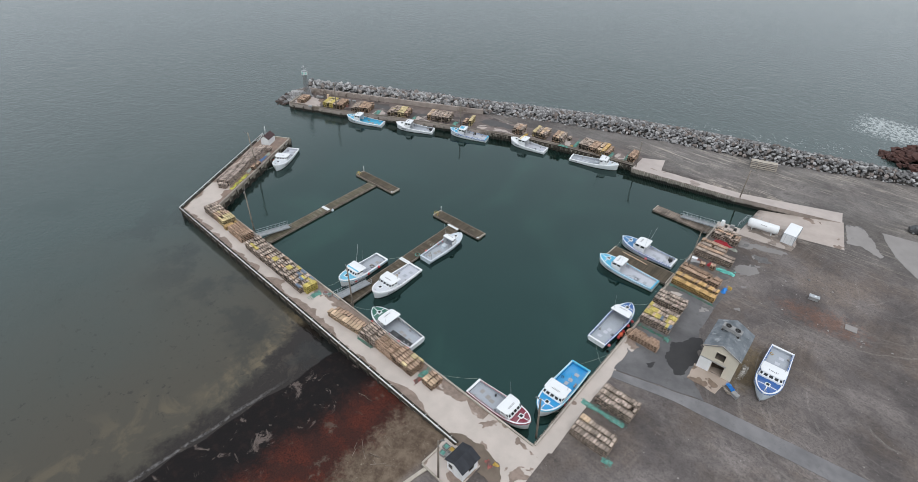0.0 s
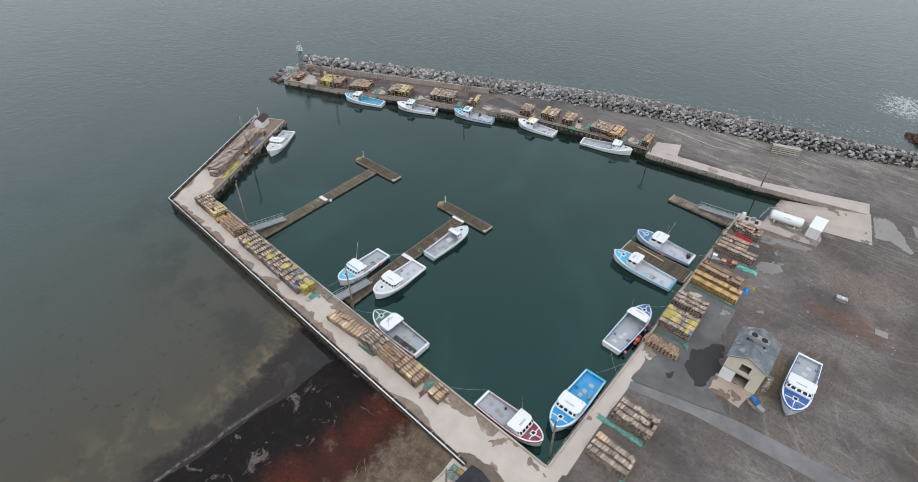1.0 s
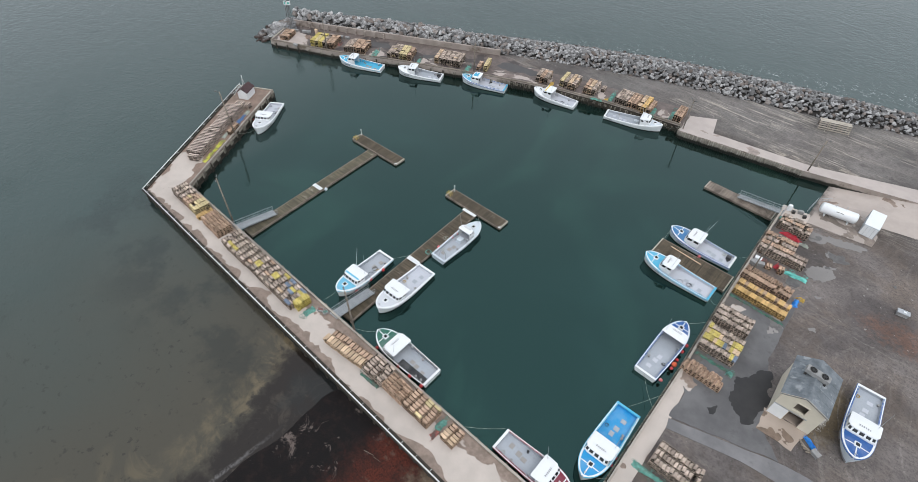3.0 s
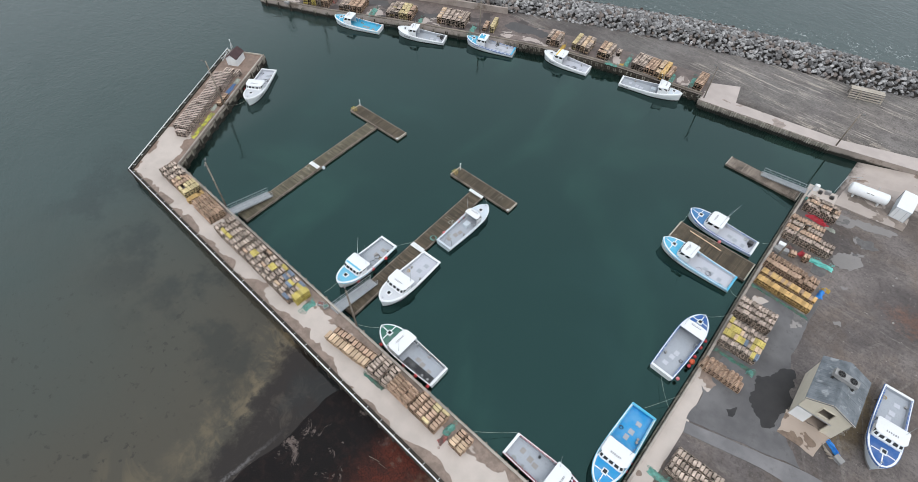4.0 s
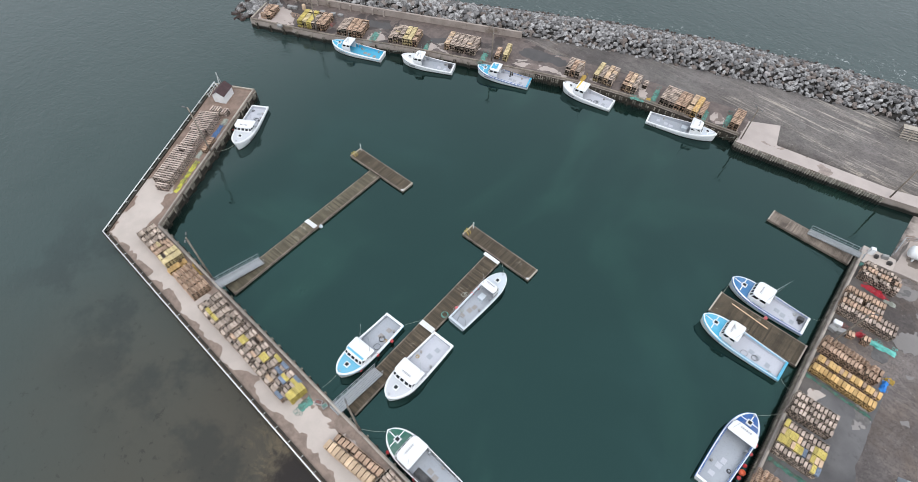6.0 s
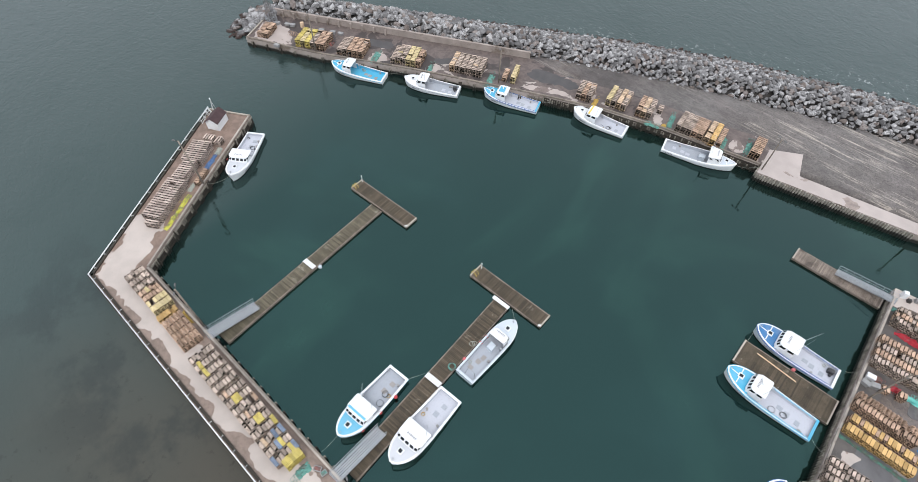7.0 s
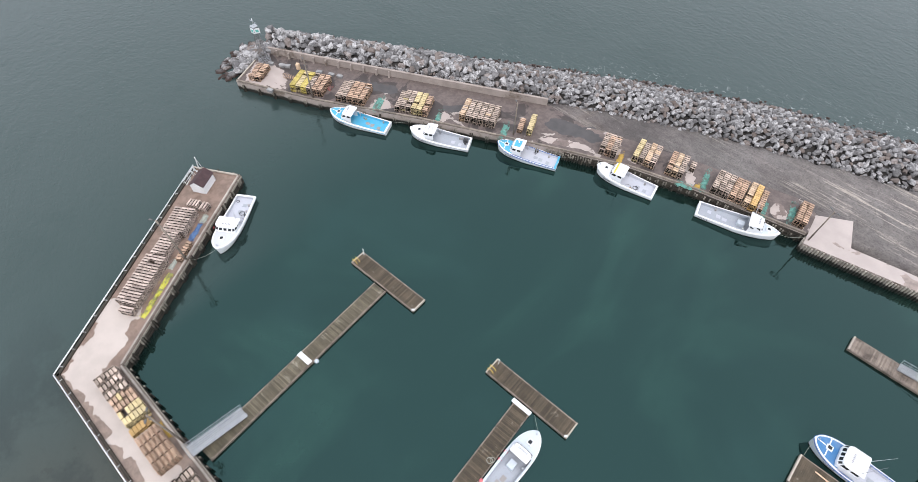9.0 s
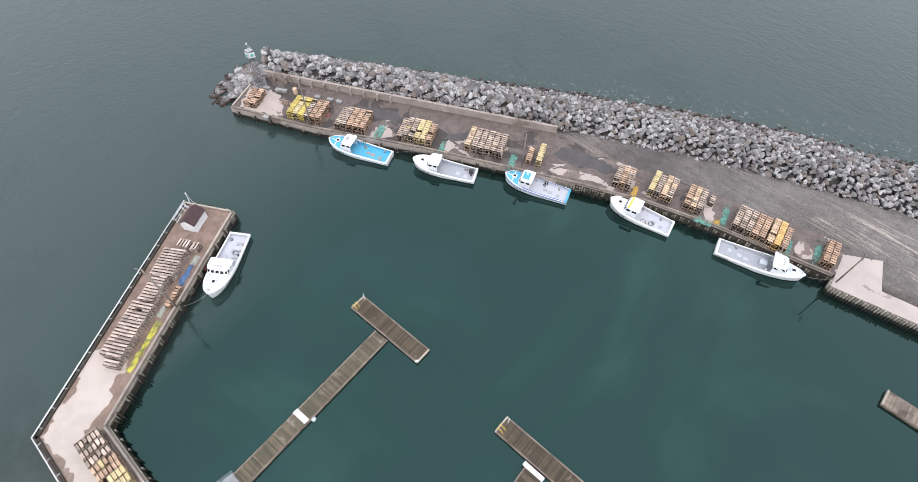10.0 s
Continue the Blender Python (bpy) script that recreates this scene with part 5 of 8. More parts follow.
def sheer(s, zs, zb):
    return zs + (zb - zs) * s ** 2.2


def boat(at, L, B=3.9, hull=None, deck=None, floor=None, trim=None, cap=None, roof=None, house=(0.52, 0.75), fine=3.5, label="", extras=(), zs=0.84, zb=1.85,
         house_w=0.84, house_h=1.14, stripe=None, stripe_w=0.4, antennas=1, round_roof=False, stern_cap=None, hatch=True, side_line=None, bottom=None, strips=True, mark=0.70):
    hull, deck, floor, cap, roof = hull or WHITE, deck or WHITE, floor or FLOOR_PALE, cap or WHITE, roof or WHITE
    base = thing("fishing_boat", at, label, "fishing boat", "fishing boats")
    st = [i / 26 for i in range(27)]
    st[-1] = 0.9985
    # hull skin
    s = Shape()
    rows = []
    for u in st:
        b, z = half_beam(u, B, fine), sheer(u, zs, zb)
        x = u * L
        rake = 0.35 * max(0.0, (u - 0.8) / 0.2)
        keel = -0.75 + 0.55 * max(0.0, (u - 0.82) / 0.18) ** 2
        flare = 0.90 - 0.25 * max(0.0, (u - 0.5) / 0.5)
        ring = []
        for side in (1, -1):
            pts = [(x, side * b, z), (x - rake * 0.25, side * b * 0.985, z * 0.62), (x - rake * 0.6, side * b * flare, 0.14), (x - rake * 0.9, side * b * flare * 0.86, -0.3), (x - rake, 0.0, keel)]
            ring.append(pts)
        rows.append(ring[0] + ring[1][-2::-1])
    k = len(rows[0])
    s.add([p for r in rows for p in r], [(i * k + j, i * k + j + 1, (i + 1) * k + j + 1, (i + 1) * k + j) for i in range(len(rows) - 1) for j in range(k - 1) if j < 2 or j > k - 4])
    s.add([p for r in rows for p in r], [(i * k + j, i * k + j + 1, (i + 1) * k + j + 1, (i + 1) * k + j) for i in range(len(rows) - 1) for j in range(2, k - 3)], 1)
    s.add(rows[0], [tuple(range(k))])
    s.add(rows[-1], [tuple(range(k - 1, -1, -1))])
    part("hull", s, (hull, bottom or BOTTOM), base, smooth=True)
    # rub rail along the sheer, and a colour line under it
    for name, drop, r, m in (("rub_rail", 0.05, 0.055, trim or WHITE), ("sheer_line", 0.22, 0.035, side_line or trim or cap)):
        for side in (1, -1):
            q = Shape()
            pts = [Vector((u * L, side * (half_beam(u, B, fine) * (1.0 if drop < 0.1 else 0.996) + 0.012), sheer(u, zs, zb) - drop)) for u in st]
            part(name, q.tube(pts, r), m, base)
    h0, h1 = house
    f0 = h1 - 0.04                      # where the foredeck begins
    # gunwale caps from the stern to the house, and the stern cap
    capw = 0.24
    for side in (1, -1):
        q = Shape()
        us = [u for u in st if u <= f0 + 0.04]
        pts = []
        for u in us:
            b, z = half_beam(u, B, fine), sheer(u, zs, zb)
            pts += [(u * L, side * b, z + 0.03), (u * L, side * (b - capw), z + 0.03), (u * L, side * (b - capw), z - 0.08), (u * L, side * b, z - 0.08)]
        q.add(pts, [(4 * i + j, 4 * i + (j + 1) % 4, 4 * i + 4 + (j + 1) % 4, 4 * i + 4 + j) for i in range(len(us) - 1) for j in range(4)] + [(0, 1, 2, 3)])
        part("gunwale", q, cap, base)
        if trim:
            q = Shape()
            pts = []
            for u in us:
                b, z = half_beam(u, B, fine), sheer(u, zs, zb)
                pts += [(u * L, side * (b - 0.12), z + 0.038), (u * L, side * (b - 0.21), z + 0.038)]
            q.add(pts, [(2 * i, 2 * i + 1, 2 * i + 3, 2 * i + 2) for i in range(len(us) - 1)])
            part("gunwale_stripe", q, trim, base)
    b0 = half_beam(0, B, fine)
    part("stern_cap", Shape().box(0.17, 0, zs - 0.02, 0.34, 2 * b0 - 0.02, 0.12), stern_cap or cap, base)
    # cockpit: sole and inner sides
    q = Shape()
    us = [0.03] + [u for u in st if 0.03 < u <= f0] + [f0]
    pts = []
    for u in us:
        b, z = half_beam(u, B, fine) - capw, sheer(u, zs, zb)
        pts += [(u * L, b, z), (u * L, b - 0.03, 0.42), (u * L, -b + 0.03, 0.42), (u * L, -b, z)]
    n = len(us)
    q.add(pts, [(4 * i + j, 4 * i + 4 + j, 4 * i + 5 + j, 4 * i + 1 + j) for i in range(n - 1) for j in range(3)] + [(0, 1, 2, 3), (4 * n - 1, 4 * n - 2, 4 * n - 3, 4 * n - 4)])
    part("cockpit", q, floor, base)
    # foredeck with a toe rail, a coloured panel and a hatch
    def fore(lo, shrink, lift, m, name, camber=0.12, aft_cut=0.0):
        us = [f0 + lo] + [u for u in st if f0 + lo < u] + []
        q, pts, c = Shape(), [], 6
        for u in us:
            b, z = max(0.0, half_beam(u, B, fine) - shrink), sheer(u, zs, zb)
            full = half_beam(u, B, fine) or 1
            for j in range(c + 1):
                y = -b + 2 * b * j / c
                pts.append((u * L - (shrink * 0.9 if u > 0.97 else 0), y, z + lift + camber * (1 - (y / full) ** 2)))
        q.add(pts, [(i * (c + 1) + j, (i + 1) * (c + 1) + j, (i + 1) * (c + 1) + j + 1, i * (c + 1) + j + 1) for i in range(len(us) - 1) for j in range(c)])
        part(name, q, m, base, smooth=True)
    fore(0.0, 0.0, 0.0, cap if deck is not WHITE else WHITE, "foredeck")
    if deck is not WHITE:
        fore(0.0, 0.24, 0.014, deck, "deck_panel")
    if deck is not WHITE and strips:
        part("deck_strip", Shape().beam(((h1 + 1.0) / 2 * L, 0, sheer((h1 + 1.0) / 2, zs, zb) + 0.15), (0.97 * L, 0, sheer(0.97, zs, zb) + 0.14), 0.13, 0.03), WHITE, base)
        um = (h1 + 1.0) / 2 - 0.02
        bb = half_beam(um, B, fine) - 0.3
        part("deck_strip", Shape().beam((um * L, -bb, sheer(um, zs, zb) + 0.1), (um * L, 0, sheer(um, zs, zb) + 0.15), 0.13, 0.03).beam((um * L, 0, sheer(um, zs, zb) + 0.15), (um * L, bb, sheer(um, zs, zb) + 0.1), 0.13, 0.03), WHITE, base)
    if hatch:
        um = (h1 + 1.0) / 2 - 0.03
        hz = sheer(um, zs, zb) + 0.14
        hx = um * L
        hatch_ob = part("hatch", Shape().box(hx, 0, hz + 0.06, 0.78, 0.74, 0.18, 0, 0, 0.92), WHITE, base)
        part("hatch_glass", Shape().box(hx, 0, hz + 0.16, 0.46, 0.44, 0.04), GLASS, hatch_ob)
    zt = sheer(1.0, zs, zb)
    part("bow_bitt", Shape().rod((0.955 * L, 0, zt - 0.1), (0.955 * L, 0, zt + 0.35), 0.06, n=6).rod((0.955 * L, -0.18, zt + 0.22), (0.955 * L, 0.18, zt + 0.22), 0.03, n=5), PALE_STEEL, base)
    # wheelhouse: sides, raked front, posts and panes
    x0, x1 = h0 * L, h1 * L
    w0 = B * house_w / 2
    w1 = min(w0, half_beam(h1, B, fine) - 0.22)
    zf, zr = 0.42, sheer(h0, zs, zb) + house_h
    low = zr - 0.12 - 0.36 * house_h
    q = Shape()
    xa = x0 + (0.3 if house_w > 0.8 else 0.1) * (x1 - x0)
    prof = [(xa, w0), (x1 - 0.05, w1 + 0.05), (x1 + 0.12, w1 * 0.72), (x1 + 0.12, -w1 * 0.72), (x1 - 0.05, -w1 - 0.05), (xa, -w0)]
    n = len(prof)
    top = [(xa, w0 * 0.94), (x1 - 0.42, w1 * 0.92), (x1 - 0.30, w1 * 0.66), (x1 - 0.30, -w1 * 0.66), (x1 - 0.42, -w1 * 0.92), (xa, -w0 * 0.94)]
    q.add([(x, y, zf) for x, y in prof] + [(x, y, low) for x, y in prof] + [(x, y, zr) for x, y in top],
          [(j * n + i, j * n + (i + 1) % n, (j + 1) * n + (i + 1) % n, (j + 1) * n + i) for j in (0, 1) for i in range(n - 1)] + [tuple(range(2 * n, 3 * n))])
    house_ob = part("wheelhouse", q, WHITE, base)

    def pane(p0, p1, t0, t1, count, name):
        """Dark panes set into one upper wall between its lower and upper edges."""
        p0, p1, t0, t1 = Vector(p0), Vector(p1), Vector(t0), Vector(t1)
        nrm = (p1 - p0).cross(t0 - p0).normalized() * 0.012
        mid = (p0 + p1 + t0 + t1) / 4
        if nrm.dot(mid - Vector(((xa + x1) / 2 - 0.3, 0, mid.z))) < 0:
            nrm = -nrm
        for i in range(count):
            a, b = (i + 0.16) / count, (i + 0.84) / count
            lo0, lo1, hi0, hi1 = p0.lerp(p1, a), p0.lerp(p1, b), t0.lerp(t1, a), t0.lerp(t1, b)
            quad = [lo0.lerp(hi0, 0.22), lo1.lerp(hi1, 0.22), lo1.lerp(hi1, 0.8), lo0.lerp(hi0, 0.8)]
            part(name, Shape().add([v + nrm for v in quad] + [v - nrm for v in quad], [(0, 1, 2, 3), (7, 6, 5, 4), (0, 4, 5, 1), (1, 5, 6, 2), (2, 6, 7, 3), (3, 7, 4, 0)]), GLASS, house_ob)
    for i, c in ((0, 2), (1, 1), (2, 3), (3, 1), (4, 2)):
        a, b = prof[i], prof[i + 1]
        pane((*a, low), (*b, low), (*top[i], zr), (*top[i + 1], zr), c, "window_pane")
    # roof slab with rounded edges, its marks and gear
    q = Shape()
    ov = 0.16 if house_w > 0.8 else 0.09
    fx = x1 - 0.18
    outline = [(x0, w0 + ov - 0.15), (x0 + 0.12, w0 + ov), (fx - 0.5, w1 + ov), (fx - 0.08, w1 * 0.8 + ov), (fx, w1 * 0.5), (fx, -w1 * 0.5), (fx - 0.08, -w1 * 0.8 - ov), (fx - 0.5, -w1 - ov), (x0 + 0.12, -w0 - ov), (x0, -w0 - ov + 0.15)]
    n = len(outline)
    cx = sum(p[0] for p in outline) / n
    levels = ((0.0, 0.985), (0.05, 1.0), (0.09, 0.985), (0.14, 0.86 if not round_roof else 0.9), (0.17 if not round_roof else 0.3, 0.55))
    pts = [(cx + (x - cx) * g, y * g, zr + h) for h, g in levels for x, y in outline]
    q.add(pts, [(j * n + i, j * n + (i + 1) % n, (j + 1) * n + (i + 1) % n, (j + 1) * n + i) for j in range(len(levels) - 1) for i in range(n)] + [tuple(range(n - 1, -1, -1)), tuple(range((len(levels) - 1) * n, len(levels) * n))])
    roof_ob = part("roof", q, roof, base, smooth=False)
    tz = zr + 0.18
    if stripe:
        part("roof_stripe", Shape().box(fx - 0.3 - stripe_w / 2, 0, zr + 0.15, stripe_w, 2 * w1 * (0.95 if stripe_w < 1 else 0.62), 0.05), stripe, roof_ob, "coloured stripe across the roof")
    else:
        for i in range(6):
            part("registration_mark", Shape().box(cx + 0.25, (i - 2.5) * 0.24, tz + (0.13 if round_roof else 0), 0.26, 0.09 if i % 2 else 0.13, 0.02), BLACK_FADED, roof_ob)
    for i in range(antennas):
        y = w0 * (0.8 - 1.2 * i)
        part("antenna", Shape().rod((x0 + 0.5, y, zr), (x0 + 0.1 - 0.5 * i, y, zr + 2.4 + 0.9 * antennas), 0.028, 0.014, 5), WHITE if i else PALE_STEEL, roof_ob)
    if house_w < 0.72:
        part("radar", Shape().rod((cx + 0.1, -w0 * 0.35, tz - 0.06), (cx + 0.1, -w0 * 0.35, tz + 0.12), 0.06, n=6).box(cx + 0.1, -w0 * 0.35, tz + 0.16, 0.16, 0.9, 0.1, 25), WHITE, roof_ob)
    # cockpit gear
    for i, (u, y, a, b) in enumerate(((0.16, 0.35, 0.62, 0.7), (0.28, 0.1, 0.7, 0.7), (0.36, -0.1, 0.75, 0.6))):
        if "hatches" in extras or i < 2:
            part("sole_hatch", Shape().box(u * L, y, 0.43, a, b, 0.05), TAN_HATCH if "tan" in extras else FLOOR_GREY if floor is not FLOOR_GREY else FLOOR_PALE, base)
    part("hauler", Shape().rod((h0 * L - 0.35, -(B / 2 - 0.55), 0.5), (h0 * L - 0.35, -(B / 2 - 0.55), 1.35), 0.07, n=6).rod((h0 * L - 0.45, -(B / 2 - 0.52), 1.25), (h0 * L - 0.25, -(B / 2 - 0.52), 1.25), 0.2, n=10), PALE_STEEL, base)
    if "coil" in extras:
        part("rope_coil", Shape().ring((0.3 * L, 0.5, 0.5), 0.42, 0.03).ring((0.3 * L + 0.1, 0.55, 0.53), 0.36, 0.03), BLACK_PAINT, base)
        part("rope_coil", Shape().ring((0.42 * L, 0.8, 0.5), 0.45, 0.028), BLACK_PAINT, base)
    # a thin black strip along one side of the sole
    if "mat" in extras:
        part("sole_strip", Shape().box(0.27 * L, B / 2 - 0.98, 0.46, 0.44 * L, 1.05, 0.04), BLACK_PAINT, base, "black strip along one side of the sole")
    if "engine_box" in extras:
        part("engine_box", Shape().box(h0 * L - 0.75, 0.1, 0.72, 1.1, 0.95, 0.6, 0, 0, 0.94), OFF_WHITE, base)
    if "bin" in extras:
        part("bait_bin", Shape().box(0.09 * L, -0.7, 0.72, 0.8, 0.6, 0.6, 8).ball((0.09 * L - 0.1, -0.1, 0.6), 0.22, 8), BLACK_PAINT, base)
    if "hoop" in extras:
        part("stern_hoop", Shape().rod((0.6, -1.2, 0.9), (0.9, -1.0, 2.0), 0.04, n=5).rod((0.9, -1.0, 2.0), (0.9, 0.1, 2.0), 0.04, n=5).rod((0.6, 0.3, 0.5), (0.9, 0.1, 2.0), 0.04, n=5), PALE_STEEL, base)
    rng = random.Random(int(L * 100 + B * 10 + at.translation.x))
    for _ in range(rng.randint(1, 3)):
        u, y = rng.uniform(0.08, h0 - 0.08), rng.choice((-1, 1)) * (B / 2 - rng.uniform(0.62, 0.85))
        part("bucket", Shape().rod((u * L, y, 0.43), (u * L, y, 0.43 + rng.uniform(0.25, 0.42)), 0.15, 0.18, 9), rng.choice((BLACK_PAINT, GREY_BOX, GREY_BOX, TAN_HATCH)), base)
    u, y = rng.uniform(0.1, h0 - 0.1), rng.choice((-1, 1)) * (B / 2 - 0.8)
    part("rope_coil", Shape().ring((u * L, y, 0.46), 0.24, 0.03).ring((u * L + 0.06, y, 0.5), 0.2, 0.03), rng.choice((ROPE, NET_OCHRE, BLACK_PAINT)), base)
    for side in (1, -1):
        pts = [Vector((u * L, side * (half_beam(u, B, fine) - capw - 0.01), sheer(u, zs, zb) + 0.02)) for u in st if 0.03 < u <= f0]
        part("coaming_edge", Shape().tube(pts, 0.03), trim or FLOOR_GREY, base)
    for u in (0.06, 0.5):
        for side in (1, -1):
            y = side * (half_beam(u, B, fine) - 0.17)
            part("cleat", Shape().box(u * L + 0.12, y, sheer(u, zs, zb) + 0.08, 0.26, 0.05, 0.05).box(u * L + 0.12, y, sheer(u, zs, zb) + 0.05, 0.08, 0.05, 0.06), PALE_STEEL, base)
    for i in range(6):
        for side in (1, -1):
            u = mark + 0.022 * i
            part("registration_mark", Shape().box(u * L, side * (half_beam(u, B, fine) * 0.985 + 0.03), sheer(mark, zs, zb) * 0.66, 0.14, 0.05, 0.26, -18 * side if mark > 0.5 else 3 * side), BLACK_FADED, base)
    return base


BLACK_FADED = painted("faded_black_lettering", (0.20, 0.20, 0.22), 0.6)


def moored(stern, bow, **kw):
    L = math.hypot(bow[0] - stern[0], bow[1] - stern[1])
    head = math.degrees(math.atan2(bow[1] - stern[1], bow[0] - stern[0]))
    return boat(pose(stern[0], stern[1], kw.pop("z", 0.0), 0, 0, head), L, **kw)


moored((-114.87, 91.43), (-125.24, 86.61), B=3.7, deck=CYAN, floor=CYAN, trim=None, extras=("hatches", "tan"), house=(0.57, 0.76), house_w=0.70, house_h=1.34, label="white fishing boat with a cyan deck and cockpit", side_line=CYAN)
moored((-101.5, 98.77), (-111.35, 93.58), B=3.7, floor=FLOOR_GREY, house=(0.56, 0.75), house_w=0.70, house_h=1.34, label="plain white fishing boat with a grey cockpit", extras=("bin",), side_line=FLOOR_GREY)
moored((-87.5, 106.07), (-97.85, 101.98), B=3.7, deck=CYAN, trim=NAVY, floor=FLOOR_PALE, stern_cap=CYAN, stripe=CYAN, stripe_w=1.1, house=(0.56, 0.76), house_w=0.70, house_h=1.34, extras=("hatches",), label="white fishing boat with a cyan foredeck and roof panel")
moored((-71.79, 112.13), (-82.09, 109.87), B=3.7, floor=FLOOR_PALE, stripe=YELLOW_PAINT, house_w=0.74, house_h=1.4, stripe_w=0.3, extras=("coil",), label="white fishing boat with a yellow stripe on its roof")
moored((-65.1, 114.2), (-53.0, 117.6), B=3.7, floor=FLOOR_GREY, deck=OFF_WHITE, round_roof=True, house=(0.61, 0.79), house_w=0.80, house_h=1.35, label="long white fishing boat with a domed wheelhouse", extras=("hatches", "engine_box"), antennas=2, fine=2.2, mark=0.05)
moored((-119.4, 64.5), (-112.8, 55.2), B=3.7, deck=DECK_GREY, strips=False, floor=FLOOR_PALE, house=(0.50, 0.70), label="white fishing boat moored at the pier arm", extras=("coil",))
moored((-67.6, 51.6), (-66.7, 40.7), B=3.7, deck=PALE_CYAN, trim=None, floor=FLOOR_GREY, stripe=PALE_CYAN, stripe_w=0.3, extras=("coil", "tan"), label="white fishing boat with a pale blue foredeck", side_line=CYAN, strips=False, antennas=2)
moored((-60.6, 54.2), (-59.8, 43.0), B=3.9, deck=DECK_GREY, strips=False, floor=FLOOR_PALE, label="clean white fishing boat beside a float")
moored((-61.0, 57.0), (-61.3, 67.8), B=3.3, hull=OFF_WHITE, deck=OFF_WHITE, strips=False, cap=OFF_WHITE, floor=FLOOR_GREY, house=(0.60, 0.74), house_w=0.72, house_h=1.2, fine=3.8, extras=("engine_box", "hatches", "tan", "hoop"), label="grey-white open fishing boat with a small cabin", zb=1.5)
moored((-45.8, 40.9), (-56.7, 40.4), B=3.9, deck=GREEN, trim=BLACK_PAINT, floor=FLOOR_GREY, extras=("hatches", "tan", "mat"), label="white fishing boat with a dark green foredeck")
moored((-25.0, 91.1), (-36.5, 90.6), B=3.9, hull=OFF_WHITE, deck=MID_BLUE, trim=NAVY, floor=FLOOR_PALE, extras=("hatches", "bin"), antennas=2, label="pale grey fishing boat with a blue foredeck", house=(0.49, 0.73), house_w=0.74, house_h=1.5)
moored((-24.5, 82.3), (-36.6, 82.0), B=3.9, deck=CYAN, trim=CYAN, floor=FLOOR_PALE, stern_cap=CYAN, extras=("hatches", "coil"), label="white fishing boat with a cyan foredeck and stern", house=(0.55, 0.74), house_w=0.70, house_h=1.4)
moored((-25.0, 62.2), (-24.9, 73.6), B=3.8, deck=NAVY, trim=NAVY, floor=FLOOR_GREY, extras=("hatches",), label="white fishing boat with a navy foredeck", house=(0.61, 0.79), house_w=0.88)
moored((-23.8, 56.0), (-23.2, 43.9), B=3.9, deck=SKY_BLUE, cap=WHITE, trim=CYAN, floor=SKY_BLUE, stern_cap=CYAN, extras=("hatches",), label="white fishing boat with a bright blue deck and cockpit", house=(0.52, 0.74))
moored((-33.6, 41.0), (-22.9, 41.3), B=3.7, deck=MAROON, trim=MAROON, floor=FLOOR_GREY, extras=("hatches", "tan"), label="white fishing boat with a maroon foredeck", house=(0.54, 0.76))
moored((-1.6, 79.4), (-0.8, 67.2), z=DECK + 0.78, B=3.9, hull=OFF_WHITE, deck=NAVY, trim=NAVY, floor=FLOOR_GREY, extras=("hatches",), bottom=GREY_BOX, label="grey-white fishing boat standing ashore on blocks", house=(0.50, 0.70))
for i, (x, y) in enumerate(((-2.6, 77.5), (-0.4, 77.6), (-2.3, 71.5), (0.1, 71.7))):
    tagged(part("boat_stand", Shape().rod((x - 0.5, y, DECK - 0.03), (x, y, DECK + 0.75), 0.05, n=6).rod((x + 0.5, y, DECK - 0.03), (x, y, DECK + 0.75), 0.05, n=6).rod((x, y + 0.5, DECK - 0.03), (x, y, DECK + 0.75), 0.05, n=6).box(x, y, DECK + 0.78, 0.4, 0.4, 0.08), DARK_STEEL), "steel stand propping the boat ashore", "boat stand", "boat stands")
for y in (78.4, 74.0, 70.0):
    tagged(part("keel_block", Shape().box(-1.25 + 0.02 * y - 1.45, y, DECK + 0.0, 1.2, 0.35, 0.14).box(-1.25 + 0.02 * y - 1.45, y, DECK + 0.11, 0.7, 0.3, 0.1), TIMBER_GREY), "timber block under the boat's keel", "block", "keel blocks")


# ---- lobster traps ----
TL, TW, TH = 1.06, 0.42, 0.37


def square_trap(name, lath, cover=0.62, broad=0.08):
    """A slatted wooden trap: sills, end frames, laths and a near-black fill for the netting and shade inside; the hatch
    end stays open on one side.
    """
    s = Shape()
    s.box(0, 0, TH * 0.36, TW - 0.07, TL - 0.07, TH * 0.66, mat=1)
    for y in (-TL / 2 + 0.03, 0.0, TL / 2 - 0.03):
        s.box(0, y, 0.02, TW, 0.03, 0.03)
        s.box(0, y, TH - 0.03, TW - 0.1, 0.035, 0.03)
        for x in (-TW / 2 + 0.025, TW / 2 - 0.025):
            s.box(x, y, TH / 2, 0.02, 0.02, TH - 0.06)
    for i in range(4):
        x = (i - 1.5) * broad
        reach = TL * min(0.97, cover + 0.07 if i > 1 else cover)
        s.box(x, (reach - TL) / 2 + 0.05, TH + 0.002, broad - 0.007, reach, 0.02)
    for x in (-TW / 2, TW / 2):
        s.box(x, 0, 0.17, 0.02, TL, 0.018)
    for y in (-TL / 2, TL / 2):
        s.box(0, y, 0.2, TW - 0.06, 0.02, 0.018)
    return s.mesh(name, lath, TRAP_NET_SHADE)


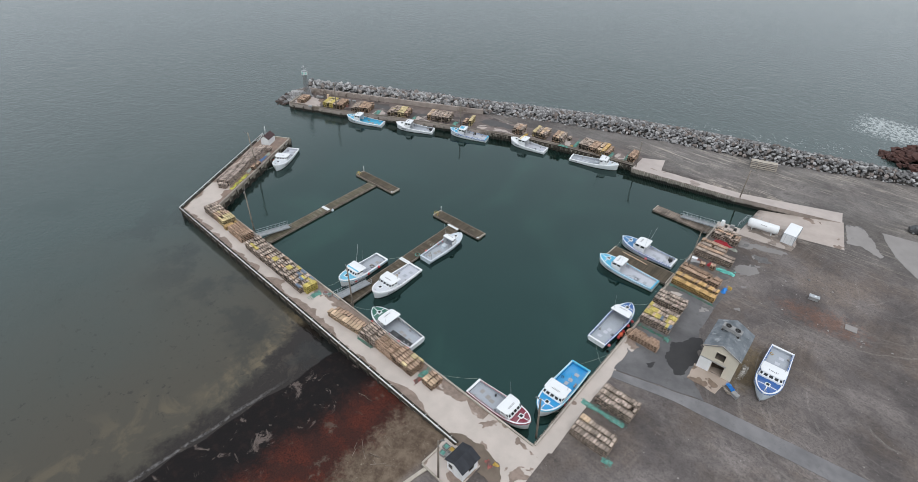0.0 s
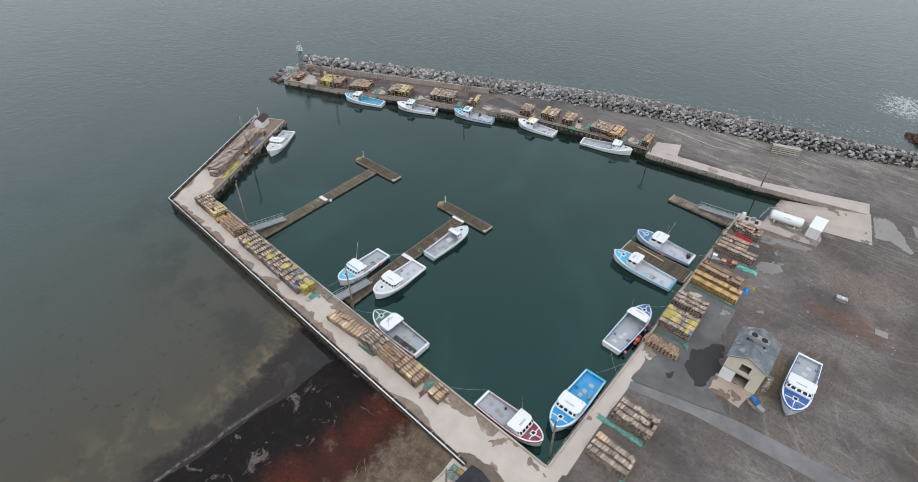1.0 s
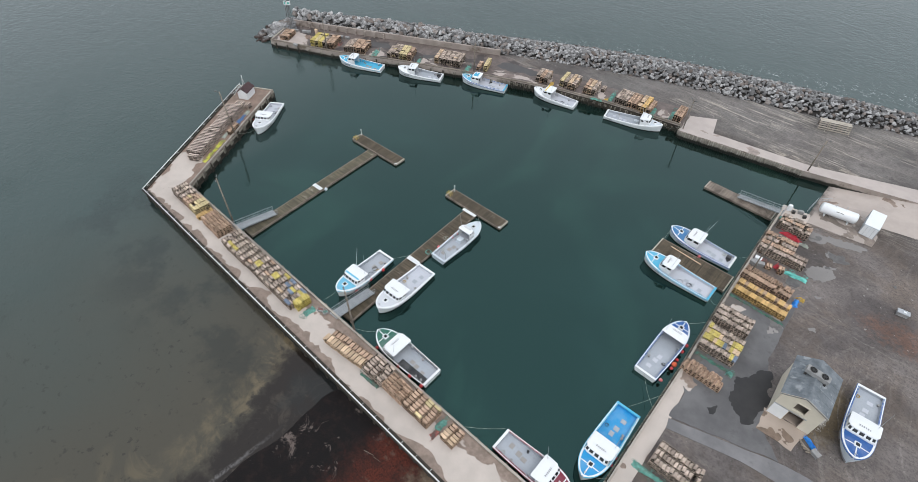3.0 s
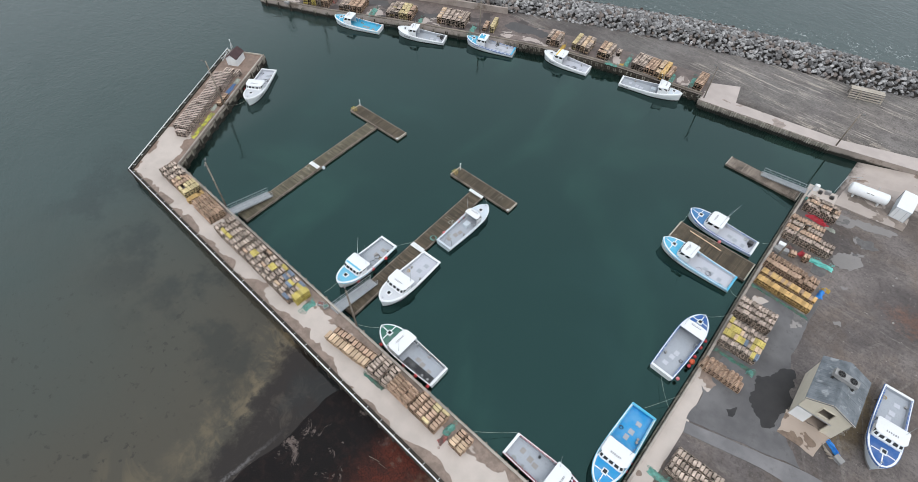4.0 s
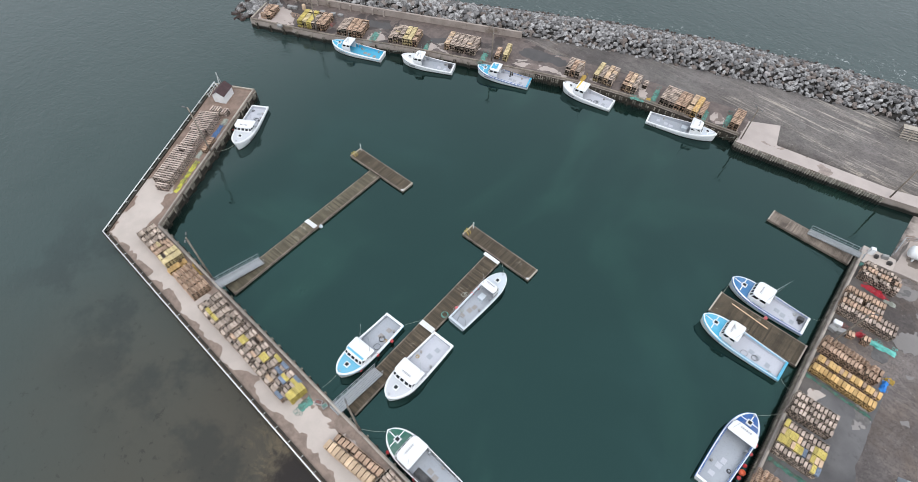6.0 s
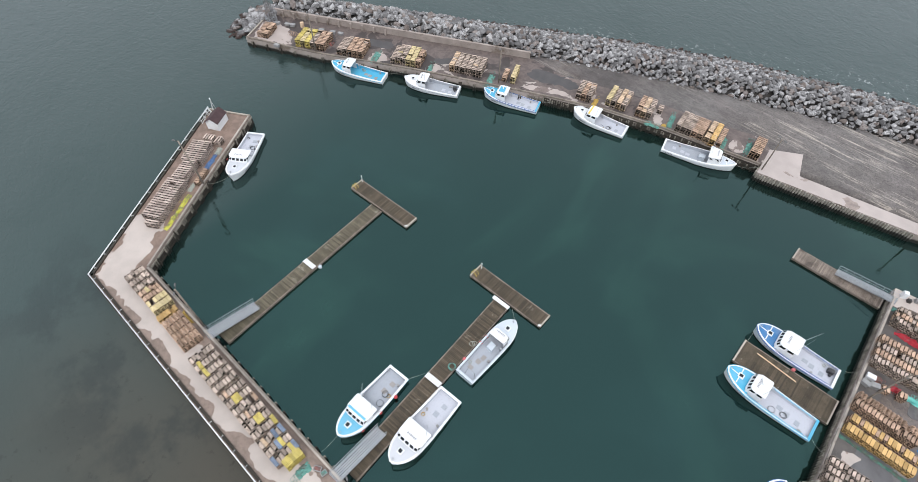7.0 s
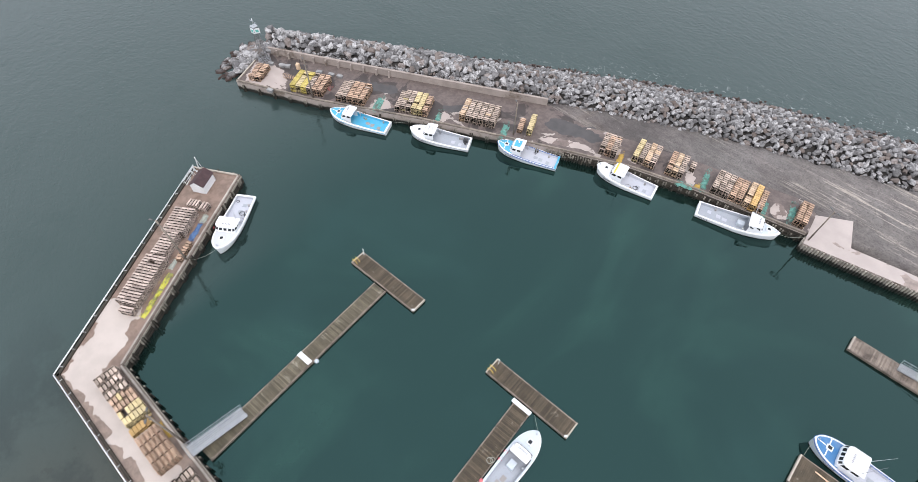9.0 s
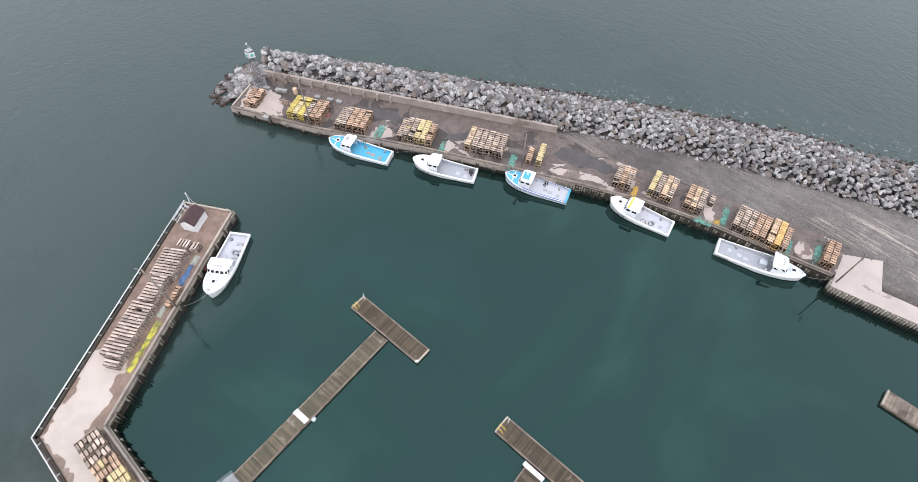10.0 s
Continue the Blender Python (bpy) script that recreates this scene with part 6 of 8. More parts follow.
def strip_trap(name, lath):
    """A slatted trap whose top laths run its whole length in one pale band."""
    s = Shape()
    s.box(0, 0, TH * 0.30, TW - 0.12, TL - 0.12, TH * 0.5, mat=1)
    for y in (-TL / 2 + 0.03, 0.0, TL / 2 - 0.03):
        s.box(0, y, 0.02, TW, 0.045, 0.03)
        s.box(0, y, TH - 0.035, TW - 0.04, 0.04, 0.03)
        for x in (-TW / 2 + 0.025, TW / 2 - 0.025):
            s.box(x, y, TH / 2, 0.028, 0.028, TH - 0.06)
    for i in range(3):
        s.box((i - 1) * 0.092, 0, TH + 0.002, 0.082, TL, 0.02)
    for z in (0.1, 0.22):
        for x in (-TW / 2, TW / 2):
            s.box(x, 0, z, 0.02, TL, 0.028)
        for y in (-TL / 2, TL / 2):
            s.box(0, y, z, TW - 0.06, 0.02, 0.03)
    return s.mesh(name, lath, TRAP_NET_SHADE)


def bow_trap(name, lath):
    """A trap with a rounded back: hoops, laths laid round them, a near-black fill for netting and shade inside."""
    s = Shape()
    R = TW / 2 - 0.015
    n = 8
    hoop = [(R * math.cos(math.pi * i / n), (TH - 0.06) * math.sin(math.pi * i / n) + 0.05) for i in range(n + 1)]
    inner = [(x * 0.86, z * 0.9) for x, z in hoop]
    k = len(inner)
    s.add([(x, y, z) for y in (-TL / 2 + 0.05, TL / 2 - 0.05) for x, z in inner], [(i, i + 1, k + i + 1, k + i) for i in range(k - 1)] + [tuple(range(k)), tuple(range(2 * k - 1, k - 1, -1))], 1)
    for y in (-TL / 2 + 0.04, 0, TL / 2 - 0.04):
        s.box(0, y, 0.025, TW, 0.06, 0.05)
        for (x0, z0), (x1, z1) in zip(hoop, hoop[1:]):
            s.beam((x0, y, z0), (x1, y, z1), 0.04, 0.035)
    for i in range(n):
        a = math.pi * (i + 0.5) / n
        x, z = (R + 0.015) * math.cos(a), (TH - 0.045) * math.sin(a) + 0.05
        t = math.degrees(math.atan2((TH - 0.05) * math.cos(a), -R * math.sin(a)))
        w = 0.058
        c, q = math.cos(radians(t)) * w / 2, math.sin(radians(t)) * w / 2
        s.add([(x - c, y, z - q) for y in (-TL / 2, TL / 2)] + [(x + c, y, z + q) for y in (TL / 2, -TL / 2)] + [(x - c * 0.9 + 0.02 * math.cos(a), y, z - q * 0.9 + 0.02 * math.sin(a)) for y in (-TL / 2, TL / 2)]
              + [(x + c * 0.9 + 0.02 * math.cos(a), y, z + q * 0.9 + 0.02 * math.sin(a)) for y in (TL / 2, -TL / 2)], [(3, 2, 1, 0), (4, 5, 6, 7), (0, 1, 5, 4), (1, 2, 6, 5), (2, 3, 7, 6), (3, 0, 4, 7)])
    return s.mesh(name, lath, TRAP_NET_SHADE)


def wire_trap(name, wire):
    """A wire-mesh trap: a coated grid over a near-black fill that stands for the shade inside."""
    s = Shape()
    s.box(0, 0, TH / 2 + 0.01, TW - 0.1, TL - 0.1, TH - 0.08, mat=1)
    for i in range(4):
        x = -TW / 2 + 0.02 + (TW - 0.04) * i / 3
        s.box(x, 0, TH, 0.075, TL, 0.02)
        for y in (-TL / 2, TL / 2):
            s.box(x, y, TH / 2, 0.03, 0.02, TH - 0.02)
    for i in range(6):
        y = -TL / 2 + 0.03 + (TL - 0.06) * i / 5
        s.box(0, y, TH + 0.004, TW, 0.115, 0.02)
        for x in (-TW / 2, TW / 2):
            s.box(x, y, TH / 2, 0.02, 0.03, TH - 0.02)
    for z in (0.04, 0.2):
        for x in (-TW / 2, TW / 2):
            s.box(x, 0, z, 0.02, TL, 0.035)
        for y in (-TL / 2, TL / 2):
            s.box(0, y, z, TW, 0.02, 0.035)
    return s.mesh(name, wire, TRAP_NET_SHADE)


TRAPS = {
    "s": strip_trap("trap", LATH_ARM),
    "g": square_trap("trap", LATH_GREY, 0.68, 0.088), "b": square_trap("trap", LATH_BROWN, 0.74, 0.092), "w": square_trap("trap", LATH_GREY, 0.88, 0.082), "v": square_trap("trap", LATH_BROWN, 0.9, 0.086), "f": square_trap("trap", LATH_FRESH, 0.86, 0.1), "o": square_trap("trap", LATH_ORANGE, 0.96, 0.104), "l": square_trap("trap", LATH_YELLOW, 0.92, 0.1),
    "r": bow_trap("trap", LATH_BROWN), "p": bow_trap("trap", LATH_PINK), "y": wire_trap("trap", WIRE_YELLOW), "u": wire_trap("trap", WIRE_BLUE),
}
STACK_NAMES = {"s": "silvered wooden", "g": "weathered grey wooden", "b": "brown wooden", "w": "weathered grey wooden", "v": "brown wooden", "f": "fresh pale wooden", "o": "orange wooden", "r": "round-backed brown wooden", "p": "round-backed pale wooden", "y": "yellow wire", "l": "yellow-tan wooden", "u": "blue-grey wire"}
STACKS = 0


def trap_stack(cx, cy, head, n, cols, layers, kinds, col=1.13, pitch=0.47, step=0, where="", seed=None, tops=None, missing=0.06):
    """Traps side by side along a heading, in columns across it, layer on layer. Only traps that can be seen are laid."""
    global STACKS
    STACKS += 1
    rng = random.Random(seed if seed is not None else STACKS)
    main = max(set(kinds), key=kinds.count)
    mixed = ", partly " + STACK_NAMES[[k for k in kinds if k != main][0]].split()[0] if len(set(kinds)) > 1 else ""
    base = thing("trap_stack", pose(cx, cy, DECK + 0.012, 0, 0, head), f"{STACK_NAMES[main]} traps{mixed} stacked {where}".strip(), "lobster traps", "stacks of lobster traps")
    sy = 0.975 * col / TL if main == "s" else 0.94 * col / 1.13
    yaw = 1.0 if main == "s" else 2.6
    n = round(n * 0.585 / pitch)
    for c in range(cols):
        short = step and c == cols - 1
        kind_col = kinds[c % len(kinds)] if tops is None else kinds[0]
        for i in range(n):
            for k in range(layers - (1 if short else 0)):
                top = k == layers - 1 - (1 if short else 0)
                if not (top or c in (0, cols - 1) or i in (0, n - 1) or (step and c == cols - 2)):
                    continue
                if top and rng.random() < missing and k > 0:
                    continue
                kind = kind_col
                if len(kinds) > 1 and rng.random() < 0.05:
                    kind = rng.choice(kinds)
                if tops and top:
                    kind = tops[(c * n + i) % len(tops)]
                x = (i - (n - 1) / 2) * pitch + rng.uniform(-0.025, 0.025) + (0.05 * (k % 2))
                y = (c - (cols - 1) / 2) * col + rng.uniform(-0.04, 0.04)
                part("trap", TRAPS[kind], None, base, at=pose(x, y, k * (TH + 0.018), 0, 0, rng.uniform(-yaw, yaw) + (180 if rng.random() < 0.15 else 0)) @ Matrix.Diagonal((pitch / 0.47, sy, 1, 1)))
    return base


# beside the quay
trap_stack(-20.7, 105.0, 2, 9, 3, 4, "gbg", 1.05, where="at the quay's head")
trap_stack(-21.0, 97.8, 4, 9, 4, 4, "gb", 1.25, where="on the quay")
trap_stack(-17.3, 96.7, 4, 4, 2, 4, "g", where="beside coloured rope on the quay")
trap_stack(-20.4, 92.9, 14, 2, 1, 2, "b", where="between the larger stacks")
trap_stack(-18.6, 93.2, 8, 2, 1, 3, "b", where="between the larger stacks")
trap_stack(-19.2, 88.6, -1, 13, 2, 4, "br", 1.2, where="on the quay")
trap_stack(-18.6, 85.7, 0, 14, 1, 4, "b", 1.2, where="on the quay", tops="oobooobobooob")
trap_stack(-18.5, 84.35, 0, 14, 1, 3, "o", 1.2, where="over teal netting on the quay", missing=0)
trap_stack(-19.9, 77.9, 3, 9, 3, 4, "g", 1.12, where="on the quay")
trap_stack(-19.4, 72.8, 4, 9, 4, 4, "gb", 1.15, where="on the quay", tops="ggggggggg" + "yuyyyfyyu" + "gyfffyyyf" + "gggyyyygg")
trap_stack(-19.1, 66.2, 2, 10, 1, 3, "r", 1.25, pitch=0.56, where="low on the quay")
trap_stack(-19.3, 67.35, 2, 9, 1, 2, "r", 1.1, pitch=0.56, where="low on the quay")
trap_stack(-15.6, 52.3, 2, 10, 3, 4, "g", 1.13, where="on the asphalt with netting below")
trap_stack(-15.2, 45.3, 2, 10, 3, 4, "g", 1.13, where="on the asphalt beside the quay", tops="gggggggggg" + "gggggggggg" + "ggggfffggg")
# along the pier
trap_stack(-103.2, 35.0, 90, 5, 3, 4, "g", 1.3, where="at the pier's knee")
trap_stack(-99.0, 35.1, 90, 5, 4, 4, "llbb", 1.14, where="on the pier", missing=0.03)
trap_stack(-96.0, 34.9, 90, 5, 1, 2, "o", 1.1, where="low on the pier")
trap_stack(-92.0, 35.0, 90, 5, 4, 4, "r", 1.35, pitch=0.56, where="on the pier")
trap_stack(-84.2, 35.0, 90, 6, 5, 4, "g", 1.35, where="on the pier", tops="ggggggg" + "ggggggg" + "yyggggg" + "gyggggg")
trap_stack(-76.6, 35.1, 90, 6, 6, 4, "gb", 1.35, where="on the pier", tops="ggggg" + "gybgg" + "yyggg" + "gbggg")
trap_stack(-70.4, 35.1, 90, 6, 3, 4, "gb", 1.35, where="on the pier", tops="ugggg" + "yuggg" + "uyggg" + "fggug")
trap_stack(-68.0, 35.4, 90, 4, 1, 4, "y", 1.2, where="on the pier beside teal netting")
trap_stack(-56.9, 34.7, 7, 12.5, 1, 3, "f", 1.35, pitch=0.66, where="on the pier", missing=0)
trap_stack(-56.9, 36.05, 7, 12.5, 1, 2, "b", 1.2, pitch=0.66, where="on the pier", missing=0)
trap_stack(-51.1, 36.0, 90, 5, 3, 4, "g", 1.3, where="on the pier over green netting")
trap_stack(-47.3, 35.9, 90, 4, 3, 4, "r", 1.25, where="on the pier")
trap_stack(-43.0, 36.2, 90, 5, 4, 4, "b", 1.15, where="on the pier", tops="bbbbb" + "llbbb" + "llbbb" + "bbbbb", missing=0.02)
trap_stack(-37.7, 36.4, 90, 4, 2, 3, "bf", 1.1, where="at the pier's root", tops="fffbb")
# along the arm
ARM_HEAD = 121.3
trap_stack(-121.4, 57.7, ARM_HEAD - 92, 6, 1, 3, "s", 1.3, where="before the shed on the pier arm")
trap_stack(-120.25, 54.0, ARM_HEAD + 3, 8, 3, 4, "s", 1.1, where="on the pier arm", missing=0.02)
trap_stack(-117.85, 50.4, ARM_HEAD, 7, 2, 4, "s", 1.1, where="on the pier arm", missing=0.02)
trap_stack(-114.55, 45.0, ARM_HEAD, 14, 3, 4, "s", 1.02, where="on the pier arm", missing=0.02)
trap_stack(-111.75, 41.25, ARM_HEAD, 2, 2, 3, "s", 1.02, where="low on the pier arm")
trap_stack(-115.3, 51.6, ARM_HEAD, 6, 1, 2, "b", 1.0, where="beside blue tarpaulin on the pier arm")
# along the wharf
trap_stack(-142.5, 83.3, 118, 7, 2, 3, "vp", 1.25, where="at the wharf's end")
trap_stack(-132.6, 88.1, 118, 8, 6, 4, "vvwyly", 1.07, where="on the wharf", missing=0.1)
trap_stack(-124.9, 92.1, 118, 8, 5, 4, "vvvww", 1.14, where="on the wharf", step=1)
trap_stack(-114.8, 98.0, 118, 8, 6, 4, "vllwww", 1.05, where="on the wharf", step=1)
trap_stack(-104.3, 104.4, 115, 8, 6, 4, "wwwwwf", 1.12, where="on the wharf")
trap_stack(-97.2, 107.6, 115, 6, 1, 2, "v", 1.0, where="on the wharf")
trap_stack(-95.7, 108.6, 115, 7, 1, 4, "l", 1.0, where="on the wharf")
trap_stack(-82.7, 114.3, 108, 7, 3, 4, "wvw", 1.02, where="on the wharf")
trap_stack(-77.0, 117.0, 103, 8, 4, 4, "wfwl", 1.0, where="on the wharf", missing=0.02)
trap_stack(-71.9, 118.3, 104, 8, 3, 4, "wfv", 0.98, where="on the wharf", missing=0.03)
trap_stack(-69.9, 120.3, 103, 3, 1, 2, "w", 1.0, where="on the wharf")
trap_stack(-64.2, 119.8, 99, 8, 3, 4, "w", 0.98, where="on the wharf", missing=0.02)
trap_stack(-61.7, 120.2, 99, 8, 2, 4, "v", 1.05, where="on the wharf", missing=0.02)
trap_stack(-59.5, 120.7, 99, 9, 2, 4, "of", 1.05, where="on the wharf", missing=0.02)
trap_stack(-57.9, 121.0, 99, 8, 1, 3, "v", 1.0, where="on the wharf beside teal netting")
trap_stack(-52.0, 122.9, 98, 8, 2, 4, "v", 0.9, where="at the wharf's corner")


# ---- netting and rope heaps ----
def heap(cx, cy, length, width, head, mat, label, high=0.3, seed=0, z=None):
    """An uneven heap of netting with loops of twine standing out of it."""
    rng = random.Random(seed + int(cx * 7 + cy))
    nx, ny = max(6, int(length / 0.3)), max(5, int(width / 0.25))
    s = Shape()
    pts = []
    for i in range(nx + 1):
        for j in range(ny + 1):
            u, v = 2 * i / nx - 1, 2 * j / ny - 1
            edge = max(0.0, 1 - max(abs(u), abs(v)) ** 3)
            x, y = u * length / 2 + rng.uniform(-0.1, 0.1), v * width / 2 * (0.75 + 0.35 * noise.noise((u * 2.3 + seed, cx, cy))) + rng.uniform(-0.08, 0.08)
            pts.append((x, y, edge * high * (0.35 + 0.65 * rng.random())))
    s.add(pts, [(i * (ny + 1) + j, (i + 1) * (ny + 1) + j, (i + 1) * (ny + 1) + j + 1, i * (ny + 1) + j + 1) for i in range(nx) for j in range(ny)])
    for _ in range(int(length * width * 3)):
        x, y = rng.uniform(-0.55, 0.55) * length, rng.uniform(-0.6, 0.6) * width
        s.ring((x, y, high * rng.uniform(0.1, 0.7)), rng.uniform(0.12, 0.3), 0.022, 9, 4, 0, (rng.uniform(-0.5, 0.5), rng.uniform(-0.5, 0.5), 1))
    ob = part("netting_heap" if mat not in (NET_BLUE, TARP_DULL) else "tarpaulin", s, mat, at=pose(cx, cy, (DECK + 0.02) if z is None else z, 0, 0, head))
    return tagged(ob, label, "netting" if mat not in (NET_BLUE, TARP_DULL) else "tarpaulin", "netting heaps")


TEAL = "heap of tangled teal fishing net"
heap(-18.4, 83.25, 8.4, 0.6, 0, NET_GREEN, TEAL + " along the traps", 0.18, 1)
heap(-16.3, 94.2, 3.4, 1.2, 8, NET_AQUA, "heap of bright turquoise net on the quay", 0.6, 2)
heap(-18.6, 69.8, 5.6, 0.8, 3, NET_GREEN, TEAL + " along the traps", 0.2, 3)
heap(-16.4, 69.5, 0.9, 0.9, 0, NET_TEAL, "green crate of netting", 0.9, 4)
heap(-16.4, 49.8, 6.6, 1.3, 4, NET_TEAL, TEAL + " along the traps", 0.25, 5)
heap(-12.0, 43.6, 1.4, 1.2, 4, NET_TEAL, TEAL + " on the asphalt", 0.3, 6)
heap(-23.0, 106.6, 1.3, 1.0, 4, NET_TEAL, TEAL + " at the quay's head", 0.35, 7)
heap(-20.4, 102.7, 3.4, 0.8, -2, NET_CRIMSON, "heap of crimson rope between the trap stacks", 0.9, 8)
heap(-17.9, 102.3, 1.6, 0.7, 3, ROPE, "heap of pale rope between the trap stacks", 0.5, 33)
heap(-21.6, 93.9, 1.6, 0.9, 4, NET_RED, "heap of faded red rope on the quay", 0.6, 9)
heap(-19.2, 94.1, 1.3, 1.0, 10, NET_CRIMSON, "heap of crimson rope on low traps", 0.7, 34)
heap(-14.35, 88.7, 0.7, 2.3, 0, NET_BLUE, "crumpled bright blue tarpaulin on the asphalt", 0.6, 10)
heap(-14.0, 90.0, 1.1, 1.0, 0, NET_OCHRE, "heap of ochre rope on the asphalt", 0.5, 11)
heap(-66.4, 35.4, 1.1, 2.4, 0, NET_TEAL, TEAL + " on the pier", 0.4, 12)
heap(-51.2, 34.3, 3.4, 0.6, 4, NET_GREEN, TEAL + " below the traps", 0.3, 13)
heap(-39.9, 36.6, 0.9, 2.0, 0, NET_TEAL, TEAL + " on the pier", 0.4, 14)
heap(-39.6, 35.2, 0.8, 1.8, 0, NET_RED, "heap of faded red rope on the pier", 0.35, 15)
heap(-93.9, 36.5, 2.6, 0.7, 0, NET_OCHRE, "heap of ochre rope on the pier", 0.3, 16)
heap(-111.7, 45.2, 7.4, 0.9, ARM_HEAD, NET_YELLOW, "long heap of bright yellow rope on the pier arm", 0.4, 17)
heap(-114.9, 49.6, 2.2, 0.9, ARM_HEAD, ROPE, "heap of pale netting on the pier arm", 0.35, 18)
heap(-117.7, 54.7, 3.2, 1.0, ARM_HEAD, TARP_DULL, "crumpled blue tarpaulin on the pier arm", 0.3, 19)
heap(-119.0, 57.0, 1.6, 1.2, ARM_HEAD, ROPE, "heap of pale twine on the pier arm", 0.35, 20)
heap(-119.9, 93.6, 1.4, 4.2, 28, NET_TEAL, TEAL + " on the wharf", 0.3, 21)
heap(-109.6, 99.0, 0.9, 3.6, 28, NET_TEAL, TEAL + " on the wharf", 0.3, 22)
heap(-98.6, 104.6, 1.2, 4.6, 25, NET_TEAL, TEAL + " on the wharf", 0.3, 23)
heap(-80.0, 113.6, 0.9, 3.2, 17, NET_OCHRE, "heap of ochre rope on the wharf", 0.3, 24)
heap(-68.9, 115.9, 2.6, 1.6, 13, NET_TEAL, TEAL + " on the wharf", 0.3, 25)
heap(-66.9, 119.2, 0.9, 5.0, 13, NET_TEAL, TEAL + " on the wharf", 0.35, 26)
heap(-67.2, 117.2, 0.9, 1.2, 13, NET_OCHRE, "heap of ochre rope on the wharf", 0.35, 27)
heap(-57.0, 120.2, 0.9, 5.4, 12, NET_TEAL, TEAL + " on the wharf", 0.35, 28)
heap(-53.3, 122.7, 1.1, 4.6, 12, NET_TEAL, TEAL + " at the wharf's corner", 0.3, 29)
heap(-129.8, 90.2, 0.9, 1.8, 28, NET_RED, "heap of red buoys and rope on the wharf", 0.5, 30)
heap(-23.0, 32.4, 1.3, 0.8, -30, NET_RED, "heap of red rope and rags beside the shack", 0.4, 31)
heap(-22.2, 33.0, 0.8, 0.6, 10, NET_OCHRE, "small heap of ochre rope beside the shack", 0.3, 32)


# ---- sheds, tank, cabinet, poles ----
def gable_house(name, at, w, d, eave, ridge, wall, roof, label, over=0.3, ridge_x=0.0, n_boards=16, z0=0.0, openings=()):
    """A small house, gables at its two ends (local -y and +y). The roof's two slopes carry their sheets as strips.
    openings: holes through the front gable, from the ground up, as (x0, x1, z0, z1)."""
    base = thing(name, at, label, "shed")
    q = Shape()
    x = w / 2
    if openings:
        y, z, t = -d / 2 + 0.08, z0, 0.16
        for o0, o1, lo, hi in openings:
            if lo > z:
                q.box(0, y, (z + lo) / 2, w, t, lo - z)
            q.box((o0 - x) / 2, y, (lo + hi) / 2, o0 + x, t, hi - lo).box((o1 + x) / 2, y, (lo + hi) / 2, x - o1, t, hi - lo)
            z = hi
        q.add([(px, py, pz) for py in (y - t / 2, y + t / 2) for px, pz in ((-x, z), (x, z), (x, eave), (ridge_x, ridge), (-x, eave))], [(0, 1, 2, 3, 4), (9, 8, 7, 6, 5), (0, 5, 6, 1)])
    for y, flip in ((-d / 2, False), (d / 2, True))[1 if openings else 0:]:
        f = [(-x, y, z0), (x, y, z0), (x, y, eave), (ridge_x, y, ridge), (-x, y, eave)]
        q.add(f, [(0, 1, 2, 3, 4)] if not flip else [(4, 3, 2, 1, 0)])
    q.add([(-x, -d / 2, z0), (-x, d / 2, z0), (-x, d / 2, eave), (-x, -d / 2, eave)], [(3, 2, 1, 0)])
    q.add([(x, -d / 2, z0), (x, d / 2, z0), (x, d / 2, eave), (x, -d / 2, eave)], [(0, 1, 2, 3)])
    part("wall", q, wall, base)
    for sx in (-1, 1):
        ex, slope = sx * (x + over), (ridge - eave) / (x - sx * ridge_x)
        ez = eave - slope * over
        y0, y1 = -d / 2 - over, d / 2 + over
        a, b = Vector((ridge_x, 0, ridge + 0.05)), Vector((ex, 0, ez + 0.05))
        s = Shape()
        s.add([(p.x, y, p.z + t) for t in (0.0, 0.08) for p, y in ((a, y0), (b, y0), (b, y1), (a, y1))], [(3, 2, 1, 0), (4, 5, 6, 7), (0, 1, 5, 4), (1, 2, 6, 5), (2, 3, 7, 6), (3, 0, 4, 7)])
        roof_ob = part("roof", s, roof, base)
        for i in range(n_boards):
            yy = y0 + (y1 - y0) * (i + 0.5) / n_boards
            wdt = (y1 - y0) / n_boards - 0.012
            off = 0.085 + 0.006 * (i % 2)
            st = Shape().add([(p.x, yy + e * wdt / 2, p.z + off + t) for t in (0.0, 0.025) for p, e in ((a, -1), (b, -1), (b, 1), (a, 1))], [(3, 2, 1, 0), (4, 5, 6, 7), (0, 1, 5, 4), (1, 2, 6, 5), (2, 3, 7, 6), (3, 0, 4, 7)])
            part("roof_strip", st, roof, roof_ob)
    return base


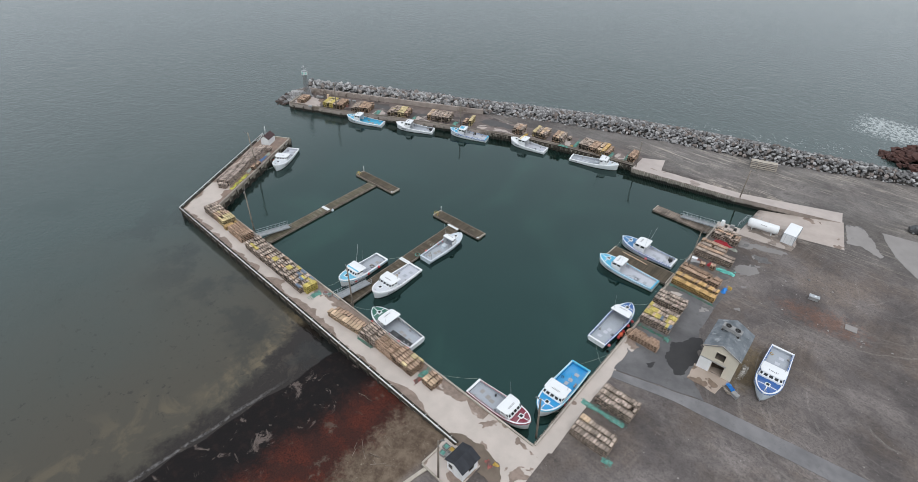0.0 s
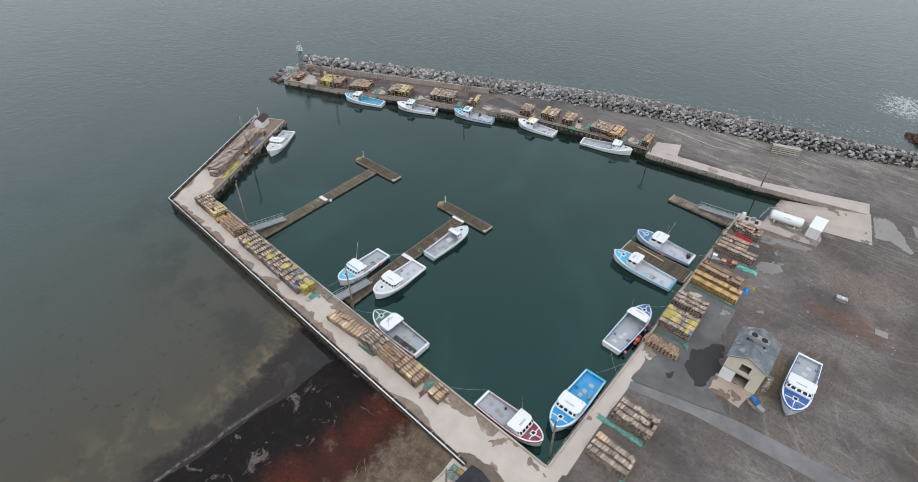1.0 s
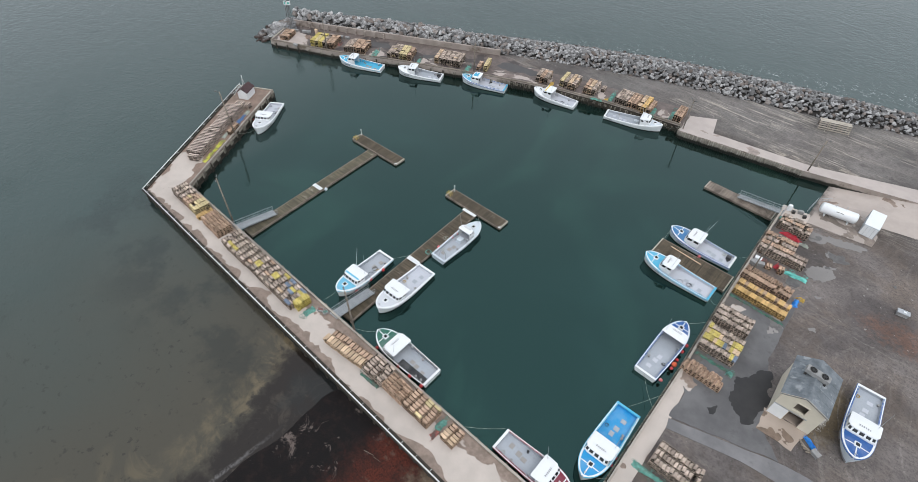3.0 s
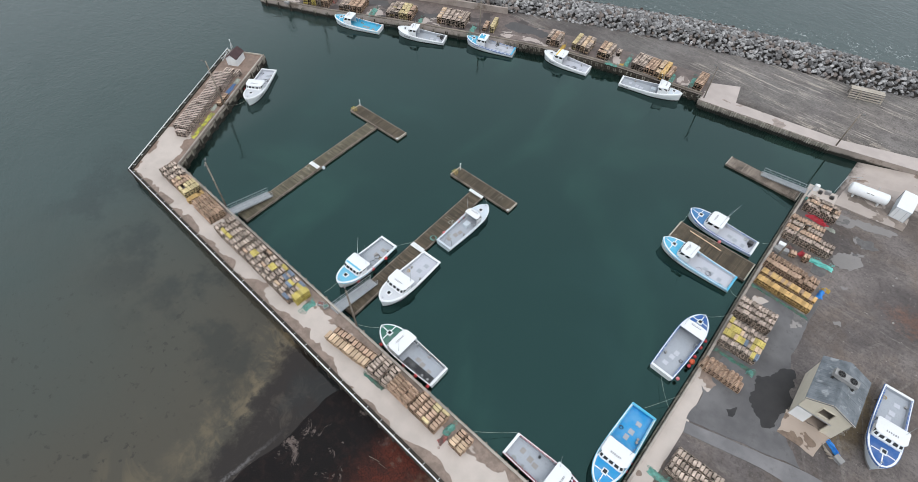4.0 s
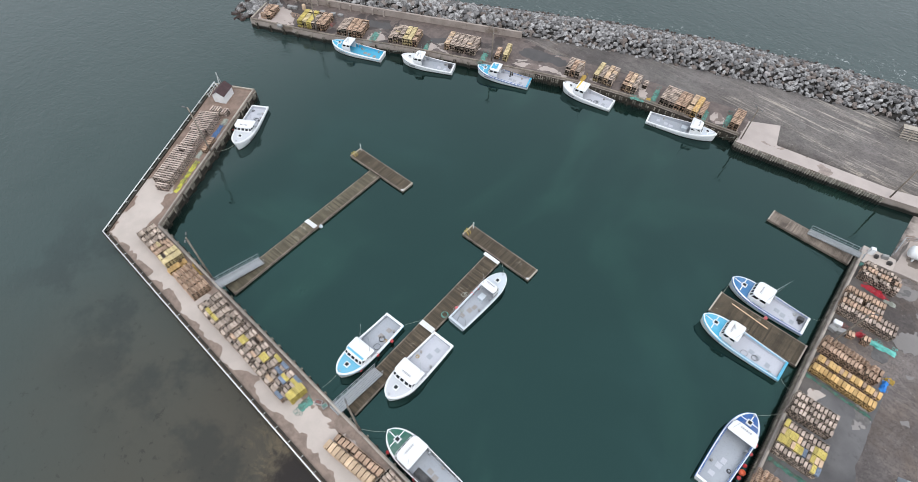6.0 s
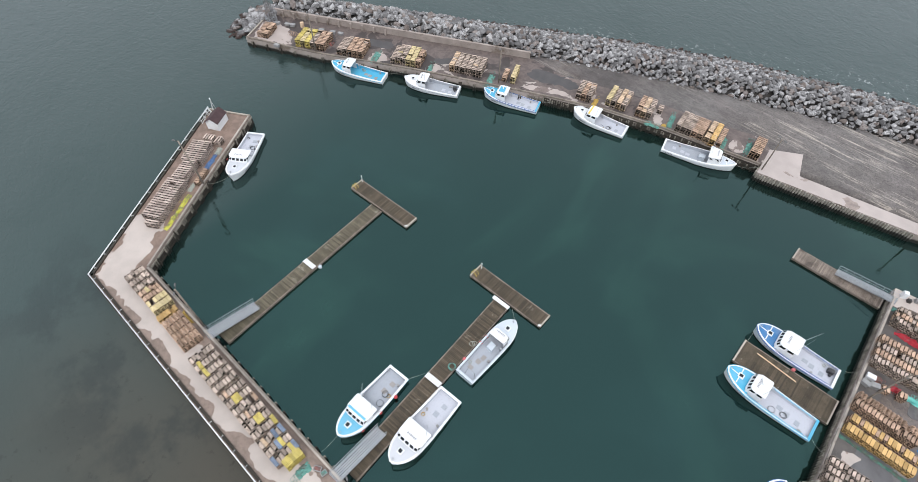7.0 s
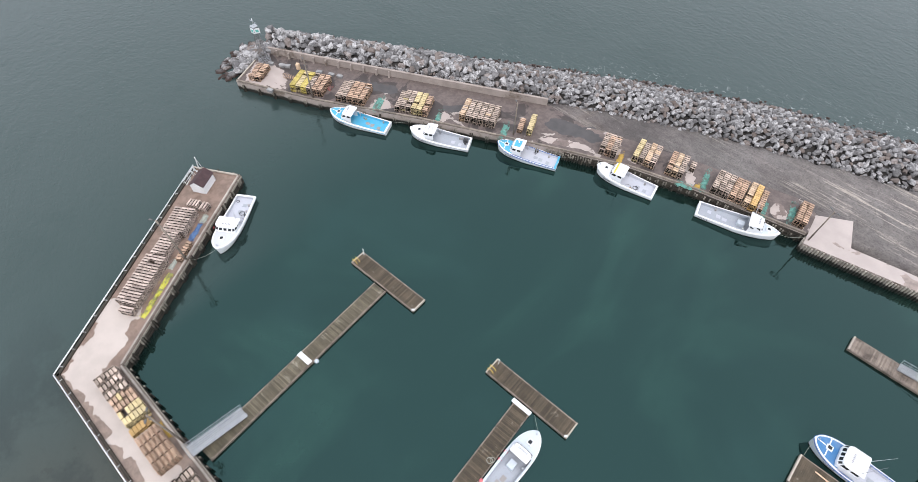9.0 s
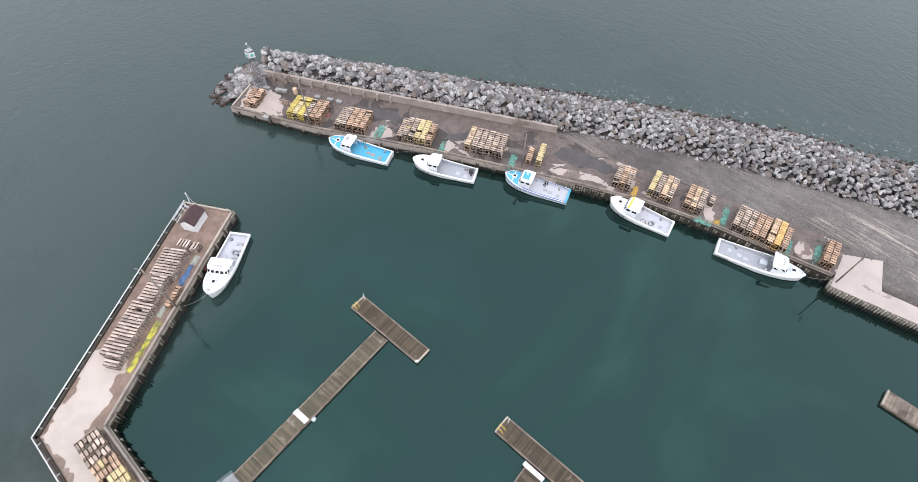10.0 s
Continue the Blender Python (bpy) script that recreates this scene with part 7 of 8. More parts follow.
def build_bait_shed():
    at = pose(-8.17, 71.55, DECK, 0, 0, 4.0)
    w, d, e, r = 5.2, 6.7, 4.7, 6.0
    base = gable_house("fish_shed", at, w, d, e, r, CREAM_WALL, ROOF_GREY, "cream two-storey fish shed with a worn grey roof", 0.24, -0.25, 13, openings=((-0.7, 1.15, 0.0, 2.25), (-0.65, 0.75, 3.0, 4.5)))
    y = -d / 2
    # open doorway with its door slid aside, and the loft opening; a floor and a loft floor inside
    part("floor_slab", Shape().box(0, 0, 0.05, w - 0.1, d - 0.4, 0.06), DIRTY_SLAB, base)
    part("loft_floor", Shape().box(0, 0.1, 2.75, w - 0.1, d - 0.5, 0.12), TIMBER_GREY, base)
    for x, z, sx, sz in ((-0.75, 1.12, 0.1, 2.25), (1.2, 1.12, 0.1, 2.25), (0.225, 2.3, 2.05, 0.1)):
        part("door_frame", Shape().box(x, y - 0.03, z, sx, 0.1, sz), CREAM_WALL, base)
    part("sliding_door", Shape().box(-1.68, y - 0.12, 1.2, 1.8, 0.08, 2.3), WHITE_WALL, base, "white sliding door pushed aside")
    part("door_track", Shape().box(-0.6, y - 0.12, 2.42, 3.9, 0.1, 0.1), PALE_STEEL, base)
    for x, z, sx, sz in ((0.05, 4.54, 1.6, 0.08), (0.05, 2.95, 1.6, 0.1), (-0.7, 3.75, 0.1, 1.5), (0.8, 3.75, 0.1, 1.5)):
        part("hatch_frame", Shape().box(x, y - 0.05, z, sx, 0.1, sz), CREAM_WALL, base)
    tagged(part("fish_box", Shape().box(0, 0, 0.3, 1.1, 0.7, 0.6).box(0, 0, 0.62, 1.16, 0.76, 0.05), GREY_BOX, at=at @ pose(1.9, 1.2, 0.08, 0, 0, 10)), "grey fish box on the shed floor", "box", "crates")
    part("barge_board", Shape().beam((-w / 2 - 0.22, y - 0.2, e - 0.02), (-0.25, y - 0.2, r + 0.1), 0.06, 0.24), TIMBER_PALE, base)
    part("barge_board", Shape().beam((w / 2 + 0.22, y - 0.2, e - 0.02), (-0.25, y - 0.2, r + 0.1), 0.06, 0.24), TIMBER_PALE, base)
    # cooling unit with two fans on the roof
    unit = thing("cooling_unit", at @ pose(-0.3, 0.75, 5.98, 0, 6, 0), "grey twin-fan cooling unit on the shed roof", "cooling unit")
    part("casing", Shape().box(0, 0, 0.35, 2.9, 1.0, 0.62), GREY_BOX, unit)
    for x in (-0.72, 0.72):
        part("fan", Shape().rod((x, 0, 0.66), (x, 0, 0.70), 0.42, n=14), SHADE, unit)
        part("fan_guard", Shape().ring((x, 0, 0.72), 0.42, 0.04, 14, 4).box(x, 0, 0.72, 0.84, 0.06, 0.03, 20).box(x, 0, 0.72, 0.84, 0.06, 0.03, 80).box(x, 0, 0.72, 0.84, 0.06, 0.03, 140), DARK_STEEL, unit)
    for x in (-1.2, 1.2):
        part("bracket", Shape().box(x, -0.1, 0.0, 0.1, 1.1, 0.22).box(x, -0.6, -0.1, 0.3, 0.1, 0.3), DARK_STEEL, unit)
    # vent stack at the side and blue tarp with pallets by the wall
    heap(-4.6, 72.0, 0.8, 4.0, 4, FOAM_WHITE, "heap of white scrap and packing along the shed wall", 0.5, 52)
    heap(-4.6, 67.2, 2.2, 0.7, -35, NET_BLUE, "blue tarpaulin thrown over boards beside the shed", 0.7, 51)
    for i in range(5):
        tagged(part("board", Shape().box(0, 0, 0, 1.6, 0.16, 0.06), TIMBER_GREY, at=pose(-5.2 + 0.25 * i, 66.6 - 0.12 * i, DECK + 0.07 + 0.03 * i, 0, 3 * i, -30 + 17 * i)), "loose weathered board beside the shed", "board", "loose boards")
    tagged(part("fish_crate", Shape().box(0, 0, 0.25, 1.0, 0.7, 0.5).box(0, 0, 0.52, 1.05, 0.75, 0.05), GREY_BOX, at=pose(-3.8, 66.3, DECK, 0, 0, -20)), "grey plastic crate beside the shed", "crate", "crates")


FOAM_WHITE = surface("white_scrap", (0.40, 0.39, 0.37), (0.66, 0.65, 0.63), 2.0, 12, 0.8, 0, 0.3, 0, (0.14, 0.12, 0.09), (0.40, 0.52))
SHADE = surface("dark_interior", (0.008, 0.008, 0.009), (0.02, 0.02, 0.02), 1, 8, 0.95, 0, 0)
build_bait_shed()


def build_shacks():
    base = gable_house("harbour_shack", pose(-25.15, 29.65, DECK, 0, 0, 0), 2.7, 2.9, 2.1, 2.75, WHITE_WALL, ROOF_BLACK, "small white shack with a black shingled roof", 0.25, 0.0, 9, -0.4)
    part("door", Shape().box(0.3, -1.49, 0.85, 0.8, 0.06, 1.75), WHITE, base, "white panel door")
    part("window", Shape().box(-0.75, -1.47, 1.15, 0.6, 0.05, 0.7), GLASS, base)
    part("corner_board", Shape().box(1.36, -1.46, 0.8, 0.1, 0.1, 2.4), WHITE, base)
    part("side_window", Shape().box(1.365, 0.2, 1.2, 0.05, 0.9, 0.6), GLASS, base)
    base = gable_house("light_shed", pose(-124.95, 60.7, DECK, 0, 0, 30.5), 2.2, 3.1, 1.65, 2.45, WHITE_WALL, ROOF_BROWN, "white wooden shed with a brown shingled gable roof", 0.15, 0.0, 8)
    part("door", Shape().box(0.2, -1.58, 0.8, 0.8, 0.05, 1.6), WHITE_WALL, base)
    for x in (-1.08, 1.08):
        part("corner_board", Shape().box(x, -1.56, 0.82, 0.09, 0.09, 1.64), WHITE, base)
    # small light and davit behind the shed
    m = thing("harbour_light", pose(-128.7, 62.2, DECK), "white harbour light on a lattice mast at the pier's end", "harbour light")
    part("mast", Shape().rod((-0.25, -0.25, 0), (0, 0, 2.5), 0.04, n=5).rod((0.25, -0.25, 0), (0, 0, 2.5), 0.04, n=5).rod((0, 0.3, 0), (0, 0, 2.5), 0.04, n=5), RAIL_WHITE, m)
    part("lamp", Shape().rod((0, 0, 2.5), (0, 0, 2.8), 0.12, 0.1, 8), RAIL_WHITE, m)
    part("ladder", Shape().beam((0.6, -0.5, 0), (0.2, -1.1, 1.2), 0.08, 0.08).beam((0.95, -0.6, 0), (0.55, -1.2, 1.2), 0.08, 0.08), RAIL_WHITE, m)
    g = thing("safety_gate", pose(-127.9, 60.1, DECK + 0.01, 0, 0, 122), "white tubular safety gate at the arm's corner", "gate")
    for x in (-1.6, -0.5, 0.6, 1.5):
        part("gate_post", Shape().rod((x, 0, 0), (x, 0.1, 1.15), 0.05, n=6), RAIL_WHITE, g)
    part("top_bar", Shape().rod((-1.7, 0.1, 1.12), (1.6, 0.1, 1.12), 0.05, n=6), RAIL_WHITE, g)
    part("mid_bar", Shape().rod((-1.7, 0.05, 0.6), (1.6, 0.05, 0.6), 0.04, n=6), RAIL_WHITE, g)
    part("brace", Shape().rod((-1.6, 0, 0.1), (-0.5, -0.5, 1.0), 0.05, n=6), RAIL_WHITE, g)
    part("brace", Shape().rod((0.6, -0.7, 0.02), (0.6, 0.1, 1.1), 0.05, n=6), RAIL_WHITE, g)


build_shacks()


def deck_platform():
    """The shack's low plank platform on the beach side with its edge beams."""
    base = thing("shack_platform", pose(0, 0, 0), "pale concrete platform with timber edges beside the shack", "platform", "", "structure")
    part("platform", Shape().prism([(-29.2, 26.3), (-29.8, 31.4), (-23.6, 31.5), (-23.4, 26.3)], 0.4, DECK + 0.02), PAD_TOP, base)
    part("edge_beam", Shape().beam((-29.3, 26.4, DECK + 0.1), (-29.3, 29.6, DECK + 0.1), 0.24, 0.22), TIMBER_PALE, base)
    part("edge_beam", Shape().beam((-29.2, 26.3, DECK + 0.1), (-23.4, 26.3, DECK + 0.1), 0.24, 0.22), TIMBER_PALE, base)
    part("walk_beam", Shape().beam((-28.4, 26.3, DECK + 0.05), (-29.2, 22.0, DECK - 0.3), 0.5, 0.2), TIMBER_PALE, base)


deck_platform()
for i, (x, y) in enumerate(((-28.6, 30.2), (-27.7, 30.4), (-28.3, 29.2), (-27.5, 29.5))):
    c = thing("crate", pose(x, y, DECK + 0.02, 0, 0, 5 * i), "open plastic crate beside the shack", "crate", "crates by the shack")
    q = Shape()
    for sx, sy, w, d in ((0, -0.36, 0.8, 0.05), (0, 0.36, 0.8, 0.05), (-0.38, 0, 0.05, 0.7), (0.38, 0, 0.05, 0.7)):
        q.box(sx, sy, 0.25, w, d, 0.5)
    part("sides", q, GREY_BOX if i != 1 else TIMBER_PALE, c)
    part("rope_fill", Shape().box(0, 0, 0.18, 0.68, 0.62, 0.3), (NET_TEAL, NET_OCHRE, NET_TEAL, GREY_BOX)[i], c)


def fuel_tank():
    base = thing("fuel_tank", pose(-16.3, 113.5, DECK + 0.04, 0, 0, 10.5), "white horizontal fuel tank on steel saddles", "tank")
    s = Shape()
    n = 20
    prof = [(-3.05, 0.0), (-3.02, 0.4), (-2.94, 0.72), (-2.8, 0.91), (-2.65, 0.97), (2.65, 0.97), (2.8, 0.91), (2.94, 0.72), (3.02, 0.4), (3.05, 0.0)]
    s.add([(x, r * math.cos(2 * math.pi * i / n), 1.3 + r * math.sin(2 * math.pi * i / n)) for x, r in prof for i in range(n)],
          [(j * n + i, j * n + (i + 1) % n, (j + 1) * n + (i + 1) % n, (j + 1) * n + i) for j in range(len(prof) - 1) for i in range(n)])
    part("shell", s, WHITE, base, smooth=True)
    for x in (-1.9, 1.9):
        part("saddle", Shape().box(x, 0, 0.27, 0.22, 1.5, 0.54), RAIL_WHITE, base)
    for x in (-0.9, 0.7):
        part("vent_pipe", Shape().rod((x, 0.1, 2.2), (x, 0.1, 3.1), 0.03, n=6), PALE_STEEL, base)
    for x in (-0.8, 0.8):
        part("lettering_bar", Shape().box(x * 0.4, -0.80, 1.85, 0.5, 0.04, 0.16), GREY_BOX, base)
    box = thing("storage_box", pose(-11.05, 114.8, DECK + 0.045, 0, 0, 1.0), "white insulated storage container on the tank slab", "storage box")
    part("body", Shape().box(0, 0, 1.12, 2.26, 4.9, 2.24), OFF_WHITE, box)
    part("roof_panel", Shape().box(0, 0, 2.27, 2.34, 5.0, 0.07), WHITE, box)
    for x in (-0.55, 0.55):
        part("door_leaf", Shape().box(x, -2.47, 1.08, 1.06, 0.05, 2.0), WHITE, box)
        part("lock_rod", Shape().rod((x, -2.52, 0.12), (x, -2.52, 2.05), 0.025, n=6), PALE_STEEL, box)
    for x in (-1.15, 1.15):
        for y in (-2.45, 2.45):
            part("corner_post", Shape().box(x, y, 1.12, 0.1, 0.1, 2.26), PALE_STEEL, box)
    for x in (-0.9, 0.9):
        part("skid", Shape().box(x, -0.1, -0.01, 0.16, 5.1, 0.06), TIMBER_GREY, box)


fuel_tank()


def quay_bits():
    for x, y, w, d, h, m, name, label in ((-23.2, 109.7, 0.7, 0.7, 1.1, WHITE, "fuel_pump", "white fuel pump at the quay's head"), (-21.3, 110.2, 0.9, 0.6, 0.6, GREY_BOX, "equipment_box", "grey equipment box at the quay's head"),
                                         (-22.3, 109.4, 0.5, 0.5, 0.5, DARK_STEEL, "motor", "dark motor housing at the quay's head"), (-20.4, 109.5, 0.6, 0.5, 0.5, DARK_STEEL, "motor", "dark motor housing at the quay's head")):
        b = thing(name, pose(x, y, DECK + 0.01, 0, 0, 20), label, "equipment")
        part("body", Shape().box(0, 0, h / 2, w, d, h, 0, 0, 0.94), m, b)
        part("top", Shape().box(0, 0, h + 0.03, w * 0.7, d * 0.7, 0.06), m, b)
    rails = thing("guard_rail", pose(0, 0, DECK), "grey steel guard rail beside the slipway", "railing", "", "structure")
    for a, b in (((-20.6, 111.3), (-20.3, 115.6)), ((-20.3, 115.6), (-18.4, 117.2))):
        s = Shape().rod((*a, 1.0), (*b, 1.0), 0.04, n=6).rod((*a, 0.5), (*b, 0.5), 0.03, n=6)
        for p, h in along((*a, 0), (*b, 0), 1.2):
            s.rod((p.x, p.y, -0.3), (p.x, p.y, 1.0), 0.035, n=6)
        part("rail_section", s, PALE_STEEL, rails)
    b = thing("fish_bin", pose(-1.75, 98.0, DECK, 0, 0, 10), "grey steel bin standing in the yard", "bin")
    part("body", Shape().box(0, 0, 0.35, 1.5, 0.8, 0.65, 0, 0, 1.06), GREY_BOX, b)
    part("lid", Shape().box(0, 0, 0.72, 1.7, 0.95, 0.1), PALE_STEEL, b)
    part("label_plate", Shape().box(0.15, 0.05, 0.78, 0.4, 0.3, 0.02), WHITE, b)
    tagged(part("concrete_block", Shape().box(0, 0, 0.04, 1.8, 1.5, 0.12), PATCH, at=pose(5.2, 94.6, DECK, 0, 0, 8)), "flat pale concrete block in the red earth", "block")
    st = thing("dock_section", pose(-26.2, 143.0, DECK, 0, 0, 20), "old pale slatted dock section propped by the boulders", "dock section")
    for i in range(4):
        part("runner", Shape().beam((-2.9 + 1.93 * i, -1.45, 0.05), (-2.9 + 1.93 * i, -0.5, 1.5), 0.14, 0.12).box(-2.9 + 1.93 * i, 0, 1.5, 0.14, 1.3, 0.14).box(-2.9 + 1.93 * i, 0.55, 0.72, 0.14, 0.14, 1.44), TIMBER_GREY, st)
    for i in range(5):
        part("slat", Shape().box(0, -0.52 + 0.26 * i, 1.6, 6.2, 0.235, 0.06), TIMBER_PALE, st)
    for i in range(4):
        y, z = -1.42 + 0.24 * i, 0.22 + 0.365 * i
        part("board", Shape().beam((-3.1, y - 0.06, z), (3.1, y - 0.06, z), 0.05, 0.25), TIMBER_PALE, st)
    part("prop", Shape().beam((-1.7, -2.0, 0.02), (-1.3, -0.75, 1.62), 0.1, 0.1), TIMBER_PALE, st)
    # car at the yard's far side
    c = thing("parked_car", pose(8.6, 137.0, DECK - 0.02, 0, 0, 12), "black parked car in the yard", "car")
    s = Shape()
    prof = [(-2.2, 0.35), (-2.2, 0.85), (-1.9, 1.0), (-1.3, 1.5), (0.5, 1.5), (1.1, 1.02), (2.1, 0.85), (2.2, 0.4)]
    k = len(prof)
    s.add([(x, y * (0.88 if z > 1.1 else 1.0), z) for y in (-0.88, 0.88) for x, z in prof], [tuple(range(k)), tuple(range(2 * k - 1, k - 1, -1))] + [(i, k + i, k + (i + 1) % k, (i + 1) % k) for i in range(k)])
    part("body", s, BLACK_PAINT, c)
    part("windscreen", Shape().beam((0.52, 0, 1.47), (1.08, 0, 1.05), 1.4, 0.03), GLASS, c)
    part("rear_window", Shape().beam((-1.34, 0, 1.47), (-1.86, 0, 1.05), 1.4, 0.03), GLASS, c)
    for x in (-1.35, 1.35):
        for y in (-0.85, 0.85):
            wheel = part("wheel", Shape().rod((x, y - 0.1, 0.33), (x, y + 0.1, 0.33), 0.33, n=14), BLACK_PAINT, c)
            part("rim", Shape().rod((x, y - 0.12, 0.33), (x, y + 0.12, 0.33), 0.2, n=10), PALE_STEEL, wheel)


quay_bits()


POLE_GREY = surface("grey_lamp_housing", (0.10, 0.10, 0.10), (0.17, 0.17, 0.165), 2, 12, 0.6)


def light_pole(x, y, top, lean=(0, 0), arm=(1.1, 0.4), label="weathered timber light pole with a lamp arm", r=0.15, heads=1, z=None):
    z = DECK if z is None else z
    h = top - z
    base = thing("light_pole", pose(x, y, z), label, "light pole", "light poles")
    t = Vector((lean[0], lean[1], h))
    part("pole", Shape().rod((0, 0, -0.3), t, r, r * 0.72, 8), TIMBER_GREY, base, smooth=True)
    for i in range(heads):
        s = 1 if i == 0 else -1
        e = t + Vector((arm[0] * s * 0.6, arm[1] * s * 0.6, 0.15))
        arm_ob = part("lamp_arm", Shape().rod(t - Vector((0, 0, 0.35)), e, 0.035, n=5), DARK_STEEL, base)
        part("lamp_head", Shape().box(e.x, e.y, e.z - 0.04, 0.5, 0.22, 0.12, math.degrees(math.atan2(arm[1], arm[0])), 0, 0.7), POLE_GREY, arm_ob)
    part("crossarm", Shape().box(t.x, t.y, t.z - 0.9, 0.12, 0.36, 0.22, 40), POLE_GREY, base)
    return base


light_pole(-114.05, 51.15, 11.6, (0.0, -0.3), (-0.9, -0.7))
light_pole(-91.1, 37.4, 11.6, (0, 0), (-0.9, 0.6), heads=2)
light_pole(-59.0, 38.0, 10.9, (-0.1, -0.2), (-0.9, 0.4))
light_pole(-49.3, 119.5, 8.7, (0.0, 0.1), (1.0, -0.4), heads=2, r=0.12)
light_pole(-24.8, 124.0, 9.0, (0.1, 0.0), (0.9, 0.3))
light_pole(-129.9, 86.3, 10.0, (0, 0), (-0.9, 0.3))
light_pole(-22.0, 89.3, 11.0, (0.2, 0.2), (0.9, 0.2), r=0.12)
light_pole(-20.95, 40.1, 10.2, (-0.2, -0.3), (-0.7, -0.3), r=0.17)
light_pole(-26.4, 26.5, 10.0, (0, 0), (0.6, 0.6))
light_pole(-97.0, 105.2, 8.9, (0, 0), (-0.8, 0.3))


def beacon_tower():
    base = thing("beacon_tower", pose(-145.0, 86.2, DECK), "steel lattice beacon tower with square white and green day marks", "beacon")
    h, w = 7.9, 1.3
    legs = [(-1, -1), (1, -1), (1, 1), (-1, 1)]
    at_h = lambda k, z: Vector((k[0] * w / 2 * (1 - 0.55 * z / h), k[1] * w / 2 * (1 - 0.55 * z / h), z))
    for k in legs:
        part("leg", Shape().rod(at_h(k, 0), at_h(k, h), 0.05, n=5), POLE_GREY, base)
    for a, b in zip(legs, legs[1:] + legs[:1]):
        for i in range(6):
            z0, z1 = h * i / 6, h * (i + 1) / 6
            part("brace", Shape().rod(at_h(a, z0), at_h(b, z1), 0.025, n=4).rod(at_h(b, z0), at_h(a, z1), 0.025, n=4).rod(at_h(a, z1), at_h(b, z1), 0.025, n=4), POLE_GREY, base)
    part("platform", Shape().box(0, 0, h + 0.05, 1.1, 1.1, 0.08), PALE_STEEL, base)
    # mesh guard round the foot
    for sx, sy in ((1, 0), (-1, 0), (0, 1), (0, -1)):
        q = Shape()
        for i in range(9):
            k = -0.9 + 1.8 * i / 8
            q.rod((0.9 * sx or k, 0.9 * sy or k, 0.05), (0.9 * sx or k, 0.9 * sy or k, 1.7), 0.022, n=4)
        for i in range(7):
            z = 0.08 + 1.6 * i / 6
            q.rod((0.9 * sx or -0.9, 0.9 * sy or -0.9, z), (0.9 * sx or 0.9, 0.9 * sy or 0.9, z), 0.022, n=4)
        part("guard_mesh", q, PALE_STEEL, base)
    for dx, dy, head in ((0.15, -0.62, 5), (0.75, 0.0, 60)):
        m = part("day_mark", Shape().box(dx, dy, h - 0.6, 1.0, 0.05, 1.0, head), WHITE, base, "pale green and white day mark")
        n = Vector((math.sin(radians(head)), -math.cos(radians(head)), 0)) * 0.04
        part("mark_centre", Shape().box(dx + n.x, dy + n.y, h - 0.6, 0.5, 0.05, 0.5, head), DAYMARK, m)
    part("solar_bar", Shape().rod((-0.9, 0, h + 0.9), (0.9, 0.2, h + 0.9), 0.03, n=4).rod((0, 0, h), (0, 0, h + 1.2), 0.04, n=5).rod((-0.9, 0, h + 0.5), (-0.9, 0, h + 0.95), 0.03, n=4), PALE_STEEL, base)
    part("lamp", Shape().rod((0, 0, h + 1.2), (0, 0, h + 1.5), 0.12, n=8), WHITE, base)


DAYMARK = painted("pale_green_mark", (0.10, 0.42, 0.36), 0.5)
beacon_tower()


# ---- ropes, buoys and small gear ----
def mooring(a, b, sag=0.5, r=0.018, mat=None):
    a, b = Vector(a), Vector(b)
    s = Shape()
    n = 10
    pts = [a.lerp(b, i / n) - Vector((0, 0, 4 * sag * (i / n) * (1 - i / n))) for i in range(n + 1)]
    s.tube(pts, r)
    tagged(part("mooring_line", s, mat or ROPE), "pale mooring line from a boat to its berth", "rope", "mooring lines")


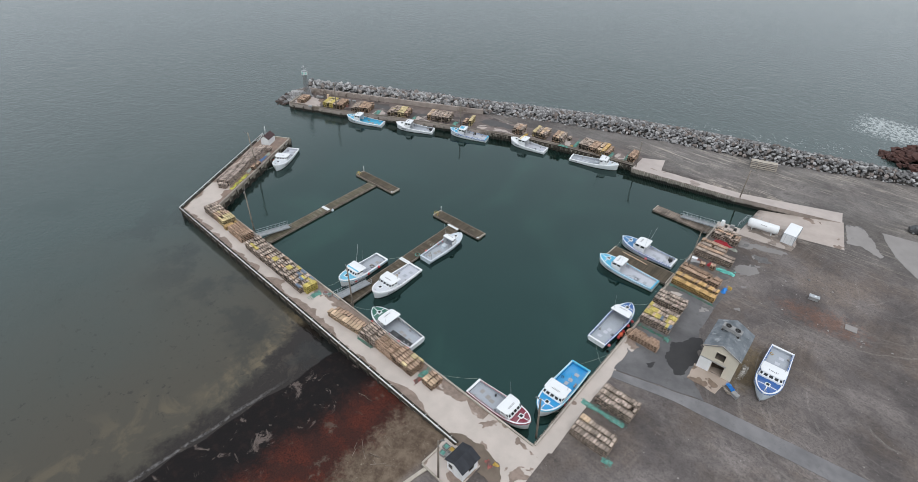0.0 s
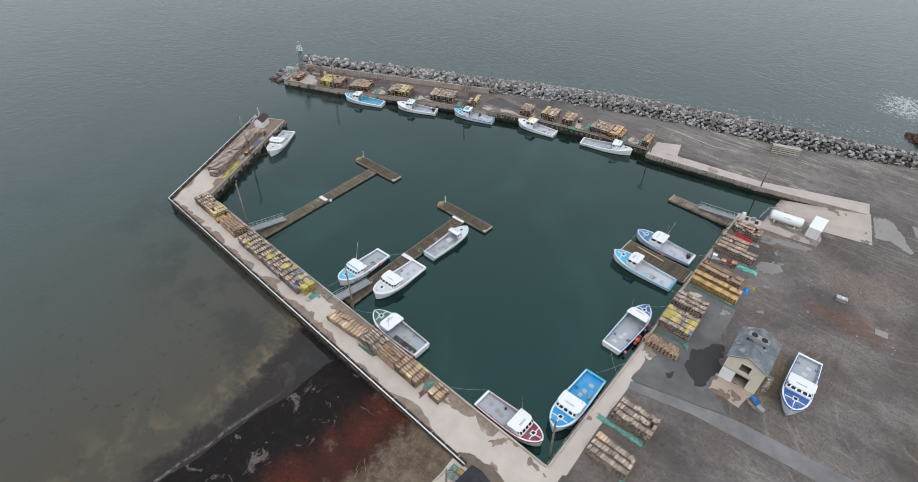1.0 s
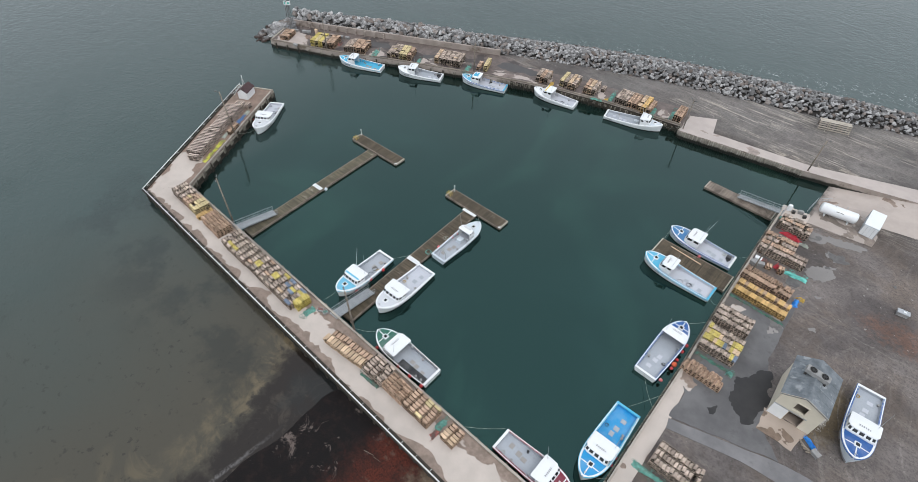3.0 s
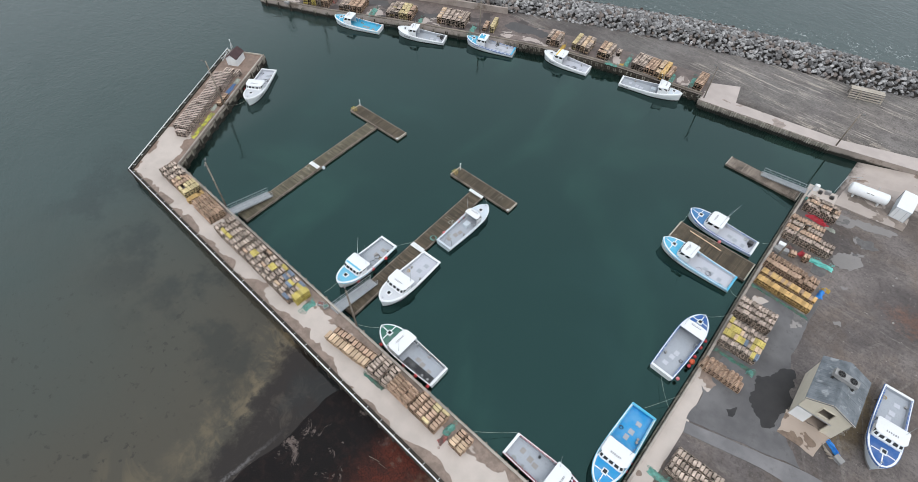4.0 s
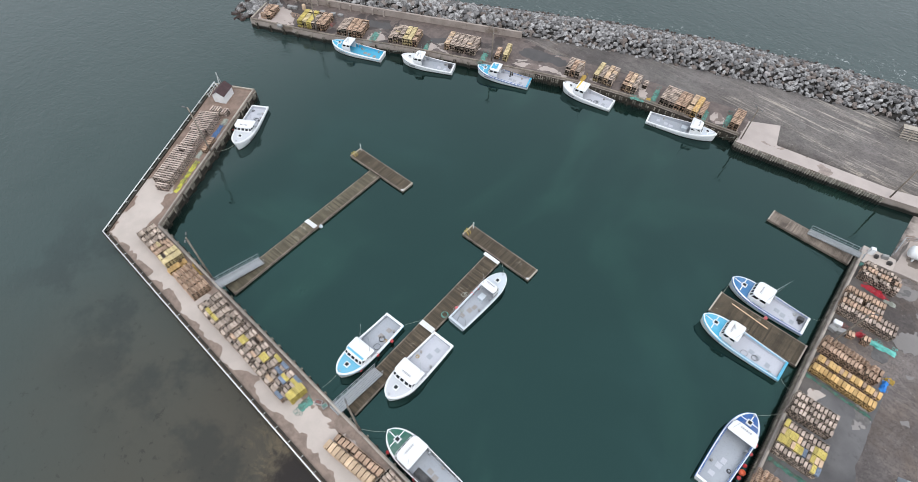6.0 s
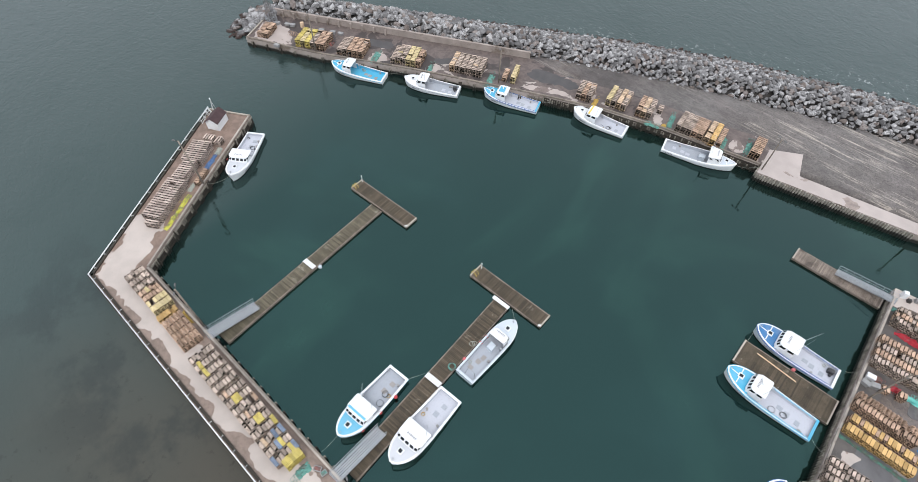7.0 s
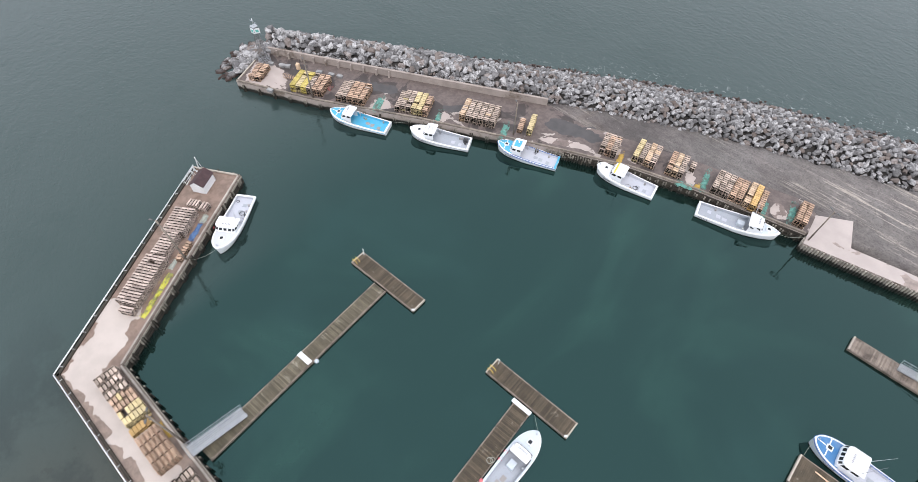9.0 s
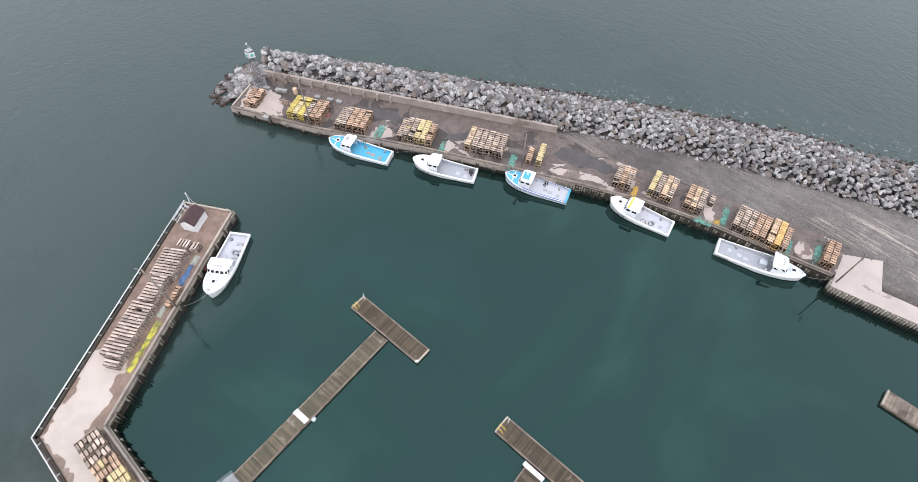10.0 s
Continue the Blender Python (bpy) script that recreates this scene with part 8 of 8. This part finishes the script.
for a, b, sag in (((-56.4, 40.4, 1.7), (-59.0, 38.2, 2.0), 0.4), ((-33.8, 42.4, 0.9), (-38.0, 38.1, 2.0), 0.3), ((-24.9, 73.3, 1.8), (-22.0, 76.5, 2.0), 0.4), ((-25.0, 62.0, 0.9), (-21.4, 57.5, 2.0), 0.5),
                  ((-24.0, 56.2, 0.9), (-21.3, 60.8, 2.0), 0.3), ((-23.2, 44.2, 1.7), (-21.0, 45.5, 2.0), 0.3), ((-53.2, 117.5, 1.7), (-49.9, 119.6, 2.0), 0.6), ((-112.9, 55.4, 1.7), (-113.4, 51.6, 2.0), 0.5),
                  ((-24.7, 92.9, 0.9), (-23.4, 93.5, 2.0), 0.2), ((-24.3, 81.0, 0.9), (-22.8, 79.6, 2.0), 0.3), ((-36.3, 90.6, 1.7), (-36.2, 88.2, 0.6), 0.1), ((-61.9, 57.1, 0.9), (-63.0, 58.6, 0.6), 0.1),
                  ((-66.0, 51.8, 0.9), (-64.8, 54.5, 0.6), 0.1), ((-66.8, 41.0, 1.6), (-66.5, 38.2, 2.0), 0.2), ((-61.2, 67.6, 1.4), (-63.0, 69.3, 0.6), 0.1), ((-98.0, 102.5, 1.7), (-101.0, 102.2, 2.0), 0.4),
                  ((-87.8, 107.5, 0.9), (-84.6, 110.2, 2.0), 0.3), ((-82.2, 110.4, 1.7), (-83.2, 111.0, 2.0), 0.1), ((-115.0, 93.0, 0.9), (-111.5, 96.6, 2.0), 0.3)):
    mooring(a, b, sag)


def buoy(x, y, z, r, mat, label="red plastic fender buoy beside a boat"):
    b = tagged(part("fender_buoy", Shape().ball((0, 0, 0), r, 10, 1.1).rod((0, 0, r), (0, 0, r * 1.45), 0.06, n=6), mat, smooth=True, at=pose(x, y, z)), label, "buoy", "fender buoys")
    return b


for x, y, m in ((-22.9, 62.9, BUOY_PINK), (-22.7, 65.6, BUOY_RED), (-22.7, 66.4, BUOY_ORANGE), (-22.8, 67.4, BUOY_RED), (-22.9, 69.2, BUOY_RED), (-22.9, 70.6, BUOY_RED), (-55.0, 38.75, BUOY_RED), (-50.5, 38.85, BUOY_RED),
                (-48.3, 38.9, BUOY_RED), (-46.1, 38.95, BUOY_RED), (-65.35, 43.3, BUOY_RED), (-65.4, 46.3, BUOY_RED), (-65.5, 49.0, BUOY_RED), (-62.75, 63.4, BUOY_PINK), (-62.7, 62.2, BUOY_PINK), (-62.7, 58.9, BUOY_PINK),
                (-26.6, 39.0, BUOY_RED), (-25.6, 39.0, BUOY_RED), (-21.5, 48.0, BUOY_RED), (-21.6, 49.2, BUOY_RED), (-117.6, 57.2, BUOY_RED), (-29.8, 88.45, BUOY_PINK)):
    buoy(x, y, 0.72 if m is not BUOY_ORANGE else 0.8, 0.27 if m is not BUOY_ORANGE else 0.42, m)
buoy(-88.7, 54.8, 0.12, 0.34, OFF_WHITE, "blue and white mooring buoy beside the float")


def small_gear():
    for x, y, a, head in ((-65.3, 36.7, 0.9, 30), (-64.4, 36.9, 0.7, 80)):
        c = thing("fish_tote", pose(x, y, DECK + 0.01, 0, 0, head), "grey plastic tote of rope on the pier", "tote", "totes")
        part("tote_body", Shape().box(0, 0, 0.2, a, 0.55, 0.4, 0, 0, 1.08), GREY_BOX, c)
        part("rope_fill", Shape().box(0, 0, 0.41, a * 0.85, 0.42, 0.06), NET_RED if a > 0.8 else NET_TEAL, c)
    for x, y, head in ((-143.6, 86.6, 28), (-141.6, 87.8, 28), (-140.6, 88.4, 40), (-134.8, 91.6, 30), (-132.6, 92.8, 28), (-131.0, 93.6, 22), (-137.0, 81.8, 20)):
        c = thing("fish_tote", pose(x, y, DECK + 0.01, 0, 0, head), "grey plastic tote on the wharf", "tote", "totes")
        part("tote_body", Shape().box(0, 0, 0.25, 1.0, 0.6, 0.5, 0, 0, 1.08), GREY_BOX, c)
        part("tote_rim", Shape().box(0, 0, 0.5, 1.12, 0.68, 0.05), GREY_BOX, c)
    c = thing("orange_tote", pose(-138.8, 89.6, DECK + 0.01, 0, 0, 30), "pale orange tote by the wharf wall", "tote", "totes")
    part("tote_body", Shape().box(0, 0, 0.6, 0.6, 0.6, 1.2), LATH_FRESH, c)
    for i in range(4):
        tagged(part("trap_hoop", Shape().ring((0, 0, 0.45), 0.42, 0.05, 14, 4, 0, (1, 0.3, 0.2)).ring((0.35, 0.1, 0.45), 0.42, 0.05, 14, 4, 0, (1, 0.3, 0.2)), LATH_BROWN, at=pose(-138.4 + 0.9 * i, 86.2 + 0.4 * i, DECK + 0.01, 0, 0, 20 * i)), "wooden trap hoops on the wharf", "hoops", "trap hoops")
    for x, y, head, m in ((-22.3, 93.5, 8, WHITE), (-21.5, 92.6, 20, GREY_BOX), (-22.5, 92.2, -12, GREY_BOX)):
        c = thing("fish_tote", pose(x, y, DECK + 0.01, 0, 0, head), "pale plastic tote between the trap stacks", "tote", "totes")
        part("tote_body", Shape().box(0, 0, 0.3, 0.95, 0.65, 0.6, 0, 0, 1.08), m, c)
        part("tote_lid", Shape().box(0, 0, 0.61, 1.08, 0.74, 0.05), m, c)
    tagged(part("rope_coil", Shape().ring((0, 0, 0.06), 0.5, 0.07).ring((0, 0, 0.16), 0.42, 0.06), NET_TEAL, at=pose(-63.2, 57.0, 0.51)), "coil of green rope on the float", "rope coil", "rope coils")
    tagged(part("rope_coil", Shape().ring((0, 0, 0.04), 0.35, 0.04).ring((0.2, 0.3, 0.05), 0.3, 0.04), ROPE, at=pose(-63.5, 61.3, 0.51)), "coil of pale rope on the float", "rope coil", "rope coils")
    tagged(part("timber_plank", Shape().box(0, 0, 0.05, 5.6, 0.16, 0.09), LATH_FRESH, at=pose(-31.6, 87.3, 0.51, 0, 0, -3)), "long fresh plank lying on the float", "plank")
    for x, y, w in ((-97.0, 70.3, 0.0), (-70.8, 71.3, 0.0)):
        tagged(part("float_post", Shape().rod((0, 0, 0), (0, 0, 1.5), 0.06, n=6).box(0, 0, 1.4, 0.2, 0.08, 0.3), RAIL_WHITE, at=pose(x, y, 0.49)), "white marker post on the float's end", "post", "float posts")
    for x, y, head in ((-70.9, 70.0, 2.2), (-96.9, 68.7, 3.3)):
        lad = thing("float_ladder", pose(x, y, 0.5, 0, 0, head), "yellow grab rails of a swim ladder on the float", "ladder", "float ladders")
        for k in (-0.25, 0.25):
            part("grab_rail", Shape().tube([(-0.45, k, 0.0), (-0.45, k, 0.55), (0.1, k, 0.62), (0.45, k, 0.3), (0.45, k, 0.0)], 0.045, 6), YELLOW_PAINT, lad)
    for x, y in ((-58.6, 70.0), (-84.9, 69.0)):
        tagged(part("corner_bumper", Shape().box(0, 0, 0.1, 0.5, 0.3, 0.3, 0, 0, 0.85), RAIL_WHITE, at=pose(x, y, 0.3, 0, 0, 40)), "white corner bumper on the float's end", "bumper", "corner bumpers")
    rng = random.Random(77)
    for i in range(9):
        L = rng.uniform(1.5, 4.5)
        tagged(part("driftwood", Shape().rod((-L / 2, 0, 0), (0, rng.uniform(-0.3, 0.3), 0.05), 0.035, 0.03, 5).rod((0, 0, 0.03), (L / 2, rng.uniform(-0.2, 0.2), 0.0), 0.03, 0.015, 5), TIMBER_OLD, at=pose(*((lambda x, y: (x, y, terrain(x, y) + 0.06))(rng.uniform(-45, -32), rng.uniform(16, 29))), 0, 0, rng.uniform(0, 180))), "bleached driftwood branch on the weed", "driftwood", "driftwood")
    for i in range(10):
        x, y = rng.uniform(-12, 14), rng.uniform(88, 108)
        tagged(part("stone", boulder_mesh(rng, "stone", PATCH), None, at=pose(x, y, DECK + 0.02, 0, 0, 40 * i) @ Matrix.Diagonal((0.22, 0.22, 0.12, 1))), "pale loose stone in the gravel", "stone", "loose stones")


small_gear()
